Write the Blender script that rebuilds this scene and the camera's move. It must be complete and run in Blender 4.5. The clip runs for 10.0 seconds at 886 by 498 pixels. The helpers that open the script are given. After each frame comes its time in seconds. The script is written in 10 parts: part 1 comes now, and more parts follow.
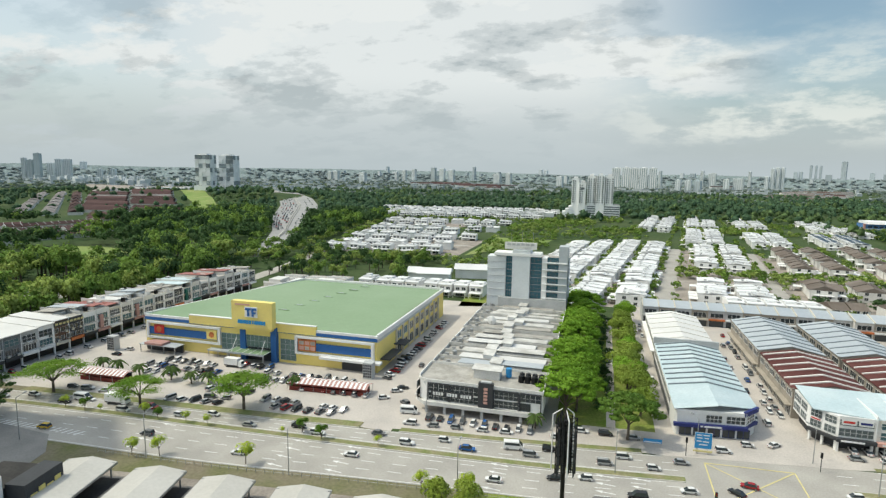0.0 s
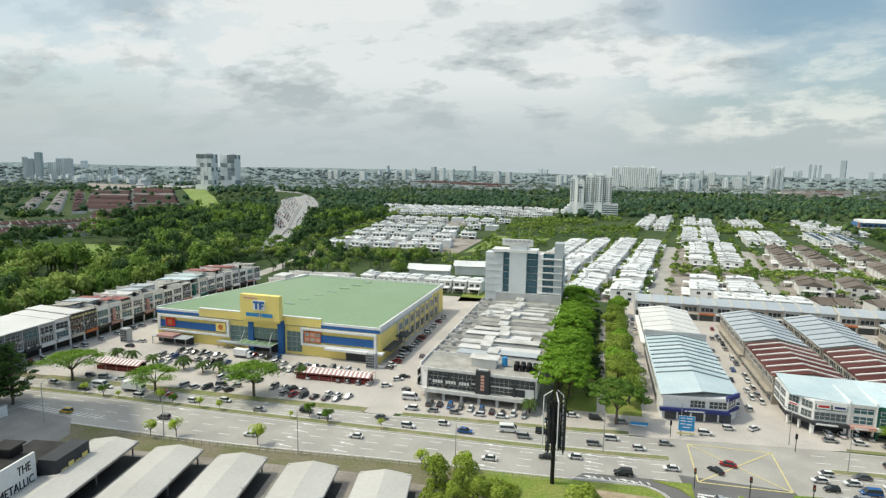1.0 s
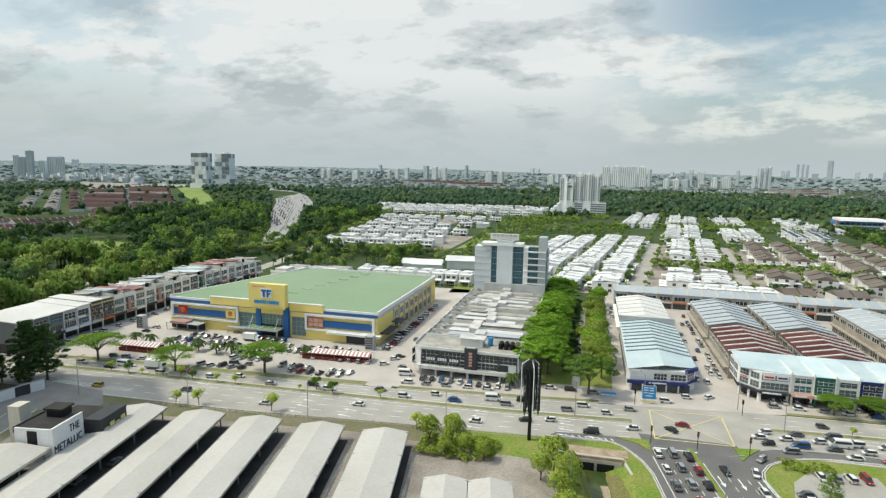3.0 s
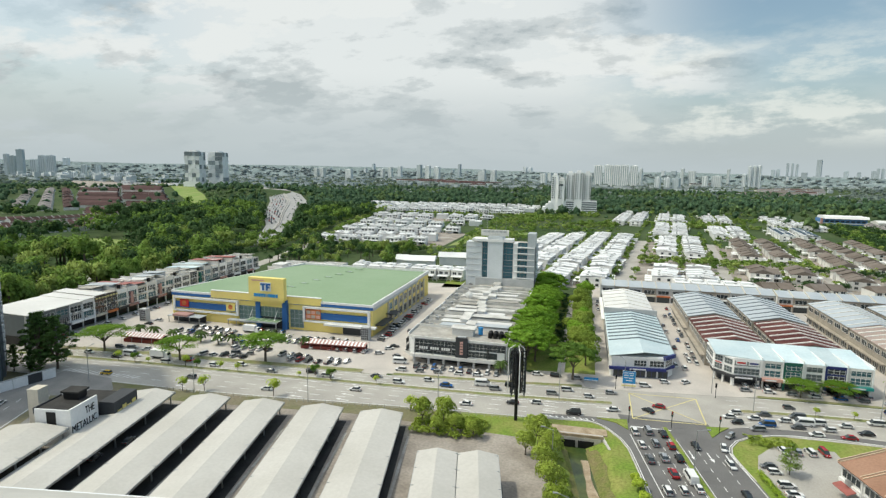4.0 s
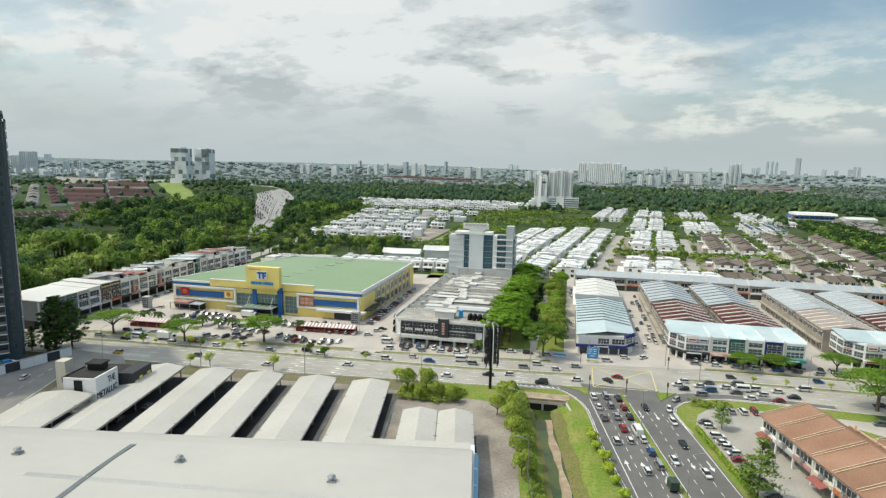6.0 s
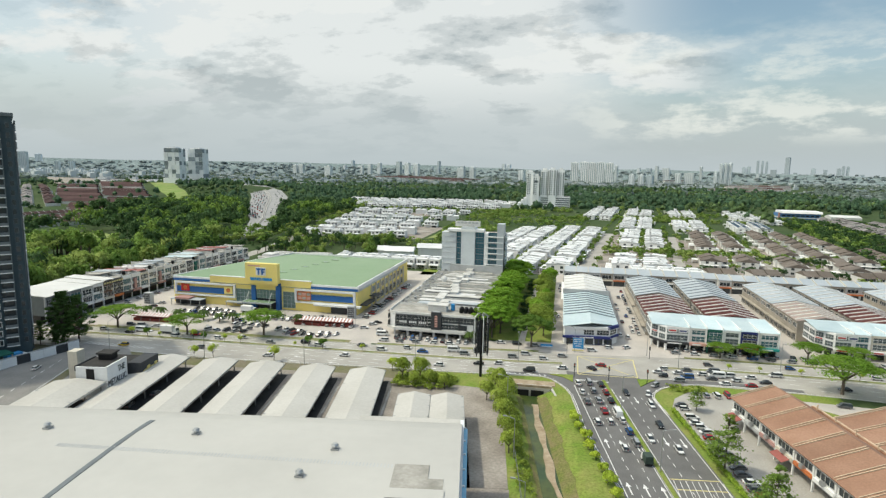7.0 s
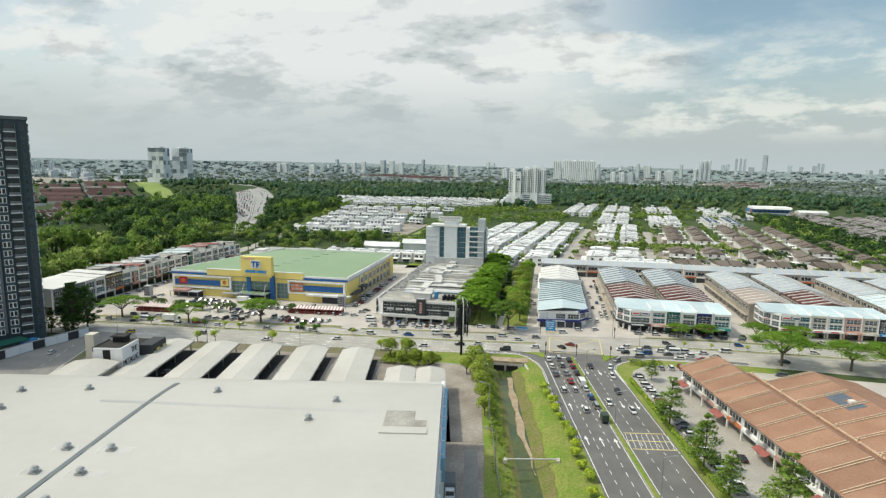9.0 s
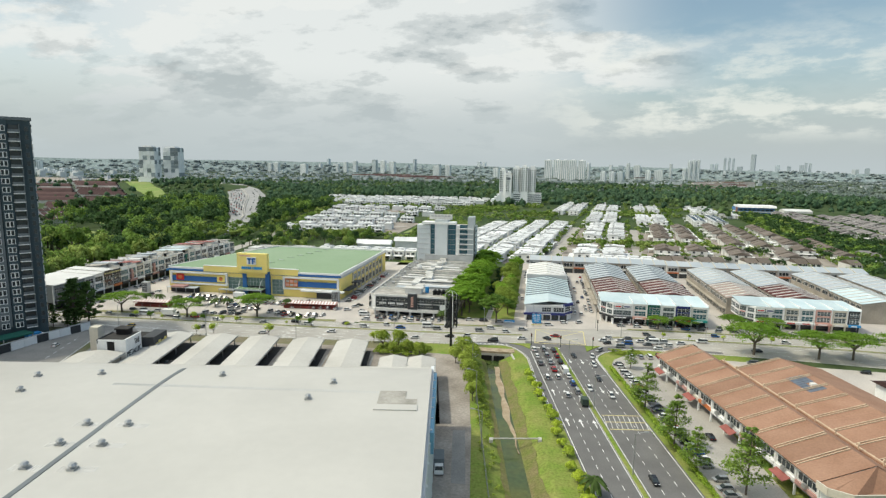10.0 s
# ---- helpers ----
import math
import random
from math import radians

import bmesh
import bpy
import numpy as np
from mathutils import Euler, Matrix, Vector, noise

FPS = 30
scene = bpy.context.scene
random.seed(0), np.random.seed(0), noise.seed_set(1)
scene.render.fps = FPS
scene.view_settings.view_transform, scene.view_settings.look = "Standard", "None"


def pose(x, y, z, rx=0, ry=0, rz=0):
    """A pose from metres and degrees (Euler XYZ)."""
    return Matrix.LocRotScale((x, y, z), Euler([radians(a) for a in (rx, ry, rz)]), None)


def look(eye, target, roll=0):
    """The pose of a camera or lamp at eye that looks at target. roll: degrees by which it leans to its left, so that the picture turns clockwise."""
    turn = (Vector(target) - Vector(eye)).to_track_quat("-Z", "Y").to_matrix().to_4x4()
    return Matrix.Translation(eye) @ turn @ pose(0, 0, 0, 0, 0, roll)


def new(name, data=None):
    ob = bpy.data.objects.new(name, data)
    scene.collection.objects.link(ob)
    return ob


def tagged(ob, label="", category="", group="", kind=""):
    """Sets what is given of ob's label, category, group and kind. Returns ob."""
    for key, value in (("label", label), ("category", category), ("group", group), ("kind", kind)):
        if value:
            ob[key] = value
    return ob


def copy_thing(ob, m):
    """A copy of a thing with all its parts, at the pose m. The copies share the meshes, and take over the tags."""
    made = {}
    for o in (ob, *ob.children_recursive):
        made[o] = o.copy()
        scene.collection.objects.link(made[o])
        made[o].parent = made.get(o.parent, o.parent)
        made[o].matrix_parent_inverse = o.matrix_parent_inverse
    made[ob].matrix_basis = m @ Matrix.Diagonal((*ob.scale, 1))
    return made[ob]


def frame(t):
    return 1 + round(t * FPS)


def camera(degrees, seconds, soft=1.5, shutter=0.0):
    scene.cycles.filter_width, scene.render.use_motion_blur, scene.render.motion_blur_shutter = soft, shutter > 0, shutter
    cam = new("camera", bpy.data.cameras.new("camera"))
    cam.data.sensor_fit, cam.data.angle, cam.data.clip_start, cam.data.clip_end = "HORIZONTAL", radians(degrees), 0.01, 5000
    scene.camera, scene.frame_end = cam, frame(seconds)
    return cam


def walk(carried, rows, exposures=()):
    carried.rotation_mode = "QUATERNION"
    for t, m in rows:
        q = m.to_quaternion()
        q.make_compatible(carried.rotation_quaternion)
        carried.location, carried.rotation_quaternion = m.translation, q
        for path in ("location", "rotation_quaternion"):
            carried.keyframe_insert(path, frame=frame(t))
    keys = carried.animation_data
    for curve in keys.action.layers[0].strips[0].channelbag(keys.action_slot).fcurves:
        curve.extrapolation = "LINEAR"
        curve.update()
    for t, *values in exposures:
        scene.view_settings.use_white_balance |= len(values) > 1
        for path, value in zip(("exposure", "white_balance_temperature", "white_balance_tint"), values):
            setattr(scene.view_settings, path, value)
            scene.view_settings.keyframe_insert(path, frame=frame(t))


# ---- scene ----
cam = camera(76.9, 10.0, 1.3)
PATH = [
    (0, (4.174, -100.117, 62.241), (3.64, -98.209, 61.971), 0.8),
    (1, (6.585, -107.987, 62.256), (6.051, -106.079, 61.983), 0.8),
    (2, (8.986, -116.369, 62.271), (8.461, -114.458, 62.0), 0.9),
    (2.5, (10.251, -120.743, 62.261), (9.733, -118.83, 61.988), 0.9),
    (4.5, (15.575, -138.179, 61.962), (15.101, -136.256, 61.681), 0.9),
    (5, (16.951, -142.517, 61.935), (16.487, -140.592, 61.652), 0.9),
    (5.5, (18.398, -146.791, 61.934), (17.948, -144.864, 61.648), 1.0),
    (7, (21.967, -159.64, 61.957), (21.553, -157.705, 61.668), 1.0),
    (9, (26.153, -176.637, 61.88), (25.792, -174.692, 61.587), 0.8),
    (9.5, (27.201, -180.758, 61.889), (26.854, -178.81, 61.596), 0.9),
    (10, (28.269, -184.89, 61.901), (27.937, -182.94, 61.606), 0.8),
]
walk(cam, [(t, look(eye, target, roll)) for t, eye, target, roll in PATH], [(0.0, -0.05, 6380, 5), (5.0, -0.05, 6400, 5), (10.0, -0.03, 6480, 5)])

# ---- light ----
SUN_AZ, SUN_EL = radians(-103), radians(57)      # azimuth from north (+y) towards east (+x)
world = bpy.data.worlds.new("sky")
scene.world = world
world.use_nodes = True


def build_sky():
    n, ln = world.node_tree.nodes, world.node_tree.links
    n.clear()
    out, bg = n.new("ShaderNodeOutputWorld"), n.new("ShaderNodeBackground")
    sky = n.new("ShaderNodeTexSky")
    sky.sky_type, sky.sun_disc, sky.sun_elevation, sky.sun_rotation = "NISHITA", False, SUN_EL, SUN_AZ
    sky.dust_density, sky.altitude = 2.5, 60
    dim = n.new("ShaderNodeMix"); dim.data_type = "RGBA"; dim.blend_type = "MULTIPLY"
    dim.inputs["Factor"].default_value = 1
    dim.inputs["B"].default_value = (0.158, 0.157, 0.138, 1)
    ln.new(sky.outputs[0], dim.inputs["A"])
    co = n.new("ShaderNodeTexCoord")
    sep = n.new("ShaderNodeSeparateXYZ")
    ln.new(co.outputs["Generated"], sep.inputs[0])

    def math_(op, a, b=None, clamp=False):
        m = n.new("ShaderNodeMath"); m.operation = op; m.use_clamp = clamp
        for i, v in enumerate((a, b)):
            if v is None:
                continue
            if isinstance(v, (int, float)):
                m.inputs[i].default_value = v
            else:
                ln.new(v, m.inputs[i])
        return m.outputs[0]

    # the cloud deck: the direction laid on a plane overhead
    up = math_("ADD", math_("MAXIMUM", sep.outputs[2], 0.0), 0.30)
    cx, cy = math_("DIVIDE", sep.outputs[0], up), math_("DIVIDE", sep.outputs[1], up)
    plane = n.new("ShaderNodeCombineXYZ")
    ln.new(cx, plane.inputs[0]); ln.new(cy, plane.inputs[1])

    def fbm(scale, detail, rough, shift):
        mp = n.new("ShaderNodeMapping"); mp.inputs["Location"].default_value = shift
        mp.inputs["Scale"].default_value = (1.0, 1.25, 1)
        t = n.new("ShaderNodeTexNoise")
        t.inputs["Scale"].default_value, t.inputs["Detail"].default_value, t.inputs["Roughness"].default_value = scale, detail, rough
        ln.new(plane.outputs[0], mp.inputs[0]); ln.new(mp.outputs[0], t.inputs[0])
        return t.outputs[0]

    def ramp(v, *stops):
        r = n.new("ShaderNodeValToRGB"); r.color_ramp.interpolation = "EASE"
        while len(r.color_ramp.elements) < len(stops):
            r.color_ramp.elements.new(0.5)
        for e, (p, c) in zip(r.color_ramp.elements, stops):
            e.position, e.color = p, (c, c, c, 1) if isinstance(c, (int, float)) else (*c, 1)
        ln.new(v, r.inputs[0])
        return r.outputs[0]

    def mix(f, a, b):
        m = n.new("ShaderNodeMix"); m.data_type = "RGBA"
        for key, v in (("Factor", f), ("A", a), ("B", b)):
            if isinstance(v, tuple):
                m.inputs[key].default_value = (*v, 1)
            elif isinstance(v, float):
                m.inputs[key].default_value = v
            else:
                ln.new(v, m.inputs[key])
        return m.outputs["Result"]

    cover = ramp(fbm(1.3, 8, 0.6, (3.1, 1.7, 0)), (0.46, 0.0), (0.58, 1.0))
    east = ramp(math_("ADD", math_("MULTIPLY", sep.outputs[0], 0.5), 0.5), (0.11, 0.45), (0.26, 1.0), (0.46, 1.0), (0.62, 0.0))
    clear = ramp(math_("ADD", math_("MULTIPLY", sep.outputs[0], 0.5), 0.5), (0.57, 1.0), (0.64, 0.15))
    veil = math_("MAXIMUM", math_("MULTIPLY", cover, clear), math_("MULTIPLY", east, 0.93))
    thick = ramp(fbm(2.6, 8, 0.6, (7.3, 2.2, 1)), (0.36, (0.50, 0.535, 0.55)), (0.43, (0.68, 0.70, 0.705)), (0.50, (0.87, 0.875, 0.87)))
    col = mix(veil, dim.outputs["Result"], thick)
    # towards the horizon the deck closes to a grey band
    low = ramp(sep.outputs[2], (0.0, 1.0), (0.05, 0.85), (0.17, 0.0))
    col = mix(low, col, (0.535, 0.585, 0.61))
    # heaped clouds low in the east
    mp = n.new("ShaderNodeMapping"); mp.inputs["Scale"].default_value = (8.5, 8.5, 24); mp.inputs["Location"].default_value = (1.3, .4, .6)
    ln.new(co.outputs["Generated"], mp.inputs[0])
    heap = n.new("ShaderNodeTexNoise")
    heap.inputs["Scale"].default_value, heap.inputs["Detail"].default_value, heap.inputs["Roughness"].default_value = 1.0, 9, 0.62
    ln.new(mp.outputs[0], heap.inputs[0])
    puff = ramp(heap.outputs[0], (0.46, 0.0), (0.60, 1.0))
    puff = math_("MULTIPLY", puff, ramp(sep.outputs[2], (0.035, 0.0), (0.075, 1.0), (0.15, 0.7), (0.24, 0.0)))
    puff = math_("MULTIPLY", puff, ramp(math_("ADD", sep.outputs[0], 0.12), (0.0, 0.0), (0.34, 0.72)))
    col = mix(puff, col, (0.93, 0.925, 0.865))
    # unseen sky overhead made up to 1.7 times brighter, added to fill shaded walls
    high = ramp(sep.outputs[2], (0.32, 1.0), (0.72, 1.7))
    m = n.new("ShaderNodeMix"); m.data_type = "RGBA"; m.blend_type = "MULTIPLY"; m.inputs["Factor"].default_value = 1
    ln.new(col, m.inputs["A"]); ln.new(high, m.inputs["B"])
    ln.new(m.outputs["Result"], bg.inputs[0])
    bg.inputs[1].default_value = 0.98
    ln.new(bg.outputs[0], out.inputs[0])


build_sky()
sun_data = bpy.data.lights.new("sun", "SUN")
sun_data.energy, sun_data.angle, sun_data.color = 2.75, radians(3), (1.0, 0.915, 0.76)
sun = new("sun", sun_data)
sun.matrix_world = look((0, 0, 300), (-math.sin(SUN_AZ) * math.cos(SUN_EL), -math.cos(SUN_AZ) * math.cos(SUN_EL), 300 - math.sin(SUN_EL)))


# ---- materials ----
def material(name, color, rough=0.8, metal=0.0, var=0.18, scale=0.6, fine=8.0, bump=0.0, color2=None, island=0.0, per_object=0.0, spec=0.3):
    """A surface with stains at one scale and grain at another, laid out in metres in the world."""
    m = bpy.data.materials.new(name)
    m.use_nodes = True
    n, ln = m.node_tree.nodes, m.node_tree.links
    b = n["Principled BSDF"]
    b.inputs["Roughness"].default_value, b.inputs["Metallic"].default_value = rough, metal
    b.inputs["Specular IOR Level"].default_value = spec
    geo = n.new("ShaderNodeNewGeometry")
    c2 = color2 or tuple(c * (1 - 1.6 * var) for c in color)

    def tex(s, d):
        t = n.new("ShaderNodeTexNoise")
        t.inputs["Scale"].default_value, t.inputs["Detail"].default_value = s, d
        ln.new(geo.outputs["Position"], t.inputs["Vector"])
        return t.outputs[0]

    big, small = tex(scale, 4), tex(fine, 3)
    ramp = n.new("ShaderNodeMapRange")
    ramp.inputs[1].default_value, ramp.inputs[2].default_value = 0.34, 0.68
    ln.new(big, ramp.inputs[0])
    mx = n.new("ShaderNodeMix"); mx.data_type = "RGBA"
    mx.inputs["A"].default_value, mx.inputs["B"].default_value = (*color, 1), (*c2, 1)
    ln.new(ramp.outputs[0], mx.inputs["Factor"])
    hv = n.new("ShaderNodeHueSaturation")
    ln.new(mx.outputs["Result"], hv.inputs["Color"])
    val = n.new("ShaderNodeMapRange")
    val.inputs[1].default_value, val.inputs[2].default_value = 0.25, 0.75
    val.inputs[3].default_value, val.inputs[4].default_value = 1 - var, 1 + var
    ln.new(small, val.inputs[0])
    last = val.outputs[0]
    for amount, source in ((island, geo.outputs["Random Per Island"]), (per_object, None)):
        if not amount:
            continue
        if source is None:
            source = n.new("ShaderNodeObjectInfo").outputs["Random"]
        mr = n.new("ShaderNodeMapRange")
        mr.inputs[3].default_value, mr.inputs[4].default_value = 1 - amount, 1 + amount
        ln.new(source, mr.inputs[0])
        mul = n.new("ShaderNodeMath"); mul.operation = "MULTIPLY"
        ln.new(last, mul.inputs[0]); ln.new(mr.outputs[0], mul.inputs[1])
        last = mul.outputs[0]
    ln.new(last, hv.inputs["Value"])
    ln.new(hv.outputs[0], b.inputs["Base Color"])
    if bump:
        bp = n.new("ShaderNodeBump")
        bp.inputs["Strength"].default_value, bp.inputs["Distance"].default_value = bump, 0.05
        ln.new(small, bp.inputs["Height"]); ln.new(bp.outputs[0], b.inputs["Normal"])
    return m


def glassy(name, color, rough=0.2):
    m = material(name, color, rough, 0.0, 0.1, 0.3, 0.9, spec=0.6)
    return m


def leafy(name, color, color2, island=0.35):
    """Foliage that lets part of the light through."""
    m = material(name, color, 0.75, 0, 0.12, 0.12, 1.2, 0, color2, island, spec=0.15)
    n, ln = m.node_tree.nodes, m.node_tree.links
    b, out = n["Principled BSDF"], n["Material Output"]
    tr, mx = n.new("ShaderNodeBsdfTranslucent"), n.new("ShaderNodeMixShader")
    ln.new(b.inputs["Base Color"].links[0].from_socket, tr.inputs["Color"])
    mx.inputs[0].default_value = 0.36
    ln.new(b.outputs[0], mx.inputs[1]); ln.new(tr.outputs[0], mx.inputs[2])
    ln.new(mx.outputs[0], out.inputs[0])
    return m


WORN_ASPHALT = material("worn_asphalt", (0.205, 0.20, 0.19), 0.9, 0, 0.15, 0.15, 3, 0.2, (0.265, 0.255, 0.24))
ASPHALT = material("asphalt", (0.125, 0.122, 0.119), 0.9, 0, 0.14, 0.15, 5, 0.2, (0.16, 0.156, 0.152))
CONCRETE_ROAD = material("old_road", (0.315, 0.30, 0.272), 0.9, 0, 0.14, 0.1, 3, 0.15, (0.40, 0.38, 0.345))
PAVING = material("worn_paving", (0.505, 0.465, 0.42), 0.9, 0, 0.14, 0.09, 2.5, 0.1, (0.40, 0.37, 0.34))
HIGHWAY_SURFACE = material("highway_surface", (0.32, 0.32, 0.315), 0.9, 0, 0.12, 0.05, 0.6, 0, (0.26, 0.26, 0.255))
YARD = material("yard_concrete", (0.34, 0.305, 0.265), 0.95, 0, 0.2, 0.12, 1.6, 0.2, (0.21, 0.185, 0.16))
GRASS = material("grass", (0.15, 0.225, 0.038), 0.95, 0, 0.3, 0.16, 1.7, 0.4, (0.235, 0.245, 0.075), spec=0.1)
DRY_GRASS = material("dry_median_grass", (0.17, 0.20, 0.075), 0.95, 0, 0.25, 0.3, 2.5, 0.4, (0.26, 0.235, 0.14), spec=0.1)
DIRT = material("bare_verge", (0.20, 0.175, 0.125), 0.95, 0, 0.2, 0.1, 1.4, 0.3, (0.14, 0.15, 0.065), spec=0.1)
LAND = material("rough_land", (0.04, 0.07, 0.025), 0.95, 0, 0.25, 0.012, 0.2, 0, (0.07, 0.095, 0.04), spec=0.1)
FIELD = material("mown_field", (0.165, 0.25, 0.065), 0.95, 0, 0.2, 0.035, 0.4, 0, (0.25, 0.275, 0.11), spec=0.1)
SAND = material("bare_earth", (0.40, 0.325, 0.235), 0.95, 0, 0.2, 0.5, 3, 0.2, (0.27, 0.205, 0.13))
BANK = material("stone_canal_bank", (0.19, 0.165, 0.08), 0.95, 0, 0.3, 0.35, 2.2, 0.5, (0.14, 0.165, 0.045), spec=0.1)
WATER = material("canal_water", (0.03, 0.062, 0.022), 0.2, 0, 0.2, 0.1, 0.9, 0, (0.085, 0.095, 0.02), spec=0.25)
KERB = material("kerb", (0.52, 0.5, 0.46), 0.9, 0, 0.12, 0.5, 4)
LINE_WHITE = material("road_line_white", (0.74, 0.74, 0.72), 0.7, 0, 0.08, 0.7, 6)
LINE_YELLOW = material("road_line_yellow", (0.66, 0.58, 0.27), 0.7, 0, 0.1, 0.7, 6)
WHITE = material("white_paint", (0.80, 0.80, 0.79), 0.65, 0, 0.05, 0.12, 2.0, 0, (0.70, 0.70, 0.685))
WHITE_ROOF = material("white_roof_sheet", (0.66, 0.655, 0.635), 0.6, 0, 0.05, 0.06, 1.0, 0, (0.57, 0.565, 0.545), island=0.04)
HOUSE_ROOF = material("white_house_roof", (0.70, 0.705, 0.70), 0.5, 0, 0.06, 0.05, 1.0, 0, (0.55, 0.56, 0.56), island=0.2)
GREY_WALL = material("grey_render", (0.48, 0.49, 0.49), 0.8, 0, 0.1, 0.2, 2.0)
PALE_WALL = material("pale_render", (0.70, 0.69, 0.66), 0.8, 0, 0.1, 0.15, 2.0, 0, None, 0, 0.1)
CREAM_WALL = material("cream_render", (0.60, 0.555, 0.465), 0.8, 0, 0.08, 0.15, 2.0)
DIRTY = material("weathered_white_roof", (0.64, 0.63, 0.60), 0.8, 0, 0.1, 0.22, 1.2, 0, (0.40, 0.39, 0.36))
HOTEL_WALL = material("cool_white_render", (0.63, 0.665, 0.68), 0.7, 0, 0.05, 0.1, 1.5, 0, (0.56, 0.595, 0.61))
# near black: the gatehouse's dark roofs, and shade painted under canopies and arcades
BLACK_AND_SHADE = material("black_roof_and_shade", (0.032, 0.031, 0.03), 0.9, 0, 0.2, 0.3, 2.0, 0, (0.05, 0.048, 0.045))
# charcoal of dark panels, also used for shade in arcades and openings
DARK_WALL = material("charcoal_and_shade", (0.05, 0.053, 0.058), 0.6, 0, 0.12, 0.3, 2.0)
SLAB = material("flat_roof_screed", (0.42, 0.40, 0.365), 0.9, 0, 0.15, 0.25, 1.5, 0, (0.26, 0.25, 0.22))
YELLOW = material("yellow_paint", (0.84, 0.69, 0.21), 0.7, 0, 0.04, 0.12, 2.0, 0, (0.76, 0.62, 0.22))
BLUE = material("blue_paint", (0.035, 0.13, 0.36), 0.6, 0, 0.06, 0.2, 2.0)
HALL_BLUE = material("hall_blue_paint", (0.09, 0.21, 0.44), 0.7, 0, 0.08, 0.2, 2.0)
GREEN_ROOF = material("green_roof_sheet", (0.19, 0.285, 0.16), 0.55, 0, 0.05, 0.035, 0.8, 0, (0.225, 0.315, 0.19))
GLASS = glassy("window_glass", (0.035, 0.045, 0.05))
SHOP_GLASS = glassy("shop_window_glass", (0.10, 0.125, 0.13))
GLASS_TEAL = glassy("teal_glass", (0.05, 0.13, 0.15))
STORE_GLASS = glassy("pale_green_glass", (0.13, 0.20, 0.185))
GLASS_BLUE = glassy("blue_glass", (0.03, 0.12, 0.16))
BLUE_ROOF = material("pale_blue_roof_sheet", (0.43, 0.53, 0.56), 0.5, 0, 0.08, 0.12, 1.6, 0, (0.54, 0.62, 0.635), 0, 0.14)
GREY_ROOF = material("grey_roof_sheet", (0.40, 0.44, 0.47), 0.5, 0.2, 0.06, 0.06, 1.0, 0, (0.48, 0.51, 0.53))
MAROON_ROOF = material("maroon_roof_sheet", (0.075, 0.024, 0.021), 0.7, 0, 0.15, 0.08, 1.0, 0, (0.125, 0.05, 0.042), spec=0.15)
SHEET_RIB = material("roof_rib", (0.72, 0.70, 0.66), 0.6, 0, 0.06, 0.2, 2.0)
TAN_ROOF = material("faded_tan_sheet", (0.36, 0.29, 0.25), 0.7, 0, 0.12, 0.08, 1.0, 0, (0.29, 0.23, 0.20))
HALL_WALL = material("dull_cream_render", (0.38, 0.34, 0.285), 0.85, 0, 0.16, 0.2, 2.0, 0, (0.28, 0.255, 0.215))
DARK_RIB = material("dark_roof_rib", (0.25, 0.285, 0.305), 0.6, 0, 0.1, 0.2, 2.0)
BROWN_ROOF = material("terracotta_roof", (0.25, 0.138, 0.088), 0.75, 0, 0.14, 0.12, 2.5, 0.2, (0.32, 0.19, 0.128), 0, 0.13)
RED_SHEET = material("brick_red_roof_sheet", (0.24, 0.085, 0.075), 0.7, 0, 0.12, 0.2, 1.5, 0, (0.32, 0.14, 0.12))
BROWN_GUTTER = material("roof_gutter", (0.15, 0.09, 0.06), 0.8, 0, 0.15, 0.2, 2.0)
TAN_RIB = material("parapet_cap", (0.58, 0.45, 0.32), 0.8, 0, 0.1, 0.4, 3.0)
# tile red dulled towards grey, for the haze over the far terraces
RED_TILE = material("hazed_red_tile", (0.062, 0.037, 0.036), 0.9, 0, 0.15, 0.03, 0.5, 0, (0.09, 0.058, 0.055), island=0.35, spec=0.08)
BROWN_TILE = material("brown_house_tile", (0.135, 0.112, 0.094), 0.9, 0, 0.12, 0.05, 0.6, 0, (0.19, 0.165, 0.145), per_object=0.15, spec=0.08)
SOLAR = material("solar_panel", (0.11, 0.135, 0.17), 0.3, 0, 0.1, 0.4, 3.0, spec=0.5)
GREY_TILE = material("grey_house_tile", (0.165, 0.155, 0.15), 0.9, 0, 0.12, 0.04, 0.6, 0, (0.24, 0.225, 0.22), island=0.2, spec=0.08)
CANOPY_SHEET = material("canopy_sheet", (0.50, 0.485, 0.45), 0.6, 0, 0.06, 0.08, 1.5, 0, (0.43, 0.415, 0.38))
WARE_SHEET = material("warehouse_sheet", (0.475, 0.463, 0.43), 0.45, 0, 0.025, 0.045, 0.5, 0, (0.43, 0.42, 0.39), spec=0.5)
WARE_EDGE = material("warehouse_fascia", (0.70, 0.72, 0.735), 0.5, 0, 0.04, 0.1, 1.0)
STEEL = material("galvanised_steel", (0.42, 0.43, 0.43), 0.4, 0.6, 0.1, 0.5, 4.0)
DARK_METAL = material("dark_steel_and_shade", (0.02, 0.02, 0.022), 0.5, 0.4, 0.15, 0.5, 4.0)
RUBBER = material("tyre_rubber", (0.02, 0.02, 0.02), 0.85)
BARK = material("bark", (0.14, 0.115, 0.09), 0.95, 0, 0.2, 0.8, 5.0, 0.3)
RAIN_LEAF = leafy("rain_tree_leaf", (0.078, 0.172, 0.017), (0.125, 0.23, 0.03))
PAD_LEAF = leafy("flat_crown_leaf", (0.125, 0.24, 0.026), (0.185, 0.305, 0.04), 0.25)
AVENUE_LEAF = leafy("avenue_leaf", (0.165, 0.315, 0.03), (0.23, 0.385, 0.042), 0.3)
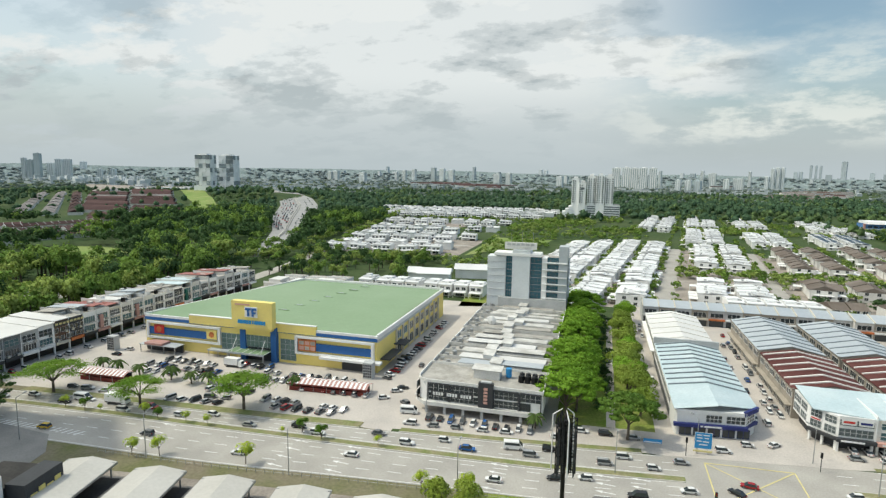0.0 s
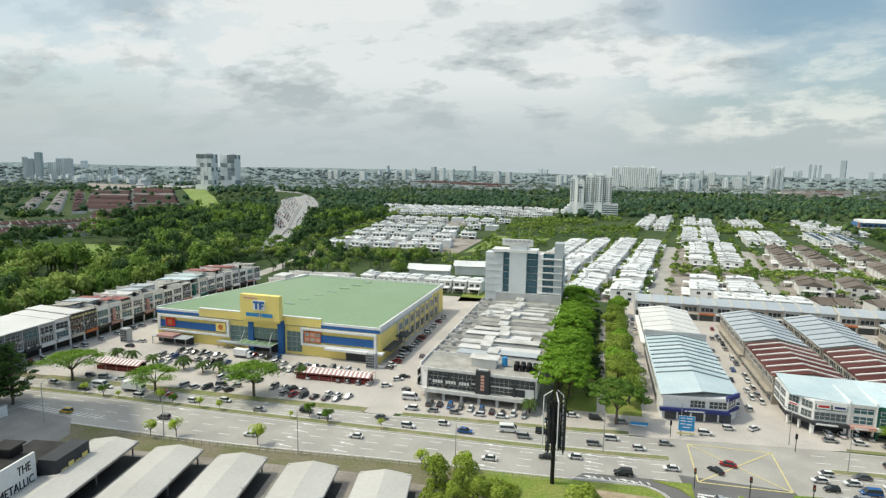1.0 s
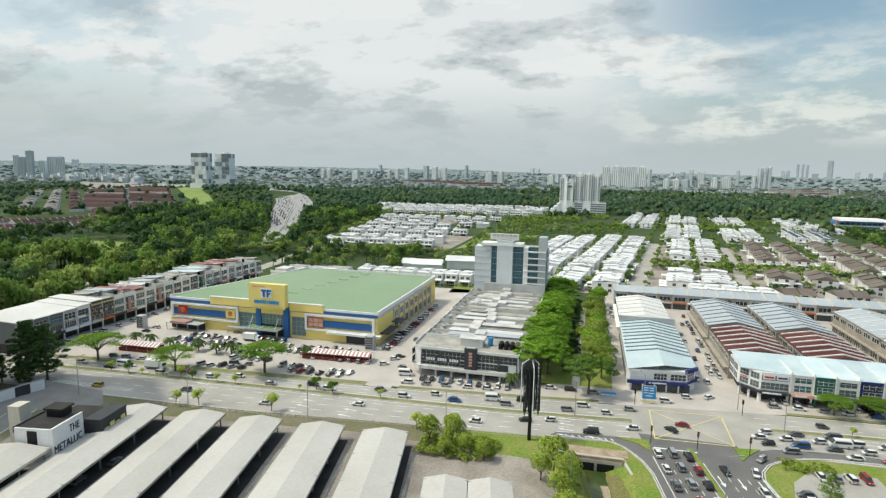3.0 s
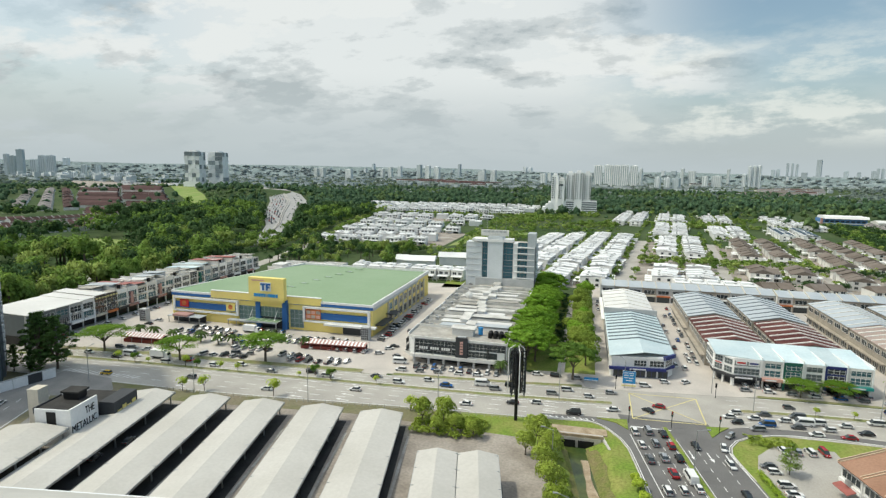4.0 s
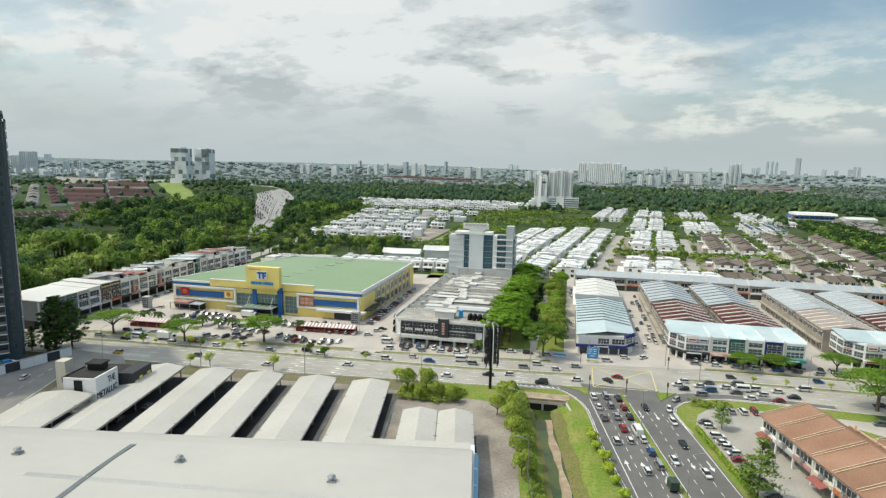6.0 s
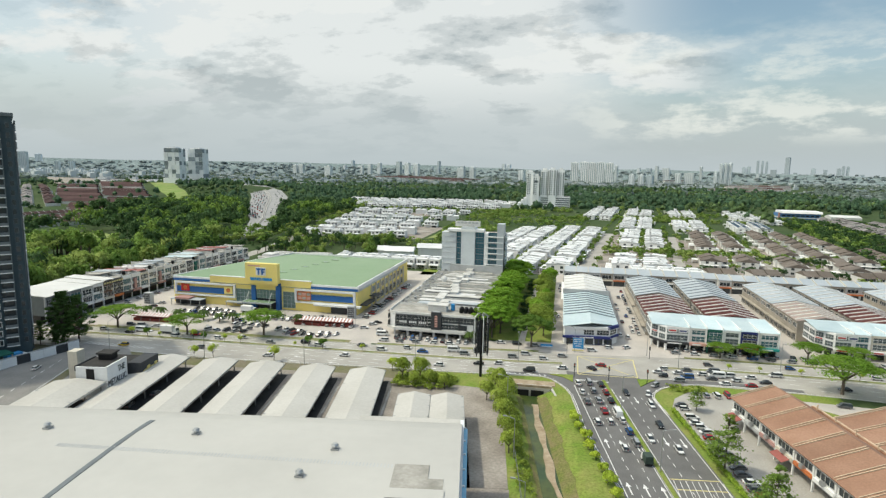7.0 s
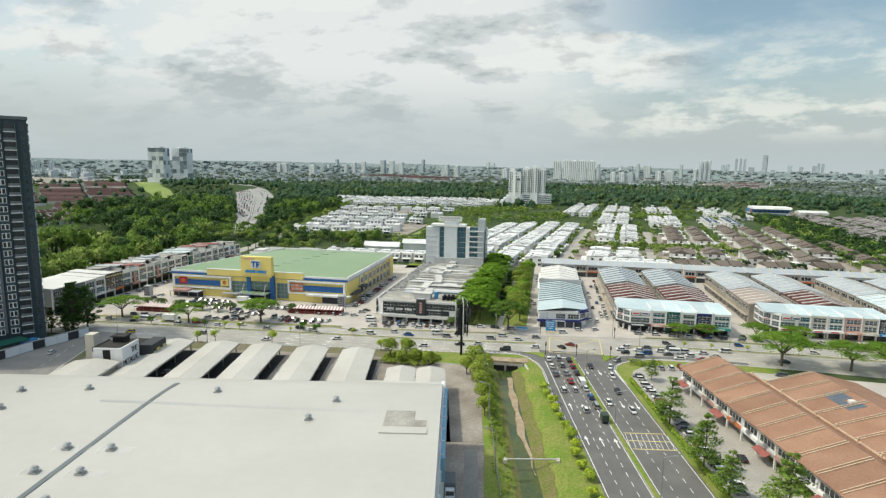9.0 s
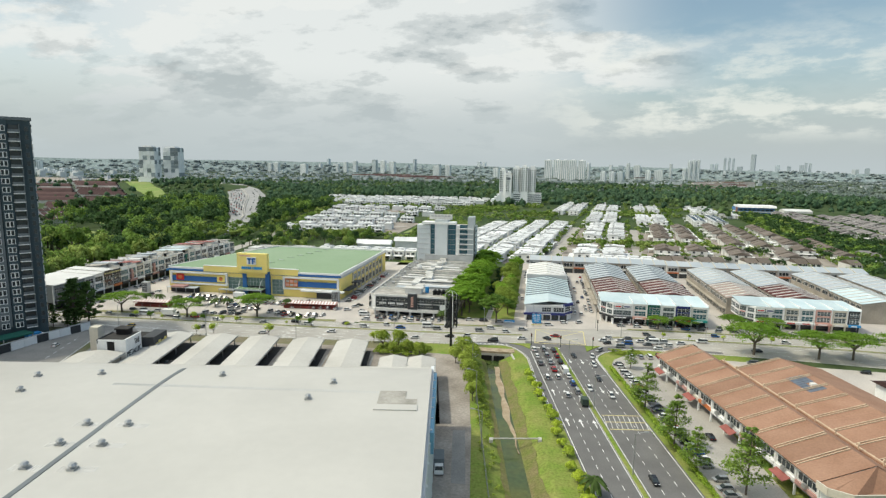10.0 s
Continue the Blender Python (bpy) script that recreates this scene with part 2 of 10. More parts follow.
BUSH_LEAF = leafy("shrub_leaf", (0.26, 0.345, 0.05), (0.37, 0.455, 0.085), 0.35)
HEDGE_LEAF = leafy("hedge_leaf", (0.30, 0.43, 0.05), (0.40, 0.52, 0.075), 0.3)
LIME_LEAF = leafy("lime_leaf", (0.50, 0.60, 0.07), (0.40, 0.52, 0.07), 0.25)
DARK_LEAF = leafy("dark_tree_leaf", (0.075, 0.14, 0.038), (0.11, 0.19, 0.05))
FOREST_LEAF = leafy("forest_leaf", (0.05, 0.10, 0.038), (0.08, 0.145, 0.05), 0.4)
# a little blue mixed into the leaf green in place of haze
FAR_LEAF = leafy("hazed_belt_leaf", (0.066, 0.13, 0.072), (0.10, 0.17, 0.088), 0.3)
# leaf colour taken to pale blue-grey: the haze is in the colour
HILL_LEAF = leafy("hazed_hill_leaf", (0.30, 0.36, 0.365), (0.36, 0.41, 0.415), 0.2)
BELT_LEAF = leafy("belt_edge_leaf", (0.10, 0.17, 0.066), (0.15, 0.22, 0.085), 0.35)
# leaf green greyed and paled to stand for haze
HAZY_LEAF = leafy("hazed_forest_leaf", (0.18, 0.235, 0.205), (0.225, 0.275, 0.24), 0.2)
PALM_LEAF = leafy("palm_leaf", (0.07, 0.12, 0.03), (0.10, 0.15, 0.04))
AWNING_RED = material("awning_red_cloth", (0.33, 0.115, 0.10), 0.85, 0, 0.14, 0.4, 3.0)
FADED = material("faded_red_cloth", (0.46, 0.27, 0.24), 0.8, 0, 0.12, 0.3, 3.0)
STALL_RED = material("worn_red_board", (0.22, 0.045, 0.035), 0.8, 0, 0.2, 0.8, 3.0, 0, (0.14, 0.04, 0.035))
RED = material("red_paint", (0.5, 0.035, 0.03), 0.6, 0, 0.08, 0.3, 3.0)
ORANGE = material("orange_paint", (0.62, 0.2, 0.07), 0.6, 0, 0.25, 0.5, 2.0)
TEAL = material("teal_paint", (0.03, 0.27, 0.24), 0.6, 0, 0.06, 0.3, 2.0)
DKGREEN = material("dark_green_paint", (0.02, 0.12, 0.09), 0.6, 0, 0.06, 0.3, 2.0)
NAVY = material("navy_paint", (0.025, 0.035, 0.16), 0.6, 0, 0.06, 0.3, 2.0)
CLADDING_BLUE = material("blue_cladding", (0.20, 0.42, 0.58), 0.5, 0, 0.06, 0.2, 2.0)
SKYBLUE = material("sign_blue", (0.04, 0.26, 0.56), 0.5, 0, 0.04, 0.3, 2.0)
PINK = material("salmon_render", (0.62, 0.36, 0.30), 0.8, 0, 0.06, 0.3, 2.0)
SLATE_TOWER = material("slate_render", (0.052, 0.078, 0.09), 0.7, 0, 0.08, 0.08, 0.7)
GREY_TOWER = material("mid_grey_render", (0.15, 0.17, 0.18), 0.7, 0, 0.08, 0.08, 0.7)
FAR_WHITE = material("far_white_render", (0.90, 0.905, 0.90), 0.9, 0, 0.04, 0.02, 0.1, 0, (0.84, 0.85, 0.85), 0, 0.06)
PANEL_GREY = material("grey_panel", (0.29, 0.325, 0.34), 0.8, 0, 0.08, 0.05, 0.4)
# far walls and windows: haze put into the colours as pale blue-grey
FAR_PALE = material("hazed_pale_render", (0.66, 0.70, 0.72), 0.9, 0, 0.05, 0.02, 0.1, 0, None, 0, 0.12)
FAR_GREY = material("hazed_grey_render", (0.44, 0.50, 0.53), 0.9, 0, 0.06, 0.02, 0.1, 0, None, 0, 0.15)
FAR_DARK = material("hazed_window_band", (0.46, 0.51, 0.54), 0.5, 0, 0.1, 0.02, 0.2)


# ---- mesh building ----
class Geo:
    """Collects faces of one mesh, each with its material."""

    def __init__(self):
        self.v, self.f, self.m, self.mats = [], [], [], []

    def slot(self, mat):
        if mat not in self.mats:
            self.mats.append(mat)
        return self.mats.index(mat)

    def face(self, pts, mat):
        k = len(self.v)
        self.v += [tuple(p) for p in pts]
        self.f.append(tuple(range(k, k + len(pts))))
        self.m.append(self.slot(mat))

    def solid(self, lo, hi, mat, top=None):
        """A closed solid from a lower ring and an upper ring of the same count, counter-clockwise from above."""
        k, n, s = len(self.v), len(lo), self.slot(mat)
        st = self.slot(top) if top else s
        self.v += [tuple(p) for p in lo] + [tuple(p) for p in hi]
        for i in range(n):
            j = (i + 1) % n
            self.f.append((k + i, k + j, k + n + j, k + n + i)); self.m.append(s)
        self.f.append(tuple(range(k + n - 1, k - 1, -1))); self.m.append(s)
        self.f.append(tuple(range(k + n, k + 2 * n))); self.m.append(st)

    def box(self, x0, x1, y0, y1, z0, z1, mat, top=None, inset=0.0):
        lo = [(x0, y0, z0), (x1, y0, z0), (x1, y1, z0), (x0, y1, z0)]
        i = inset
        hi = [(x0 + i, y0 + i, z1), (x1 - i, y0 + i, z1), (x1 - i, y1 - i, z1), (x0 + i, y1 - i, z1)]
        self.solid(lo, hi, mat, top)

    def prism(self, ring, z0, z1, mat, top=None):
        self.solid([(x, y, z0) for x, y in ring], [(x, y, z1) for x, y in ring], mat, top)

    def extrude(self, profile, x0, x1, mat, axis="x"):
        """A profile of (y, z) pairs drawn along x, or of (x, z) pairs along y."""
        if axis == "x":
            a, b = [(x0, y, z) for y, z in profile], [(x1, y, z) for y, z in profile]
        else:
            a, b = [(y, x0, z) for y, z in profile], [(y, x1, z) for y, z in profile]
        self.solid(a, b, mat)

    def tube(self, a, b, r0, r1, mat, n=8):
        a, b = Vector(a), Vector(b)
        q = (b - a).to_track_quat("Z", "Y")
        ring = [Vector((math.cos(2 * math.pi * i / n), math.sin(2 * math.pi * i / n), 0)) for i in range(n)]
        self.solid([a + q @ (p * r0) for p in ring], [b + q @ (p * r1) for p in ring], mat)

    def mesh(self, name, recalc=True):
        me = bpy.data.meshes.new(name)
        me.from_pydata(self.v, [], self.f)
        for mt in self.mats:
            me.materials.append(mt)
        me.polygons.foreach_set("material_index", self.m)
        if recalc:
            bm = bmesh.new(); bm.from_mesh(me)
            bmesh.ops.recalc_face_normals(bm, faces=bm.faces)
            bm.to_mesh(me); bm.free()
        me.update()
        return me


def thing(name, geo, label, category, group="", at=None, kind=""):
    ob = new(name, geo.mesh(name) if isinstance(geo, Geo) else geo)
    if at is not None:
        ob.matrix_basis = at
    return tagged(ob, label, category, group, kind)


def part(name, geo, parent, label="", at=None):
    ob = new(name, geo.mesh(name) if isinstance(geo, Geo) else geo)
    ob.parent = parent
    if at is not None:
        ob.matrix_basis = at
    return tagged(ob, label) if label else ob


def ribbon(geo, xs, low, high, z, mat, down=0.0):
    """A strip between two lines y = low(x) and y = high(x)."""
    for a, b in zip(xs[:-1], xs[1:]):
        geo.face([(a, low(a), z), (b, low(b), z), (b, high(b), z), (a, high(a), z)], mat)
        if down:
            geo.face([(a, low(a), z - down), (b, low(b), z - down), (b, low(b), z), (a, low(a), z)], mat)
            geo.face([(b, high(b), z - down), (a, high(a), z - down), (a, high(a), z), (b, high(b), z)], mat)


def window_mesh(w, h, nx=2, ny=1, bars=WHITE, glass=GLASS, depth=0.12, bar=0.09, pane=True):
    """A window in the plane y = 0, facing -y, its lower left corner at the origin."""
    g = Geo()
    if pane:
        g.box(0, w, -0.04, 0.1, 0, h, glass)
    for i in range(nx + 1):
        x = w * i / nx
        g.box(max(0, x - bar / 2), min(w, x + bar / 2), -depth, 0.05, 0, h, bars)
    for j in range(ny + 1):
        z = h * j / ny
        g.box(0, w, -depth + 0.01, 0.05, max(0, z - bar / 2), min(h, z + bar / 2), bars)
    return g.mesh("window")


WINDOWS = {}


def window(parent, x, y, z, w, h, turn=0, nx=2, ny=1, bars=WHITE, glass=GLASS, name="window"):
    split = parent.name.split(".")[0] in ("shop_unit", "bank_building", "corner_shop")
    key = (round(w, 2), round(h, 2), nx, ny, bars.name, glass.name, split)
    if key not in WINDOWS:
        sheet = Geo(); sheet.box(0, w, -0.04, 0.1, 0, h, glass)
        WINDOWS[key] = window_mesh(w, h, nx, ny, bars, glass, pane=not split), sheet.mesh("pane") if split else None
    ob = part(name, WINDOWS[key][0], parent, "", pose(x, y, z, 0, 0, turn))
    if split:
        part("pane", WINDOWS[key][1], ob)
    return ob


def south(x, y, z=0, turn=0):
    """The blocks south of the main road lie 9.2 degrees askew: x along the road, y away from it (negative is southwards)."""
    return pose(0, 0, 0, 0, 0, 9.2) @ pose(x, y, z, 0, 0, turn)


# ---- ground, roads, canal ----
NEAR_X = [-900, -400, -230, -160, -119, -76, -35, 0, 50, 75, 110, 140, 200, 300, 700]
NEAR_Y = [-60, -34, -18, -10, -8, -6, -1, 2, 8, 9.5, 9, 6, 0, -14, -90]
MID_Y = [-46, -20, -3, 5, 8, 10, 12.5, 14.5, 21, 24, 25, 24, 19, 6, -68]
FAR_Y = [-36, -10, 6, 11.5, 14.5, 17, 20.5, 24, 31.5, 34, 34.5, 34, 29, 16, -56]


def smooth(xs, ys):
    def f(x):
        return sum(float(np.interp(x + d, xs, ys)) for d in (-16, -8, 0, 8, 16)) / 5
    return f


y_near, y_mid, y_far = smooth(NEAR_X, NEAR_Y), smooth(NEAR_X, MID_Y), smooth(NEAR_X, FAR_Y)


def canal_x(y):
    return 15.8 + (-12 - y) * 0.16


def terrain(x, y):
    z = 0.0
    if y < -4.6:
        d = abs(x - canal_x(y))
        z -= 2.6 * max(0.0, min(1.0, (6.6 - d) / 5.1)) * min(1.0, (-4.6 - y) / 1.0)
    r = math.hypot(x, y)
    if r > 420:
        w = min(1.0, (r - 420) / 900)
        hill = noise.noise((x * 0.0011, y * 0.0011, 3.3)) * 16 + noise.noise((x * 0.004, y * 0.004, 8.1)) * 4
        z += w * max(-2.0, hill)
    z += 19 * math.exp(-(((x + 830) / 220) ** 2 + ((y - 960) / 190) ** 2))
    z += 13 * math.exp(-(((x + 650) / 65) ** 2 + ((y - 850) / 150) ** 2))
    return z


def build_ground():
    xs = sorted(set([-4600, -3000, -2000, -1500, -1200, *range(-1000, -200, 50), *range(-200, 0, 20), *[i * 1.2 for i in range(0, 45)], 60, 80, 100, 150, *range(200, 1000, 50), 1200, 1600, 2200, 3200, 4600]))
    ys = sorted(set([-4600, -2500, -1200, -600, -300, *range(-240, -11, 4), -10, -8, -6.5, -5.6, -4.6, 0, 20, 60, 120, 200, *range(300, 1500, 50), 1800, 2300, 3000, 3800, 4600]))
    g = Geo()
    nx = len(xs)
    for y in ys:
        for x in xs:
            g.v.append((x, y, terrain(x, y)))
    s, b = g.slot(LAND), g.slot(BANK)
    gr, di = g.slot(GRASS), g.slot(DIRT)
    for j in range(len(ys) - 1):
        for i in range(nx - 1):
            g.f.append((j * nx + i, j * nx + i + 1, (j + 1) * nx + i + 1, (j + 1) * nx + i))
            cx, cy = (xs[i] + xs[i + 1]) / 2, (ys[j] + ys[j + 1]) / 2
            d = cx - canal_x(cy)
            if cy < -4.6 and abs(d) < 2.4:
                g.m.append(b)
            elif -260 < cy < 12 and -24 < cx < 100:
                g.m.append(gr)
            elif -30 < cy < 12 and -200 < cx < -20:
                g.m.append(di)
            else:
                g.m.append(s)
    tagged(new("ground", g.mesh("ground", False)), "green rough land and grass with a canal cut", "ground", kind="structure")
    # eroded stone and earth along the foot of both banks
    edge = Geo()
    rise = lambda d: -2.6 * max(0.0, min(1.0, (6.6 - d) / 5.1)) + .16
    for y in range(-240, -8, 2):
        for sg in (-1, 1):
            lo = lambda q: 2.0
            hi = lambda q: 3.3 + .3 * math.sin(q * .37 + sg) + .2 * math.sin(q * 1.1) + (1.5 if sg > 0 else 0)
            a, b2 = y, y + 2
            edge.face([(canal_x(a) + sg * lo(a), a, rise(lo(a))), (canal_x(a) + sg * hi(a), a, rise(hi(a))), (canal_x(b2) + sg * hi(b2), b2, rise(hi(b2))), (canal_x(b2) + sg * lo(b2), b2, rise(lo(b2)))], BANK)
    tagged(new("bank", edge.mesh("bank")), "eroded brown earth and stone canal bank", "bank", kind="structure")
    w = Geo()
    for y in range(-240, -6, 6):
        w.face([(canal_x(y) - 3.2, y, -2.15), (canal_x(y) + 3.2, y, -2.15), (canal_x(y + 6) + 3.2, y + 6, -2.15), (canal_x(y + 6) - 3.2, y + 6, -2.15)], WATER)
    tagged(new("water", w.mesh("water", False)), "shallow murky green canal water", "water", kind="structure")
    s = Geo()
    for y in range(-66, -12, 2):
        f = lambda q: (canal_x(q) - .15 + .3 * math.sin(q * .31) + .15 * math.sin(q * .83) + max(0, -48 - q) * .1, canal_x(q) + 1.75 + .3 * math.sin(q * .43 + 1))
        (a, b2), (c, d) = f(y), f(y + 2)
        s.solid([(a, y, -2.5), (b2, y, -2.5), (d, y + 2, -2.5), (c, y + 2, -2.5)],
                [(a + .3, y, -1.98), (b2 - .1, y, -1.9), (d - .1, y + 2, -1.9), (c + .3, y + 2, -1.98)], SAND)
    tagged(new("sand_bar", s.mesh("sand_bar")), "pale bare sand bar along the canal water", "sand", kind="structure")


def flat(name, ring, z, mat, label, kind="structure", category="pavement", thick=0.12):
    g = Geo()
    g.prism(ring, z - thick, z, mat)
    return tagged(new(name, g.mesh(name)), label, category, kind=kind)


def side_edge(s):
    """The side road's lines: s = 0 its west edge, 1 its median, 2 its east edge, as x(y)."""
    x0 = (27.0, 37.0, 48.6)[s]
    return lambda y: x0 + (0 - y) * 0.166


SLIP_W = [(4, 3.0), (9, 3.7), (14, 4.3), (18.5, 4.2), (21, 2.7), (23.2, -.3), (25.1, -3.6), (26.5, -7.8), (27.6, -15), (29.2, -27), (32.2, -41), (35.6, -54)]
SLIP_E = [(92, 9.6), (73.8, 10.2), (65, 9.4), (60.2, 8.2), (55.3, 6.0), (51.8, 3.0), (49.7, -.6), (49.0, -4), (49.6, -8), (51.0, -15)]


def build_roads():
    xs = [-900, -700, -500, -400, -300, *range(-260, 262, 6), 300, 400, 500, 700]
    g = Geo()
    ribbon(g, xs, y_near, y_mid, 0.03, CONCRETE_ROAD)
    tagged(new("road_near", g.mesh("road_near", False)), "worn pale grey main road carriageway with lane arrows", "road", kind="structure")
    g = Geo()
    ribbon(g, xs, lambda x: y_mid(x), y_far, 0.03, CONCRETE_ROAD)
    tagged(new("road_far", g.mesh("road_far", False)), "worn pale grey opposite carriageway of main road", "road", kind="structure")
    # the grassed median, open at the crossing
    for a, b in ((-260, 24), (56, 262)):
        g = Geo()
        ribbon(g, list(range(a, b + 1, 4)), lambda x: y_mid(x) - 0.9, lambda x: y_mid(x) + 0.9, 0.16, DRY_GRASS, 0.16)
        ribbon(g, list(range(a, b + 1, 4)), lambda x: y_mid(x) - 1.15, lambda x: y_mid(x) - 0.9, 0.17, KERB, 0.17)
        ribbon(g, list(range(a, b + 1, 4)), lambda x: y_mid(x) + 0.9, lambda x: y_mid(x) + 1.15, 0.17, KERB, 0.17)
        tagged(new("median", g.mesh("median")), "narrow grass median with pale concrete kerbs", "median", kind="structure")
    for a, b in ((-150, -50), (-40, 17)):
        g = Geo()
        w = 3.2 if a < -100 else 2.2
        ribbon(g, list(range(a, b + 1, 2)), lambda x: y_far(x) + 0.25, lambda x: y_far(x) + w, 0.18, DRY_GRASS, 0.18)
        ribbon(g, list(range(a, b + 1, 2)), lambda x: y_far(x), lambda x: y_far(x) + 0.25, 0.2, KERB, 0.2)
        ribbon(g, list(range(a, b + 1, 2)), lambda x: y_far(x) + w, lambda x: y_far(x) + w + 0.25, 0.2, KERB, 0.2)
        tagged(new("verge", g.mesh("verge")), "strip of grass verge beside the main road", "verge", kind="structure")
    g = Geo()
    ribbon(g, list(range(64, 200, 4)), lambda x: y_far(x) + 0.2, lambda x: y_far(x) + 1.6, 0.16, DRY_GRASS, 0.16)
    tagged(new("verge", g.mesh("verge")), "thin grass verge before the shop parking", "verge", kind="structure")
    # the side road
    ys = [*range(-230, 9, 4), 11]
    g = Geo()
    w_, m_, e_ = side_edge(0), side_edge(1), side_edge(2)
    for a, b in zip(ys[:-1], ys[1:]):
        g.face([(w_(a), a, 0.05), (e_(a), a, 0.05), (e_(b), b, 0.05), (w_(b), b, 0.05)], ASPHALT)
    # slip lanes that leave the main road on both sides
    def fan(points, z):
        g.face([(x, y, z) for x, y in points], ASPHALT)
    inner = [(6, 6.0), (11, 6.6), (16, 7.2), (20, 7.6), (24, 7.8), (27, 6), (27.6, 2), (28.4, -3), (29, -8), (30, -15), (32, -27), (34.2, -41), (36, -54)]
    for (p, q), (u, v) in zip(zip(SLIP_W[:-1], SLIP_W[1:]), zip(inner[:-1], inner[1:])):
        fan([p, u, v, q], 0.045)
    inner = [(92, 12.5), (74, 13.5), (65, 13), (60, 12.4), (55, 11.5), (48, 8), (46, 2), (46, -4), (47, -8), (49, -15)]
    for (p, q), (u, v) in zip(zip(SLIP_E[:-1], SLIP_E[1:]), zip(inner[:-1], inner[1:])):
        fan([p, q, v, u], 0.045)
    tagged(new("side_road", g.mesh("side_road", False)), "dark fresh asphalt side road with white lines", "road", kind="structure")
    g = Geo()
    for a, b in zip(ys[:-2], ys[1:-1]):
        g.solid([(m_(a) - .55, a, 0), (m_(a) + .55, a, 0), (m_(b) + .55, b, 0), (m_(b) - .55, b, 0)],
                [(m_(a) - .5, a, .17), (m_(a) + .5, a, .17), (m_(b) + .5, b, .17), (m_(b) - .5, b, .17)], KERB, GRASS)
    tagged(new("side_median", g.mesh("side_median")), "slim grass median with kerb in the side road", "median", kind="structure")
    # grass islands between the slip lanes and the road
    for path in (SLIP_W, SLIP_E):
        g = Geo()
        for (ax, ay), (bx, by) in zip(path[:-1], path[1:]):
            n = Vector((by - ay, ax - bx)).normalized() * .14
            g.solid([(ax - n.x, ay - n.y, 0), (ax + n.x, ay + n.y, 0), (bx + n.x, by + n.y, 0), (bx - n.x, by - n.y, 0)], [(ax - n.x, ay - n.y, .16), (ax + n.x, ay + n.y, .16), (bx + n.x, by + n.y, .16), (bx - n.x, by - n.y, .16)], KERB)
        tagged(new("kerb", g.mesh("kerb")), "pale concrete kerb round the slip lane", "kerb", kind="structure")
    flat("island", [(19.8, 6.9), (24.4, 5.3), (27.2, 2.2), (27.3, 7.9)], 0.2, GRASS, "small kerbed triangular grass traffic island", category="island", thick=0.2)
    flat("island", [(46.0, 9.2), (46.3, 3.2), (49.0, 7.2), (51.6, 10.2)], 0.2, GRASS, "small kerbed triangular grass traffic island", category="island", thick=0.2)
    # markings
    g = Geo()
    for lane in (0.27, 0.5, 0.75):
        for x in range(-190, 200, 7):
            if 22 < x < 54:
                continue
            y = lambda q: y_near(q) + (y_mid(q) - y_near(q)) * lane
            g.face([(x, y(x) - .09, .045), (x + 3, y(x + 3) - .09, .045), (x + 3, y(x + 3) + .09, .045), (x, y(x) + .09, .045)], LINE_WHITE)
    for lane in (0.36, 0.68):
        for x in range(-190, 200, 7):
            if 22 < x < 54:
                continue
            y = lambda q: y_mid(q) + (y_far(q) - y_mid(q)) * lane
            g.face([(x, y(x) - .09, .045), (x + 3, y(x + 3) - .09, .045), (x + 3, y(x + 3) + .09, .045), (x, y(x) + .09, .045)], LINE_WHITE)
    for f, o in ((y_near, 0.5), (y_far, -0.4), (y_mid, 1.6), (y_mid, -1.6)):
        for x in range(-200, 204, 4):
            if 16 < x < 62:
                continue
            g.face([(x, f(x) + o - .08, .045), (x + 4, f(x + 4) + o - .08, .045), (x + 4, f(x + 4) + o + .08, .045), (x, f(x) + o + .08, .045)], LINE_WHITE)
    # side road: lanes and edges
    def along(xf, a, b, w, mat, z=0.07):
        g.face([(xf(a) - w, a, z), (xf(a) + w, a, z), (xf(b) + w, b, z), (xf(b) - w, b, z)], mat)
    for y in range(-220, 0, 2):
        along(lambda q: w_(q) + 0.5, y, y + 2, 0.09, LINE_WHITE)
        along(lambda q: e_(q) - 0.5, y, y + 2, 0.09, LINE_WHITE)
        along(lambda q: m_(q) - 0.85, y, y + 2, 0.08, LINE_WHITE)
        along(lambda q: m_(q) + 0.85, y, y + 2, 0.08, LINE_WHITE)
    for k in range(62):
        y = -220 + k * 3.5
        for f in (0.34, 0.66):
            along(lambda q: w_(q) + (m_(q) - w_(q)) * f, y, y + 1.6, 0.065, LINE_WHITE)
            along(lambda q: m_(q) + (e_(q) - m_(q)) * f, y, y + 1.6, 0.065, LINE_WHITE)
    for path, o in ((SLIP_W, 1), (SLIP_E, -1)):
        for (ax, ay), (bx, by) in zip(path[:-1], path[1:]):
            n = Vector((ay - by, bx - ax)).normalized() * o
            g.face([(ax + n.x * .4, ay + n.y * .4, .07), (bx + n.x * .4, by + n.y * .4, .07), (bx + n.x * .58, by + n.y * .58, .07), (ax + n.x * .58, ay + n.y * .58, .07)], LINE_WHITE)
    # stop line
    g.face([(28, 4.2, .07), (37.4, 4.4, .07), (37.4, 4.9, .07), (28, 4.7, .07)], LINE_WHITE)
    # zebra hatch on the slip lane
    for i in range(8):
        x = 8 + i * 1.5
        g.face([(x, 5.2 + i * .12, .07), (x + .35, 5.2 + i * .12, .07), (x + .9, 4.3 + i * .1, .07), (x + .55, 4.3 + i * .1, .07)], LINE_WHITE)
    tagged(new("lane_lines", g.mesh("lane_lines", False)), "white and yellow painted lane lines", "road marking", kind="structure")

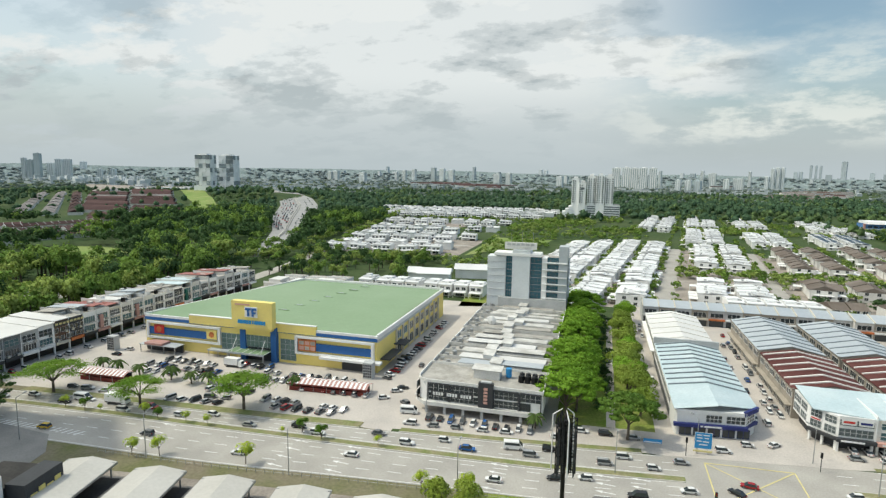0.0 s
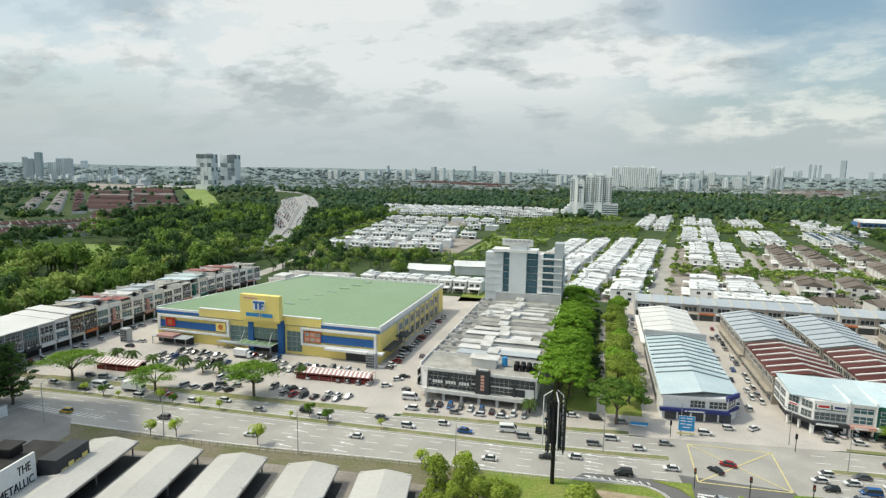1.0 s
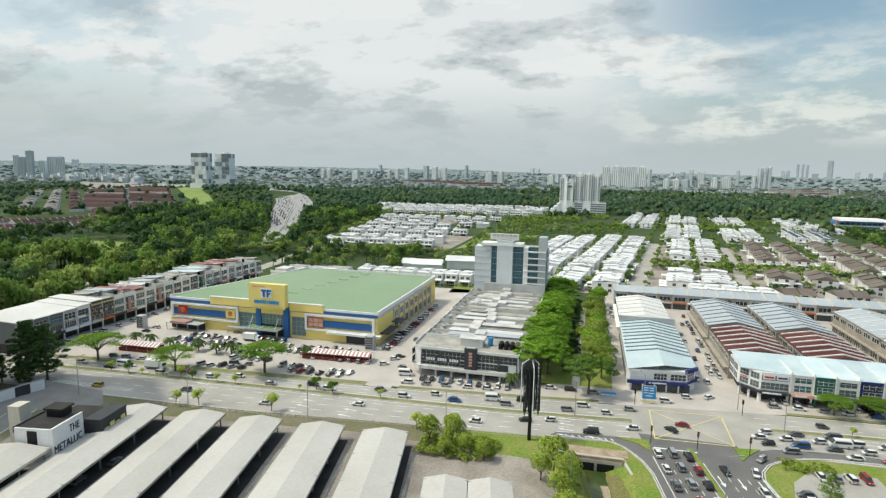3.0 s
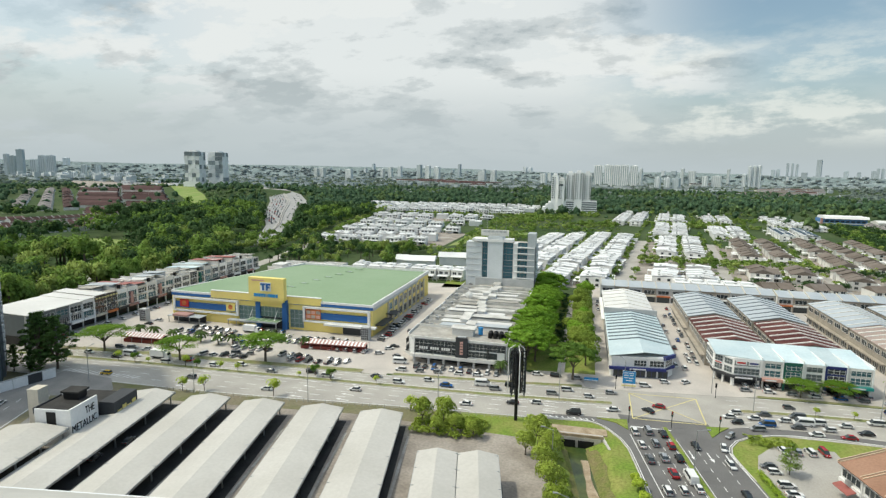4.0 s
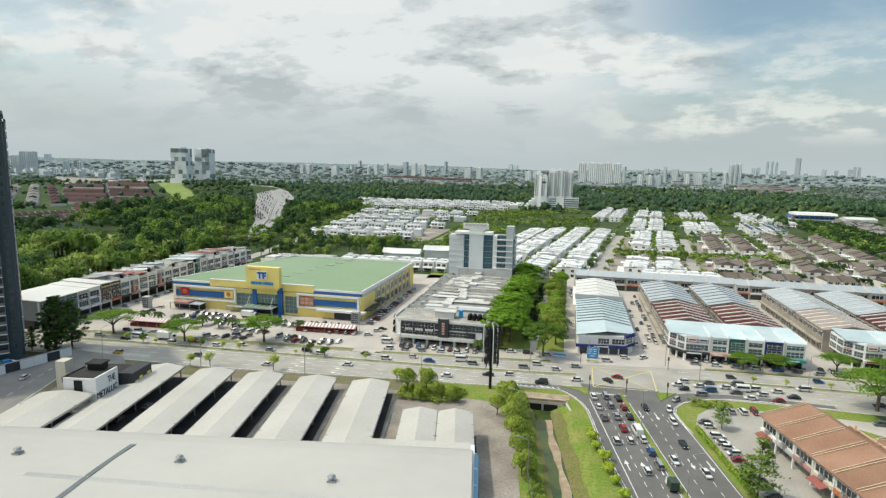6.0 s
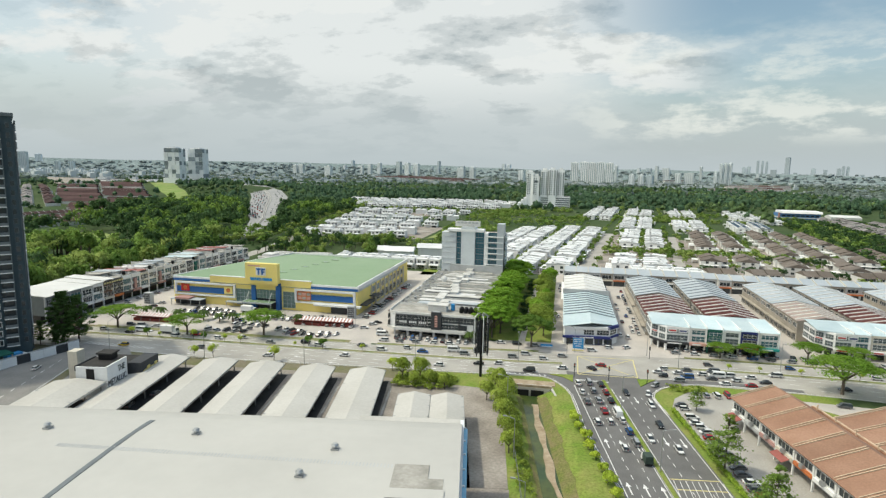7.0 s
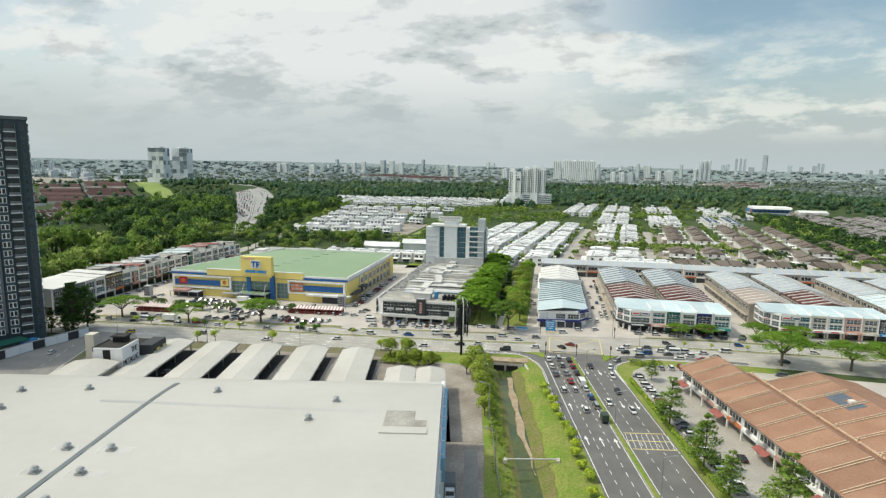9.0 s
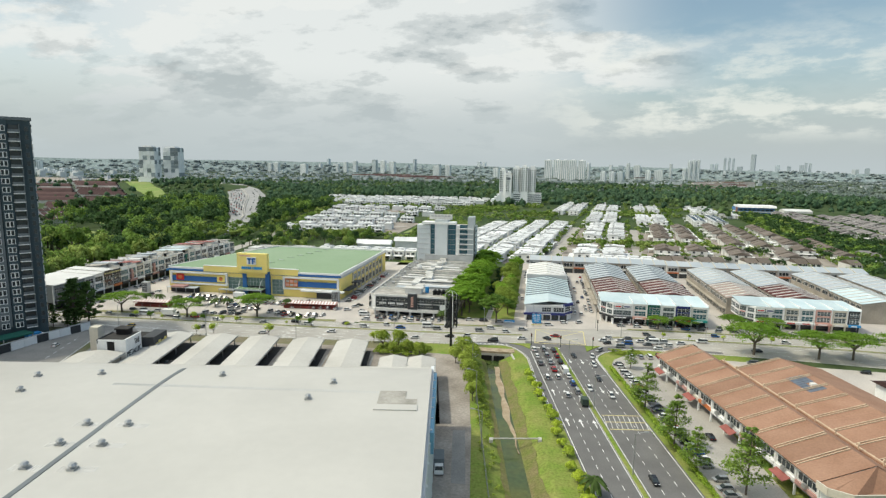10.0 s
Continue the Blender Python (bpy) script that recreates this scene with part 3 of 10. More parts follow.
    # arrows
    def arrow(x, y, turn, s=1.0):
        a = Geo()
        a.face([(-.14, -2.2, 0), (.14, -2.2, 0), (.14, .6, 0), (-.14, .6, 0)], LINE_WHITE)
        a.face([(-.55, .6, 0), (.55, .6, 0), (0, 2.2, 0)], LINE_WHITE)
        ob = tagged(new("lane_arrow", a.mesh("lane_arrow", False)), "white painted lane arrow on the road", "lane arrow", "lane arrows", "structure")
        ob.matrix_basis = pose(x, y, 0.075, 0, 0, turn) @ Matrix.Diagonal((s, s, 1, 1))
    for row in (-34, -52, -90):
        for f in (0.17, 0.5, 0.83):
            arrow(w_(row) + (m_(row) - w_(row)) * f, row, 9.4)
    for row in (-7, -30):
        for f in (0.17, 0.5, 0.83):
            arrow(m_(row) + (e_(row) - m_(row)) * f, row, 189.4)
    for x in (-95, -60, -47, -14, 8, 15):
        for f in (0.13, 0.38, 0.62, 0.87):
            arrow(x, y_near(x) + (y_mid(x) - y_near(x)) * f, 85 if x > -20 else 85, 0.9)
    # yellow crossing boxes
    def strip(p, q, w=0.15, z=0.08):
        p, q = Vector((*p, z)), Vector((*q, z))
        d = (q - p).normalized().cross(Vector((0, 0, 1))) * w
        return [p + d, q + d, q - d, p - d]
    box = Geo()
    a, b, c, d = (29, 26.2), (46.8, 27.2), (46.4, 10.4), (28.8, 9.2)
    for p, q in ((a, b), (b, c), (c, d), (d, a), (a, c), (b, d)):
        box.face(strip(p, q), LINE_YELLOW)
    tagged(new("yellow_box", box.mesh("yellow_box", False)), "yellow crossed box painted on the junction", "road marking", kind="structure")
    box = Geo()
    for y in (-46.5, -50.2, -54):
        box.face(strip((m_(y) + 1.2, y), (e_(y) - 0.8, y + 1.4), 0.16), LINE_YELLOW)
    for i in range(9):
        x = m_(-50) + 1.4 + i * 1.2
        box.face(strip((x, -53.6 + i * .1), (x - .3, -46.7 + i * .12), 0.06), LINE_WHITE)
    tagged(new("yellow_box", box.mesh("yellow_box", False)), "yellow hatched box across the side road", "road marking", kind="structure")


def build_aprons():
    # parking and streets north of the road
    flat("pavement_store", [(-158, y_far(-158) + 3), (-110, y_far(-110) + 3), (-60, y_far(-60) + 2.5), (-48, y_far(-48) + .3), (-42, y_far(-42)), (-42, 160), (-60, 160), (-170, 160), (-172, 20)], 0.06, PAVING, "pale worn concrete parking ground by the store")
    flat("pavement_shops", [(-43, y_far(-43) + 1.4), (-20, y_far(-20) + 2.4), (0, y_far(0) + 2.4), (3, y_far(3)), (4, 34), (-4, 36), (-4, 128), (-43, 128)], 0.07, PAVING, "pale worn paving before the dark shop block")
    flat("pavement_streets", [(20, y_far(20)), (60, y_far(60)), (70, y_far(70) + 1.6), (130, y_far(130) + 1.6), (200, y_far(200) + 1.6), (230, 60), (230, 147), (20, 147)], 0.06, PAVING, "pale worn street paving between shop rows")
    flat("frontage_lane", [(2.5, y_far(2) + 2.2), (20.2, y_far(20) + .1), (20.2, 38.8), (2.5, 37.4)], 0.045, PAVING, "pale frontage lane at the foot of the avenue", category="lane")
    flat("lane", [(20, 147), (58, 147), (58, 180), (20, 176)], 0.06, PAVING, "pale lane behind the shops")
    # yards south of the road
    flat("yard", [(-108, -16), (-40, -8), (2, -9), (10, -30), (17, -88), (30, -160), (30, -190), (-160, -190), (-112, -40)], 0.05, YARD, "stained dark concrete industrial yard")
    flat("yard_path", [(1, -10), (8, -14), (14, -58), (5, -59.5)], 0.09, YARD, "pale worn concrete path beside the warehouse", category="path")
    flat("service_lane", [(4.8, -59.6), (14.2, -58.2), (17.8, -90), (26, -140), (10, -140)], 0.08, YARD, "stained concrete lane beside the warehouse", category="lane")
    flat("lane_patch", [(10.3, -62), (13.2, -61.5), (16.2, -84), (13.3, -84)], 0.1, WORN_ASPHALT, "dark grey patch on the lane", category="lane")
    flat("street_left", [(-136, -4.2), (-118, -5.5), (-111, -12), (-108, -22), (-112, -60), (-130, -120), (-150, -120), (-141, -40), (-137, -14)], 0.06, WORN_ASPHALT, "grey side street beside the tall tower", category="road")
    hatch = Geo()
    for k in range(15):
        x = -137 + k * 1.75
        y = -3.6 + .04 * k
        hatch.face([(x, y - 1.1, .1), (x + .5, y - 1.1, .1), (x + 1.5, y + 1.1, .1), (x + 1.0, y + 1.1, .1)], LINE_WHITE)
    for k in range(9):
        x, y = -130 + k * 1.5, -20 - k * 4.35
        hatch.face([(x, y, .1), (x + .16, y + .05, .1), (x + .86, y - 1.98, .1), (x + .7, y - 2.03, .1)], LINE_WHITE)
    hatch.face([(-123.8, -20, .1), (-123.6, -20, .1), (-112.2, -52, .1), (-112.4, -52, .1)], LINE_WHITE)
    flat("verge", [(-123.2, -20.5), (-120.6, -19.5), (-110.2, -49), (-112.2, -50)], .12, DIRT, "dry grass verge beside the side street", category="verge")
    tagged(new("hatching", hatch.mesh("hatching", False)), "white hatched markings at the mouth of the side street", "road marking", kind="structure")
    flat("parking_lot", [(52.6, -10), (54.5, -3), (59.5, 3.2), (72, 3.8), (73, -20), (78, -80), (92, -150), (76, -150)], 0.06, CONCRETE_ROAD, "pale paved parking lot by brown shops")
    flat("back_street", [(84, 4), (150, 2), (200, -8), (210, -120), (130, -120), (118, -20)], 0.05, PAVING, "pale street behind the brown shops", category="road")


build_ground()
build_roads()
build_aprons()


# ---- hypermarket ----
def text_mesh(body, size, mat, depth=0.12):
    """Raised letters in the xz plane, centred, facing -y."""
    cu = bpy.data.curves.new("lettering", "FONT")
    cu.body, cu.size, cu.extrude, cu.align_x, cu.align_y = body, size, depth, "CENTER", "CENTER"
    cu.resolution_u = 2
    tmp = bpy.data.objects.new("lettering", cu)
    me = bpy.data.meshes.new_from_object(tmp)
    bpy.data.objects.remove(tmp)
    me.transform(pose(0, 0, 0, 90, 0, 0))
    me.materials.clear(); me.materials.append(mat)
    return me


def build_store():
    x0, x1, y0, y1, xb, h = -147.6, -60.1, 55.6, 131.0, -128.0, 11.4
    g = Geo()
    ring = [(x0, y0), (x1, y0), (x1, y1), (xb, y1)]
    g.prism(ring, 0, h, YELLOW, GREEN_ROOF)
    store = thing("hypermarket", g, "yellow and blue hypermarket with a green roof", "supermarket")
    # roof sheet, falling gently to the front, with low ribs
    r = Geo()
    n = 4
    for i in range(n):
        a, b = i / n, (i + 1) / n
        f = lambda t, s: ((1 - s) * (x0 + (x1 - x0) * t) + s * (xb + (x1 - xb) * t) + (0.5 if t == 0 else -0.5 if t == 1 else 0), y0 + 0.6 + (y1 - y0 - 1.2) * s, h + 0.15 + 0.9 * math.sin(math.pi * min(1, s * 0.9 + 0.1)))
        for j in range(8):
            s, t = j / 8, (j + 1) / 8
            r.face([f(a, s), f(b, s), f(b, t), f(a, t)], GREEN_ROOF)
    part("roof", r, store, "pale green metal sheet roof")
    # roof vents in a diagonal line
    for i in range(7):
        v = Geo()
        v.box(-2.2, 2.2, -.35, .35, 0, .3, GREEN_ROOF, inset=.1)
        v.box(-1.2, 1.2, -.2, .2, .3, .45, GREY_ROOF, inset=.08)
        part("roof_vent", v, store, "", pose(-104 + i * 1.8, 74 + i * 8, h + 0.9))
    # parapets
    for name, pts in (("parapet", [(x0, y0), (xb, y1)]), ("parapet", [(xb, y1), (x1, y1)]), ("parapet", [(x1, y1), (x1, y0)])):
        (ax, ay), (bx, by) = pts
        d = (Vector((bx - ax, by - ay, 0)).normalized().cross(Vector((0, 0, 1)))) * 0.3
        p = Geo()
        p.solid([(ax + d.x, ay + d.y, h - .6), (bx + d.x, by + d.y, h - .6), (bx - d.x, by - d.y, h - .6), (ax - d.x, ay - d.y, h - .6)],
                [(ax + d.x, ay + d.y, h + .9), (bx + d.x, by + d.y, h + .9), (bx - d.x, by - d.y, h + .9), (ax - d.x, ay - d.y, h + .9)], WHITE)
        part(name, p, store, "white roof-edge parapet")
    f = y0
    p = Geo()
    p.box(x0, -129, f - .25, f + .3, h - .3, h + .5, WHITE)
    p.box(-81, x1 + .2, f - .25, f + .3, h - .3, h + .5, WHITE)
    part("coping", p, store, "white coping along the front")
    p = Geo()
    p.box(-129, -81, f - .45, f + .5, h - 1.2, h + 1.6, YELLOW)
    p.box(-129, -81, f - .5, f + .55, h + 1.6, h + 1.85, WHITE)
    part("raised_parapet", p, store, "raised yellow parapet with pale cap")
    p = Geo()
    p.box(x0 - .02, x1 + .05, f - .3, f, h - 1.4, h - .35, BLUE)
    p.box(x1, x1 + .3, f + .02, y1 - 18, h - 1.5, h - .6, GREY_ROOF)
    part("blue_stripe", p, store, "dark blue stripe under the roof edge")

    def framing(a, b):
        p = Geo()
        p.box(a, b, f - .9, f, 9.0, 9.7, WHITE); p.box(a, b, f - .9, f, 3.7, 4.4, WHITE)
        p.box(a, a + .9, f - .9, f, 4.4, 9.0, WHITE); p.box(b - .9, b, f - .9, f, 4.4, 9.0, WHITE)
        part("white_frame", p, store, "projecting white frame round the shopfront band")
        q = Geo(); q.box(a + .9, b - .9, f - .5, f, 5.1, 7.6, BLUE)
        part("blue_band", q, store, "broad blue band within the white frame")
    framing(-146.6, -116.6); framing(-88.4, -61)
    # posters
    for x, w, z, hh, m, m2, lab in ((-143.4, 4.0, 5.6, 3.0, RED, ORANGE, "red square poster with an orange disc"), (-122.0, 4.0, 5.4, 3.2, YELLOW, ORANGE, "gold square poster on the blue band"),
                                    (-87.2, 6.2, 4.9, 3.9, ORANGE, SLAB, "orange and grey picture poster")):
        p = Geo()
        p.box(x, x + w, f - .75, f - .5, z, z + hh, m)
        if m2 is ORANGE:
            p.tube((x + w / 2, f - .74, z + hh / 2), (x + w / 2, f - .82, z + hh / 2), 1.0, 1.0, ORANGE, 14)
        else:
            for k in range(6):
                p.box(x + .4 + (k % 3) * 2, x + 2 + (k % 3) * 2, f - .8, f - .74, z + .4 + (k // 3) * 1.7, z + 1.6 + (k // 3) * 1.7, m2 if k % 2 else PINK)
        part("poster", p, store, lab)
    # entrance: blue pylons, glass, sign board, canopy
    for x in (-108.3, -96.8):
        p = Geo(); p.box(x, x + 2.0, f - 1.5, f + .3, 0, h + .2, BLUE)
        part("pylon", p, store, "tall blue entrance pylon")
    for a, b in ((-116.4, -108.6), (-94, -88.4)):
        n = max(2, int((b - a) / 1.6))
        window(store, a, f - .12, 1.0, b - a, 7.0, 0, n, 4, GREY_ROOF, STORE_GLASS, "curtain_wall")
    window(store, -106.2, f - .9, 4.6, 9.4, 4.0, 0, 6, 2, GREY_ROOF, STORE_GLASS, "curtain_wall")
    p = Geo(); p.box(-106.25, -96.85, f - 1.2, f, 8.6, h, YELLOW); part("entrance_panel", p, store, "yellow panel over the entrance glazing")
    # no opening is cut: a charcoal box stands for the entrance's shade
    p = Geo(); p.box(-106, -96.6, f - .6, f, 0, 4.6, DARK_WALL); part("entrance", p, store, "charcoal panel for the shade in the entrance")
    c = Geo()
    c.box(-110.6, -96.8, f - 5.6, f - .3, 3.5, 3.7, GREEN_ROOF); c.box(-110.6, -96.8, f - 5.75, f - 5.55, 3.2, 3.8, GREY_ROOF)
    for k in range(6):
        c.box(-110.5 + k * 2.72, -110.38 + k * 2.72, f - 5.5, f - .3, 3.7, 3.8, WHITE)
    for x in (-110.0, -97.4):
        c.box(x - .2, x + .2, f - 5.3, f - 4.9, 0, 3.5, STEEL)
    for x in (-109.0, -98.2):
        c.tube((x, f - 5.2, 3.8), (x, f - 2.4, 7.6), .1, .1, WHITE, 6)
    part("entrance_canopy", c, store, "pale green glazed canopy hung on rods")
    c = Geo()
    c.box(-120.4, -112.4, f - 2.6, f - .3, 2.3, 2.5, GREY_ROOF); c.box(-120.4, -112.4, f - 2.7, f - 2.55, 2.1, 2.55, GREY_WALL)
    for x in (-120, -116.4, -112.8):
        c.box(x - .1, x + .1, f - 2.5, f - 2.3, 0, 2.3, STEEL)
    part("side_canopy", c, store, "low grey side canopy")
    s = Geo()
    s.box(-109.8, -94.8, f - 3.4, f - 1.2, h + .3, 20.3, YELLOW)
    s.box(-109, -95.6, f - 3.0, f - 1.4, h - .6, h + .3, YELLOW)
    s.box(-108.4, -102.9, f - 3.5, f - 3.39, 19.0, 19.5, PINK)
    sign = part("sign_board", s, store, "big yellow sign board over the entrance")
    s = Geo(); s.prism([(-2.3, -.1), (2.3, -.1), (2.3, .1), (-2.3, .1)], 0, 3.4, WHITE)
    part("emblem", s, sign, "white shield behind the blue letters", pose(-102.4, f - 3.5, 15.2))
    q = Geo()
    for a, b, za, zb in ((-2.0, .1, 2.3, 3.0), (-1.3, -.6, .3, 2.3), (.35, 1.05, .3, 3.0), (1.05, 2.1, 2.3, 3.0), (1.05, 1.8, 1.2, 1.8)):
        q.box(a, b, -.16, .1, za, zb, BLUE)
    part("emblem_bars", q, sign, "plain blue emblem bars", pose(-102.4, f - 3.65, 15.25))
    for k, w in enumerate((.95, .95, .8, .95, .8, .45, 1.1, .95, .95, .85)):
        q = Geo(); q.box(-w / 2, w / 2, -.08, .06, -.6, .6, SKYBLUE); part("sign_bar", q, sign, "", pose(-107.0 + k * 1.03, f - 3.5, 13.55))
    # side wall bays
    for i in range(9):
        y = 72 + i * 6.3
        p = Geo(); p.box(x1 - .1, x1 + .5, y - .5, y + .5, 0, h - 1.6, CREAM_WALL)
        part("pier", p, store, "cream wall pier")
        if i < 8:
            window(store, x1 + .1, y + 1.2, 6.0, 3.6, 2.6, 90, 2, 1, PALE_WALL, GLASS_BLUE if i < 2 else GLASS)
            window(store, x1 + .1, y + 1.2, 1.2, 3.6, 3.0, 90, 2, 1, PALE_WALL, GLASS)
    c = Geo()
    c.box(x1, x1 + 3.2, 58, 69, 3.6, 4.0, DARK_WALL); c.box(x1, x1 + 4, 70, 76, 5.0, 5.3, DARK_WALL)
    part("side_awning", c, store, "dark steel awning over the side doors")
    c = Geo(); c.box(-79, -58.4, f - 2.4, f, 3.3, 4.0, WHITE)
    part("ledge", c, store, "white ledge over the corner opening")
    # charcoal box on the wall in place of the loading bay's dark inside
    c = Geo(); c.box(-72, -62.5, f - .4, f - .02, 0, 3.0, DARK_WALL)
    part("loading_door", c, store, "charcoal panel for the shade in the loading bay")
    # goods lift tower and garden kiosk by the corners
    for x, y in ((-61, 51), (-155.5, 49)):
        k = Geo(); k.box(-1.5, 1.5, -1.2, 1.2, 0, 5.0, GREY_WALL)
        for i in range(4):
            for j in range(5):
                k.box(-1.3 + i * .7, -.8 + i * .7, -1.26, -1.2, .5 + j * .85, 1.1 + j * .85, DARK_WALL)
        thing("vent_kiosk", k, "small grey grid-walled kiosk on the car park", "kiosk", at=pose(x, y, .06))
    # stall beside the left corner
    k = Geo()
    k.box(-7.5, 7.5, -2.2, 2.2, 2.7, 2.9, GREY_ROOF); k.box(-5, 2, -2.3, 1.8, 2.9, 3.6, FADED)
    for x in (-7, -2.5, 2.5, 7):
        k.box(x - .1, x + .1, -2, -1.8, 0, 2.7, STEEL)
    k.box(-7.3, 7.3, 1.2, 2, 0, 2.7, DARK_WALL)
    thing("shelter", k, "low shelter with a red sign panel", "shelter", at=pose(-138, 52, .06))


# ---- striped stalls ----
def build_stalls():
    for x, y, n, turn in ((-134.5, 26.3, 8, 3), (-67.6, 38.2, 12, 4)):
        base = Geo()
        w = 2.0
        L = n * w
        base.box(-L / 2 + .5, L / 2 - .5, -1.9, 1.5, 0, 1.2, STALL_RED)
        st = thing("market_stall", base, "market stall row under red and white striped awnings", "market stall", "market stalls", pose(x, y, 0.06, 0, 0, turn))
        for i in range(n * 3):
            q = -L / 2 + i * w / 3
            m = (WHITE, FADED)[i % 2]
            for tri in (((-2.3, 2.2), (0, 3.0)), ((0, 3.0), (2.9, 2.2))):
                (ya, za), (yb, zb) = tri
                c = Geo()
                c.solid([(q, ya, za), (q + w / 3, ya, za), (q + w / 3, yb, zb), (q, yb, zb)], [(q, ya, za + .1), (q + w / 3, ya, za + .1), (q + w / 3, yb, zb + .1), (q, yb, zb + .1)], m)
                part("awning_stripe", c, st)
        f = Geo()
        f.box(-L / 2, L / 2, -2.35, -2.28, 1.85, 2.2, STALL_RED)
        part("valance", f, st, "red awning valance")
        f = Geo()
        for i in range(n // 2 + 1):
            q = -L / 2 + i * (L / (n // 2))
            f.tube((q, -2.2, 0), (q, -2.2, 2.2), .06, .06, STEEL, 6); f.tube((q, 2.7, 0), (q, 2.7, 2.2), .06, .06, STEEL, 6)
        f.box(-L / 2 + .5, L / 2 - .5, 1.4, 1.6, 0, 2.1, DARK_WALL)
        part("frame", f, st, "steel posts and dark back panel")


# ---- dark-fronted shop block ----
def build_shop_block():
    x0, x1, y0 = -40.0, -7.0, 33.5
    h = 8.3
    group = "shophouses of the dark block"
    # corner unit with the long front
    g = Geo()
    ring = [(x0 + 3, y0), (x1, y0), (x1, y0 + 14), (x0, y0 + 14), (x0, y0 + 3), (x0 + .9, y0 + .9)]
    g.prism(ring, 2.7, h, WHITE, SLAB)
    # set-back ground floor in charcoal, for the shade under the overhang
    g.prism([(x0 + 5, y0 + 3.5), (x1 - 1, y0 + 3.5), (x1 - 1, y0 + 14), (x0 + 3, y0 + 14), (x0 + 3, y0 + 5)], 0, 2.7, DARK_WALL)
    unit = thing("corner_shop", g, "three-storey corner shop with dark window bands", "shophouse", group)
    p = Geo()
    for (ax, ay), (bx, by) in zip(ring, ring[1:] + ring[:1]):
        d = Vector((bx - ax, by - ay, 0)).normalized().cross(Vector((0, 0, 1))) * .12
        p.solid([(ax + d.x, ay + d.y, h), (bx + d.x, by + d.y, h), (bx - d.x, by - d.y, h), (ax - d.x, ay - d.y, h)], [(ax + d.x, ay + d.y, h + .7), (bx + d.x, by + d.y, h + .7), (bx - d.x, by - d.y, h + .7), (ax - d.x, ay - d.y, h + .7)], PALE_WALL)
    part("parapet", p, unit, "pale roof parapet")
    p = Geo(); p.prism([(x0 + 2.5, y0 - 1.2), (x1, y0 - 1.2), (x1, y0 + .5), (x0 + .5, y0 + .5), (x0 - .6, y0 + 1.6)], 2.3, 3.3, PALE_WALL)
    part("fascia", p, unit, "pale fascia over the arcade")
    for x in np.linspace(x0 + 3, x1 - .4, 7):
        c = Geo(); c.box(-.35, .35, -.35, .35, 0, 2.35, GREY_WALL)
        part("column", c, unit, "", pose(x, y0 - .4, 0))
    for a, b in ((x0 + 3.4, -31.2), (-30.6, -23.4), (-19.2, -13.2), (-12.6, x1 - .6)):
        for z, hh in ((3.5, 1.95), (5.8, 2.0)):
            if a > -13 and z < 5:
                window(unit, a, y0 - .05, z, 2.6, hh, 0, 2, 2, DARK_WALL, GLASS)
                continue
            part("window", window_mesh(b - a, hh, max(3, int((b - a) / 1.15)), 2, PALE_WALL, GLASS, .07, .06), unit, "", pose(a, y0 - .05, z))
        f = Geo(); f.box(a - .25, b + .25, y0 - .3, y0, 7.85, 8.1, DARK_WALL); f.box(a - .25, a, y0 - .3, y0, 3.4, 7.9, DARK_WALL); f.box(b, b + .25, y0 - .3, y0, 3.4, 7.9, DARK_WALL)
        part("window_surround", f, unit, "dark window surround")
    for k in range(3):
        window(unit, x0 + .05 + k * .0, y0 + 3.2 + k * 3.4, 5.9, 2.8, 1.9, -90, 3, 2, PALE_WALL, GLASS)
        window(unit, x0 + .05, y0 + 3.2 + k * 3.4, 3.5, 2.8, 1.9, -90, 3, 2, PALE_WALL, GLASS)
    f = Geo(); f.box(-23.2, -19.4, y0 - .9, y0 + .3, 3.0, 9.8, DARK_WALL); f.box(-22.6, -20, y0 - .7, y0 + .4, 9.8, 10.1, GREY_WALL)
    tower = part("sign_pillar", f, unit, "charcoal vertical sign pillar")
    for k in range(5):
        b = Geo(); b.box(-.5, .5, -.08, 0, 0, .62, PINK)
        part("sign_bar", b, tower, "", pose(-21.3, y0 - .9, 4.4 + k * .9))
    f = Geo(); f.box(-35.8, -24.6, y0 - .42, y0 - .28, 4.75, 6.15, DARK_WALL)
    band = part("name_panel", f, unit, "black name panel")
    for k in range(14):
        if k not in (4, 9):
            b = Geo(); b.box(-.28, .28, -.06, .04, -.42, .42, WHITE); part("sign_bar", b, band, "", pose(-35.0 + k * .74, y0 - .46, 5.45))
    f = Geo(); f.box(-26, -19, y0 + 6, y0 + 10, h, h + 2.4, PALE_WALL, DIRTY); f.box(-26.5, -18.5, y0 + 5.6, y0 + 10.3, h + 2.4, h + 2.6, DIRTY)
    part("roof_room", f, unit, "white rooftop stair room")
    f = Geo()
    for x, y in ((-17, y0 + 9),):
        f.tube((x, y, h + .3), (x, y, h + 2.6), .8, .8, SKYBLUE, 10)
    part("water_tank", f, unit, "blue water tank")
    for i in range(8):
        t = Geo(); t.tube((0, 0, 0), (0, 0, 1.7), .75, .7, DARK_METAL, 10); t.tube((0, 0, 1.7), (0, 0, 1.9), .5, .3, DARK_METAL, 10)
        part("water_tank", t, unit, "black water tank", pose(-13.4 + (i % 4) * 1.7, y0 + 6.6 + (i // 4) * 2.0, h + .1))
    # the row behind: narrow units across the block
    rng = random.Random(5)
    y = y0 + 14.05
    k = 0
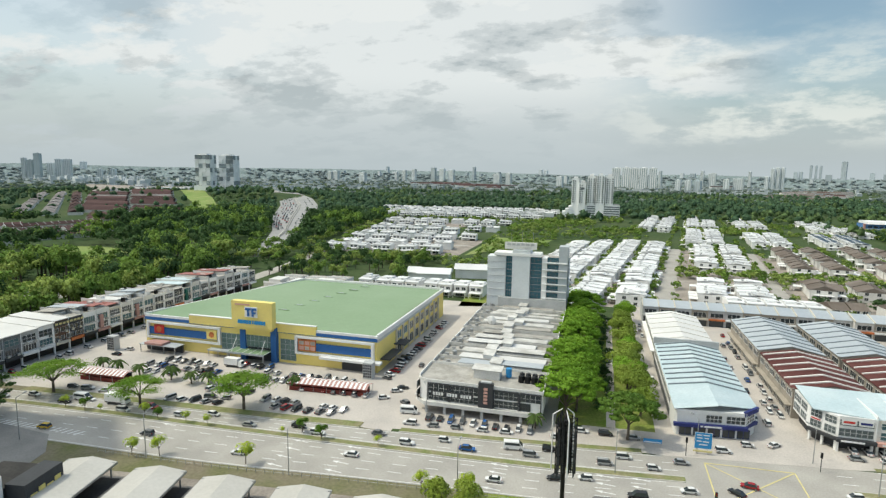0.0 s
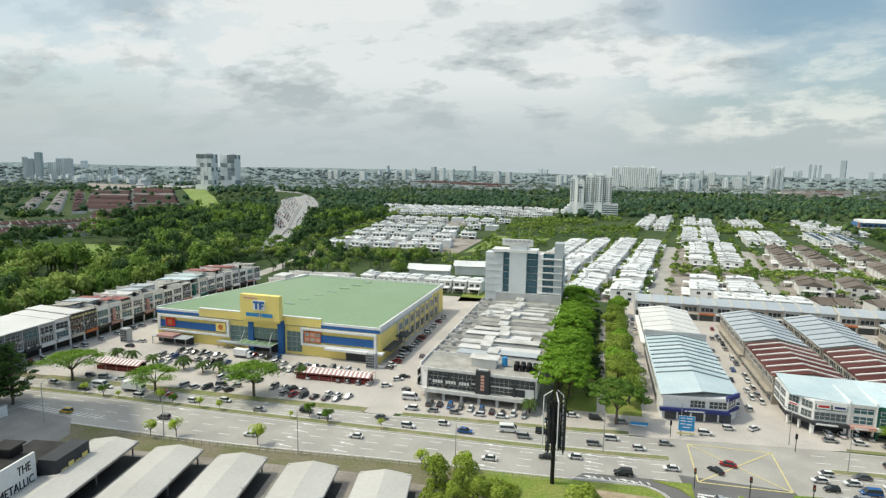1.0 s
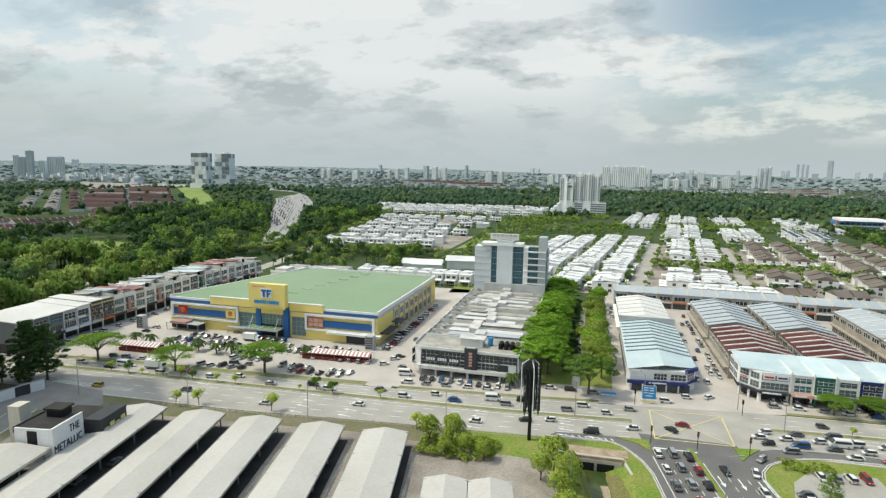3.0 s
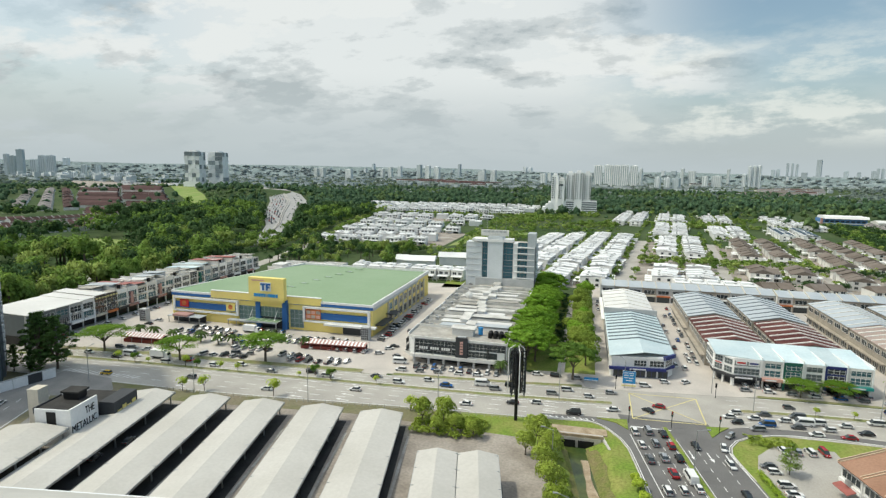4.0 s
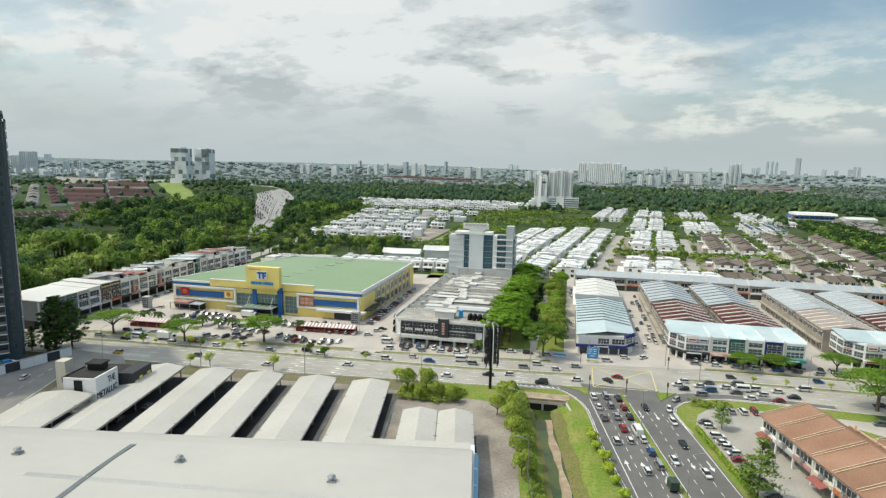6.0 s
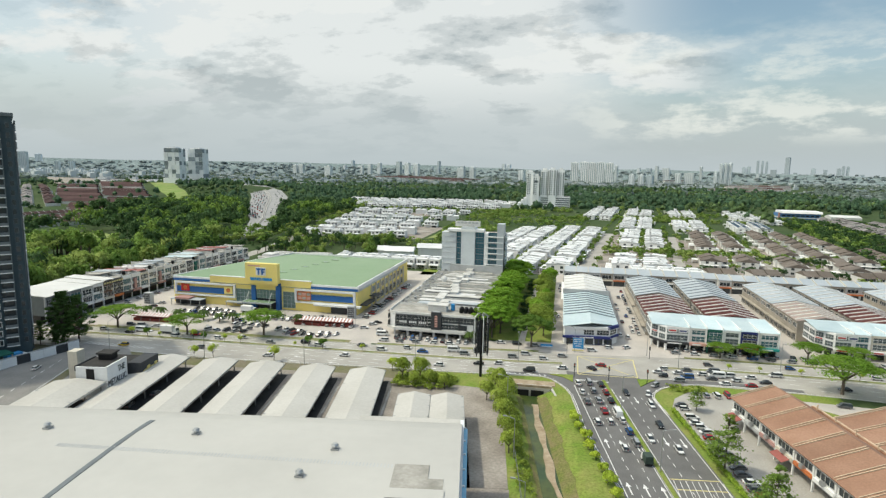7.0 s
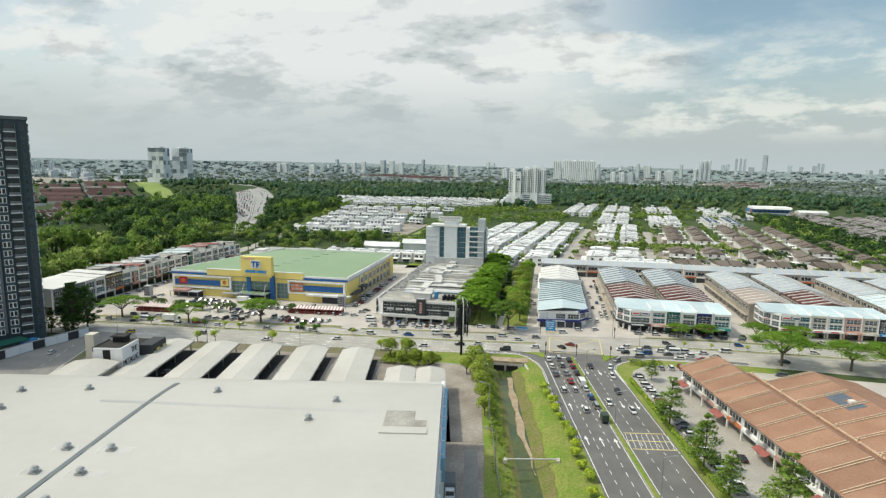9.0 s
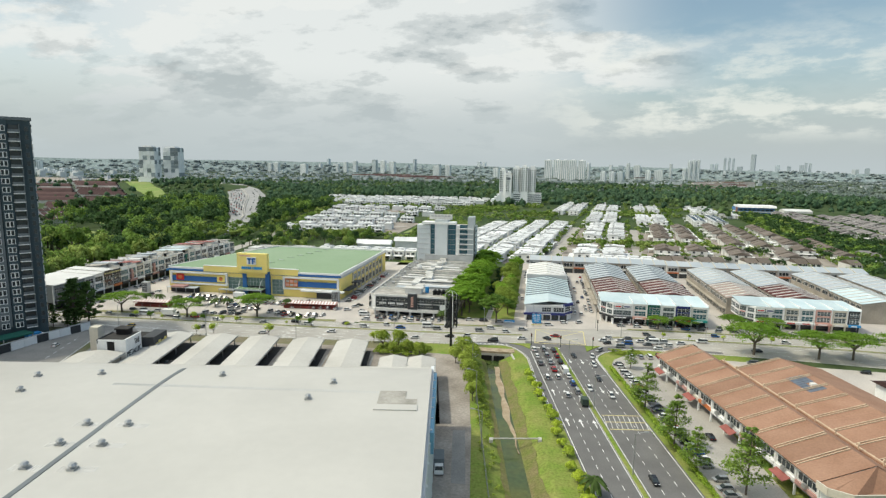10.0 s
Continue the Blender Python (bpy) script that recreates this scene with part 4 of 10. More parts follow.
    while y < 121:
        d = 6.4
        hh = h - .5 + rng.uniform(-.25, .35)
        g = Geo()
        wall = rng.choice((WHITE, PALE_WALL, PALE_WALL, GREY_WALL))
        g.box(x0, x1, y, y + d - .05, 0, hh, wall, SLAB)
        u = thing("shophouse", g, "narrow pale three-storey shophouse with cluttered roof", "shophouse", group)
        p = Geo()
        p.box(x0 - .1, x1 + .1, y - .12, y + .12, hh, hh + 1.1, DIRTY)
        p.box(x0 - .1, x0 + .15, y, y + d - .1, hh, hh + .9, wall); p.box(x1 - .15, x1 + .1, y, y + d - .1, hh, hh + .9, wall)
        part("parapet", p, u, "white party-wall parapet")
        xa = x0 + rng.uniform(5, 8)
        mid = (x0 + x1) / 2 + rng.uniform(-2, 2)
        roof_m = rng.choice((DIRTY, WHITE_ROOF, DIRTY, SLAB, GREY_ROOF))
        for a, b in ((xa, mid - 1.5), (mid + 1.5, x1 - rng.uniform(1.5, 6))):
            r = Geo()
            z = hh + rng.uniform(.5, 1.8)
            r.solid([(a, y + .4, z), (b, y + .4, z), (b, y + d - .5, z - .5), (a, y + d - .5, z - .5)], [(a, y + .4, z + .15), (b, y + .4, z + .15), (b, y + d - .5, z - .35), (a, y + d - .5, z - .35)], roof_m)
            r.box(a + .3, b - .3, y + .7, y + d - .8, hh, z - .4, wall)
            part("roof_sheet", r, u, "pale lean-to roof sheet")
        s = Geo(); s.box(mid - 1.4, mid + 1.4, y + .6, y + d - .7, hh, hh + 1.9, WHITE, DIRTY); s.box(mid - 1.7, mid + 1.7, y + .4, y + d - .5, hh + 1.9, hh + 2.1, DIRTY)
        part("stair_head", s, u, "boxy stair head")
        if k % 2:
            t = Geo(); t.tube((0, 0, 0), (0, 0, 1.5), .7, .7, STEEL, 9); t.tube((0, 0, 1.5), (0, 0, 1.8), .7, .1, STEEL, 9)
            part("water_tank", t, u, "", pose(x0 + 2.5 + rng.uniform(0, 2), y + 3, hh + .05))
        for j in range(3):
            a = Geo(); a.box(-.55, .55, -.4, .4, 0, .8, STEEL, inset=.05)
            part("air_unit", a, u, "", pose(rng.uniform(x0 + 1.5, x0 + 4.5), y + 1 + j * 1.8, hh + .05))
        for z in (3.4, 6.0):
            window(u, x0 - .02, y + d - .9, z, 4.6, 1.6, -90, 4, 1, DARK_WALL, GLASS)
        c = Geo(); c.box(x0 - 1.6, x0 + .1, y + .1, y + d - .2, 2.4, 2.8, GREY_WALL)
        part("awning", c, u)
        y += d
        k += 1
    # a rooftop dish
    d = Geo()
    for i in range(12):
        a, b = 2 * math.pi * i / 12, 2 * math.pi * (i + 1) / 12
        d.face([(0, 0, 0), (1.6 * math.cos(a), .5, 1.6 * math.sin(a)), (1.6 * math.cos(b), .5, 1.6 * math.sin(b))], WHITE)
    d.tube((0, 0, 0), (0, .4, -1.7), .08, .08, STEEL, 6)
    thing("satellite_dish", d, "white satellite dish on the shop roofs", "satellite dish", at=pose(-31, 91, h + 2.0))


# ---- hotel ----
def build_hotel():
    x0, x1, y0, y1, h = -39.6, -7.0, 126.0, 143.0, 30.6
    g = Geo()
    g.box(x0, x1, y0, y1, 0, h - 3, HOTEL_WALL, SLAB)
    ob = thing("hotel", g, "grey and white hotel block with blue glass strips", "hotel building")
    def blk(name, a, b, ya, za, zb, m, lab=""):
        p = Geo(); p.box(a, b, ya, y0 + 6, za, zb, m); return part(name, p, ob, lab)
    blk("front_wing", x0, x0 + 7.6, y0 - .8, 0, h - 2, HOTEL_WALL, "pale end wing")
    blk("front_wing", x0 + 10.4, x0 + 17.6, y0 - 1.6, 0, h + 1.0, HOTEL_WALL, "tall white central wing")
    blk("front_wing", x0 + 22.4, x0 + 24.4, y0 - .9, 0, h - 2, WHITE, "white fin")
    blk("front_wing", x1 - 3.6, x1, y0 - .9, 0, h + 3.0, GREY_ROOF, "grey stair tower")
    blk("cornice", x0 + 3, x0 + 22, y0 - 1.9, h - 1.5, h - .3, WHITE, "white cornice")
    blk("podium", x0 + 5, x1, y0 - 2.2, 0, 11.8, GREY_WALL, "low grey podium")
    p = Geo(); p.box(x0 + 7, x0 + 20, y0 - .5, y0 + .5, h + 1.2, h + 4.0, PALE_WALL)
    for k in range(6):
        p.box(x0 + 8.0 + k * 1.9, x0 + 9.5 + k * 1.9, y0 - .62, y0 - .5, h + 2.8, h + 3.7, GREY_WALL)
    board = part("roof_sign", p, ob, "pale rooftop sign board")
    part("letters", text_mesh("HOTEL", 2.0, WHITE, .1), board, "white raised letters", pose(x0 + 14.5, y0 - .7, h + 2.0))
    for a, w, ya in ((x0 + 7.7, 2.6, y0), (x0 + 17.7, 4.6, y0), (x0 + 24.6, 4.4, y0), (x1 - 8.2, 3.6, y0)):
        for f in range(6):
            window(ob, a, ya - .02, 11.8 + f * 2.9, w, 2.75, 0, 3, 2, GREY_TOWER, GLASS_BLUE, "glass_strip")
    for f in range(6):
        p = Geo(); p.box(x0 + 22.6, x1 - .2, y0 - 1.5, y0 - .1, 12.2 + f * 2.9, 12.6 + f * 2.9, WHITE)
        part("ledge", p, ob)
    for f in range(6):
        p = Geo(); p.box(x0 - .1, x0 + 7.7, y0 - 1.0, y0 - .8, 11.9 + f * 2.9, 12.05 + f * 2.9, GREY_WALL); part("ledge", p, ob)
    for f in range(6):
        window(ob, x1 + .02, y0 + 3, 12 + f * 2.9, 9, 1.6, 90, 6, 1, WHITE, GLASS_BLUE)
    m = Geo()
    for dx in (9, 13.5, 18):
        m.tube((x0 + dx, y0 + 4, h - 3), (x0 + dx, y0 + 4, h + 8), .12, .05, STEEL, 6)
    part("aerial", m, ob, "thin rooftop aerials")


build_store()
build_stalls()
build_shop_block()
build_hotel()


# ---- shop rows to the east ----
def build_blue_block():
    x0, x1 = 24.2, 43.2
    h = 6.4
    g = Geo()
    g.prism([(x0, 40), (x0 + .5, 39.2), (x1 - 3, 41), (x1, 45.5), (x1, 93.5), (x0, 93.5)], 0, h, WHITE)
    ob = thing("bank_building", g, "white two-storey bank building under a pale blue roof", "shop building")
    r = Geo()
    xm = (x0 + x1) / 2
    for a, b in ((38.6, 53), (53, 93.8)):
        za = h + .25
        r.solid([(x0 - .3, a if a > 40 else 39.6, za - .15), (xm, a if a > 40 else 39.6, za + 1.5), (xm, b, za + 1.5), (x0 - .3, b, za - .15)], [(x0 - .3, a if a > 40 else 38.8, za), (xm, a if a > 40 else 39.8, za + 1.65), (xm, b, za + 1.65), (x0 - .3, b, za)], BLUE_ROOF)
        r.solid([(xm, a if a > 40 else 39.8, za + 1.5), (x1 + .3, a if a > 40 else 44.5, za - .15), (x1 + .3, b, za - .15), (xm, b, za + 1.5)], [(xm, a if a > 40 else 39.8, za + 1.65), (x1 + .3, a if a > 40 else 44.5, za), (x1 + .3, b, za), (xm, b, za + 1.65)], BLUE_ROOF)
    part("roof", r, ob, "pale blue sheet roof")
    for k in range(10):
        y = 55 + k * 4.1
        p = Geo()
        for s in (-1, 1):
            xe = xm + s * (x1 - x0) / 2
            p.solid([(xe, y - .16, h + .2), (xm, y - .16, h + 1.85), (xm, y + .16, h + 1.85), (xe, y + .16, h + .2)], [(xe, y - .16, h + .65), (xm, y - .16, h + 2.3), (xm, y + .16, h + 2.3), (xe, y + .16, h + .65)], DARK_RIB)
        part("party_wall", p, ob, "dark raised party wall on the roof")
    p = Geo(); p.box(x0 - .5, x1 + .5, 93.4, 94.4, h, h + 2.4, GREY_WALL); part("end_wall", p, ob)
    # front: bands and windows
    a, b = Vector((x0 + .5, 39.2, 0)), Vector((x1 - 3, 41, 0))
    d = (b - a); L = d.length; turn = math.degrees(math.atan2(d.y, d.x))
    fr = pose(a.x, a.y, 0, 0, 0, turn)
    p = Geo(); p.box(-.8, L + .3, -.9, .1, 2.5, 3.3, NAVY); band = part("fascia", p, ob, "navy fascia over the ground floor", fr)
    for k in range(2):
        q = Geo(); q.box(5.2 + k * .9, 5.8 + k * 4.2, -.96, -.9, 2.72, 3.08, WHITE); part("sign_bar", q, band, "white unreadable sign lettering")
    p = Geo(); p.box(-.2, L, -.25, 0, 5.7, 6.6, WHITE); part("parapet", p, ob, "white roof-edge band", fr)
    for xx, w in ((6.6, 3.6), (11.2, 4.2)):
        ob2 = part("window", window_mesh(w, 1.8, 4, 2), ob, "", fr @ pose(xx, -.03, 3.7))
    for k in range(5):
        part("shop_window", window_mesh(2.8, 2.3, 2, 1, NAVY, GLASS), ob, "", fr @ pose(.6 + k * 3.3, -.03, .2))
    p = Geo(); p.prism([(x1 - 3.4, 40.6), (x1 + .6, 45.2), (x1 + .2, 45.6), (x1 - 3.6, 41.2)], 2.5, 3.3, NAVY); p.prism([(x1 - 3.4, 40.4), (x1 + .6, 45), (x1 + .2, 45.6), (x1 - 3.6, 41.2)], 5.8, 6.9, NAVY); part("corner_sign", p, ob, "navy corner sign bands")
    w = window_mesh(4, 1.8, 3, 2)
    part("window", w, ob, "", pose(x1 - 2.75, 41.25, 3.7, 0, 0, 56))
    for k in range(9):
        for xx, t in ((x0 - .02, -90), (x1 + .02, 90)):
            yy = 49 + k * 4.9
            window(ob, xx, yy + (4 if t < 0 else 0), 3.7, 4, 1.7, t, 3, 1, PALE_WALL, GLASS)
            window(ob, xx, yy + (4.4 if t < 0 else 0), .3, 4.4, 2.2, t, 3, 1, STEEL, GLASS, "shop_window")


def gable_hall(x0, x1, y0, y1, h, rise, roof, rib, wall, label, ribs=6, group="gabled shop halls", stripes=None, n_win=6):
    g = Geo()
    xm = (x0 + x1) / 2
    prof = [(x0, 0), (x1, 0), (x1, h), (xm, h + rise), (x0, h)]
    g.extrude(prof, y0, y1, wall, "y")
    ob = thing("shop_hall", g, label, "shop building", group)
    for s in (-1, 1):
        r = Geo()
        xe = xm + s * ((x1 - x0) / 2 + .3)
        r.solid([(xe, y0 - .2, h - .05), (xm, y0 - .2, h + rise), (xm, y1 + .2, h + rise), (xe, y1 + .2, h - .05)], [(xe, y0 - .2, h + .1), (xm, y0 - .2, h + rise + .15), (xm, y1 + .2, h + rise + .15), (xe, y1 + .2, h + .1)], roof)
        part("roof_slope", r, ob, "")
    for k in range(ribs):
        y = y0 + (y1 - y0) * (k + .5) / ribs
        p = Geo()
        wd = .22 if stripes is None else .3
        for s in (-1, 1):
            xe = xm + s * (x1 - x0) / 2
            p.solid([(xe, y - wd, h + .05), (xm, y - wd, h + rise + .1), (xm, y + wd, h + rise + .1), (xe, y + wd, h + .05)], [(xe, y - wd, h + .42), (xm, y - wd, h + rise + .47), (xm, y + wd, h + rise + .47), (xe, y + wd, h + .42)], rib)
        part("roof_rib", p, ob, "")
    for k in range(n_win):
        y = y0 + (y1 - y0) * (k + .12) / n_win
        w = (y1 - y0) / n_win * .74
        for z, hh, gl in ((h - 2.6, 1.7, GLASS), (.3, 2.6, GLASS)):
            window(ob, x0 - .02, y + w, z, w, hh, -90, 3, 1, PALE_WALL, gl)
            window(ob, x1 + .02, y, z, w, hh, 90, 3, 1, PALE_WALL, gl)
    for xa in (x0 - 1.4, x1):
        p = Geo(); p.box(xa, xa + 1.4, y0 + .5, y1 - .5, 3.1, 3.5, wall); part("awning", p, ob, "narrow concrete awning")
    for yy in (y0, y1):
        p = Geo(); p.box(x0 - .4, x1 + .4, yy - .15, yy + .15, h - .7, h + .2, wall); part("end_band", p, ob)
    return ob


def front_strip(x0, units, y0, depth, h, label, group):
    """Joined three-storey shop units that face the main road: (width, wall, upper glass, shop colour)."""
    x = x0
    for i, (w, wall, gl, shop) in enumerate(units):
        g = Geo()
        if i == 0:
            g.prism([(x + 4.5, y0), (x + w - .02, y0), (x + w - .02, y0 + depth), (x, y0 + depth), (x, y0 + 5)], 3.2, h, wall)
            # arcade wall coloured charcoal to stand for its shade
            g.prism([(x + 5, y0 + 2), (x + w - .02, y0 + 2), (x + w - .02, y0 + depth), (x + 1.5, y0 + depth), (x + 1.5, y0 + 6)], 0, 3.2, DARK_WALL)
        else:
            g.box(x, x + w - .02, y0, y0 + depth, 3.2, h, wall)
            # same charcoal for the shade in this unit's arcade
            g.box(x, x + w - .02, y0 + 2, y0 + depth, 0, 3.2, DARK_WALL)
        ob = thing("shop_unit", g, label, "shophouse", group)
        r = Geo()
        zz = h + .1
        r.solid([(x - .1, y0 - .2 if i else y0 + 2.5, zz), (x + w, y0 - .2, zz), (x + w, y0 + depth, zz + .9), (x - .1, y0 + depth, zz + .9)], [(x - .1, y0 - .2 if i else y0 + 2.5, zz + .2), (x + w, y0 - .2, zz + .2), (x + w, y0 + depth, zz + 1.1), (x - .1, y0 + depth, zz + 1.1)], BLUE_ROOF)
        part("roof", r, ob, "pale blue sheet roof")
        p = Geo(); p.box(x + w - .25, x + w + .05, y0 - .1, y0 + depth, h + .2, h + .95, WHITE); part("party_wall", p, ob)
        xa = x + (4.6 if i == 0 else .7)
        ww = w - (5.2 if i == 0 else 1.4)
        for z in (3.9, 6.4):
            if z + 1.6 < h:
                window(ob, xa, y0 - .03, z, ww, 1.85, 0, max(3, int(ww / 1.1)), 2, WHITE if wall is not WHITE else GREY_WALL, gl)
        q = Geo(); q.box(xa - .2, xa + ww + .2, y0 - .28, y0 + .05, h - .55, h + .25, wall); part("parapet", q, ob, "rendered parapet band")
        q = Geo(); q.box(x + w - .38, x + w - .06, y0 - .3, y0 + .1, 3.2, h + .2, WHITE); part("pilaster", q, ob)
        q = Geo(); q.box(xa + .2, xa + ww * .72, y0 - 1.16, y0 - 1.1, 2.88, 3.3, WHITE if shop is not WHITE else RED); part("sign_bar", q, ob, "plain sign lettering")
        if i == 0:
            for k, m in enumerate((RED, NAVY)):
                q = Geo(); q.box(xa + .3 + k * 3.4, xa + 3.2 + k * 3.4, y0 - .32, y0 - .16, 6.7, 8.0, WHITE); q.box(xa + .6 + k * 3.4, xa + 2.9 + k * 3.4, y0 - .36, y0 - .32, 7.1, 7.6, m); part("sign_board", q, ob, "white framed sign board")
        p = Geo(); p.box(x + (4 if i == 0 else 0), x + w - .1, y0 - 1.1, y0 + .1, 2.7, 3.5, shop); part("fascia", p, ob, "coloured shop fascia")
        for k in range(2):
            c = Geo(); c.box(-.25, .25, -.25, .25, 0, 2.8, wall); part("column", c, ob, "", pose(x + (4.6 if i == 0 else .4) + k * (w - (5.2 if i == 0 else .9)), y0 + .2, 0))
        if i == 0:
            side = pose(x, y0 + 5, 0, 0, 0, -48)
            for z in (3.9, 6.3):
                part("window", window_mesh(2.5, 1.7, 3, 2, GREY_WALL, gl), ob, "", side @ pose(.5, -.04, z)); part("window", window_mesh(2.5, 1.7, 3, 2, GREY_WALL, gl), ob, "", side @ pose(3.7, -.04, z))
                window(ob, x - .02, y0 + depth - .6, z, 4.2, 1.7, -90, 4, 2, GREY_WALL, gl); window(ob, x - .02, y0 + depth - 5.6, z, 3.6, 1.7, -90, 3, 2, GREY_WALL, gl)
            q = Geo(); q.box(.4, 3.1, -.2, -.05, 5.6, 6.2, WHITE); q.box(.7, 2.8, -.24, -.2, 5.75, 6.05, RED); part("sign_board", q, ob, "white sign board with red lettering bars", side)
            q = Geo(); q.box(.1, 6.6, -.7, .05, 2.7, 3.4, DARK_WALL); part("fascia", q, ob, "dark corner fascia", side)
            for k in range(3):
                q = Geo(); q.box(-.25, .25, -.25, .25, 0, 3.2, wall); part("column", q, ob, "", side @ pose(.4 + k * 2.9, .3, 0))
        else:
            q = Geo(); q.box(x + .4, x + w - .4, y0 + 1.9, y0 + 2, .2, 2.5, GLASS); part("shopfront", q, ob, "glazed shopfront")
        x += w


def build_east_rows():
    build_blue_block()
    gable_hall(24.4, 43, 94.8, 136.5, 6.6, 1.6, WHITE_ROOF, SHEET_RIB, WHITE, "white gabled hall behind the bank building", 6)
    cream = "cream gabled shop hall with ribbed sheet roof"
    for x in (54.8, 77.0, 108.7, 130.6, 160.5, 182.5):
        w = 18.2
        front = (55, 88) if x < 100 else (61, 90)
        gable_hall(x, x + w, 91, 130, 8.2, 2.0, GREY_ROOF, DARK_RIB if x < 100 else SHEET_RIB, HALL_WALL, cream, 7)
        m = TAN_ROOF if x == 108.7 else MAROON_ROOF if x in (54.8, 77.0, 130.6) else BLUE_ROOF
        gable_hall(x, x + w, front[0] + 3, front[1] + 1, 8.0, 1.8, m, SHEET_RIB, HALL_WALL, "cream gabled shop hall with maroon striped roof" if m is MAROON_ROOF else "cream gabled shop hall with faded tan roof" if m is TAN_ROOF else "cream gabled shop hall with pale blue roof", 6, stripes=True)
    front_strip(54.8, [(12, WHITE, SHOP_GLASS, DARK_WALL), (5.6, PALE_WALL, GLASS_TEAL, PINK), (5.2, DKGREEN, GLASS_TEAL, WHITE), (5.4, WHITE, SHOP_GLASS, DARK_WALL), (5.7, NAVY, DARK_WALL, ORANGE), (6.4, PALE_WALL, GLASS_TEAL, TEAL)], 41.2, 15.5, 8.4, "three-storey shop unit with a pale blue roof", "shop units by the junction")
    front_strip(109.6, [(10, WHITE, SHOP_GLASS, WHITE), (5, WHITE, GLASS_TEAL, CREAM_WALL), (5.5, CREAM_WALL, SHOP_GLASS, WHITE), (5.5, PALE_WALL, GLASS_TEAL, WHITE), (6, PINK, SHOP_GLASS, PINK), (5.5, CREAM_WALL, SHOP_GLASS, CREAM_WALL), (4.5, DARK_WALL, SHOP_GLASS, SKYBLUE)], 47, 14, 8.6, "shop unit in pastel render with a pale blue roof", "pastel shop units by the road")
    front_strip(180, [(10, GREY_WALL, SHOP_GLASS, DARK_WALL), (8, WHITE, GLASS_TEAL, CREAM_WALL), (8, CREAM_WALL, SHOP_GLASS, WHITE), (8, WHITE, SHOP_GLASS, GREY_WALL)], 62, 14, 8.0, "shop unit in pale render with a pale blue roof", "shop units further along")
    # long strip at the back of the rows
    rng = random.Random(8)
    x = 24.0
    i = 0
    while x < 206:
        w = 6.5
        g = Geo()
        wall = rng.choice((HALL_WALL, GREY_WALL, PALE_WALL, HALL_WALL))
        yb = 149 if x < 100 else 147
        g.box(x, x + w - .03, yb, yb + 13, 0, 6.8, wall)
        ob = thing("terrace_shop", g, "two-storey terrace shop with pale grey roof", "shophouse", "long terrace of shops")
        r = Geo()
        r.solid([(x - .1, yb - .5, 6.8), (x + w, yb - .5, 6.8), (x + w, yb + 7, 8.6), (x - .1, yb + 7, 8.6)], [(x - .1, yb - .5, 7), (x + w, yb - .5, 7), (x + w, yb + 7, 8.8), (x - .1, yb + 7, 8.8)], GREY_ROOF)
        r.solid([(x - .1, yb + 7, 8.6), (x + w, yb + 7, 8.6), (x + w, yb + 13.5, 6.9), (x - .1, yb + 13.5, 6.9)], [(x - .1, yb + 7, 8.8), (x + w, yb + 7, 8.8), (x + w, yb + 13.5, 7.1), (x - .1, yb + 13.5, 7.1)], GREY_ROOF)
        part("roof", r, ob, "")
        p = Geo(); p.solid([(x - .18, yb - .5, 6.8), (x + .18, yb - .5, 6.8), (x + .18, yb + 7, 8.6), (x - .18, yb + 7, 8.6)], [(x - .18, yb - .5, 7.4), (x + .18, yb - .5, 7.4), (x + .18, yb + 7, 9.2), (x - .18, yb + 7, 9.2)], CREAM_WALL); part("party_wall", p, ob)
        window(ob, x + .8, yb - .02, 4, w - 1.6, 1.8, 0, 3, 1, WHITE, GLASS)
        p = Geo(); p.box(x + .1, x + w - .1, yb - 1, yb + .1, 2.8, 3.4, rng.choice((CREAM_WALL, CREAM_WALL, GREY_WALL, WHITE, ORANGE))); part("fascia", p, ob)
        p = Geo(); p.box(x + .5, x + w - .5, yb - .04, yb + .02, .1, 2.6, GLASS); part("shopfront", p, ob)
        x += w
        i += 1


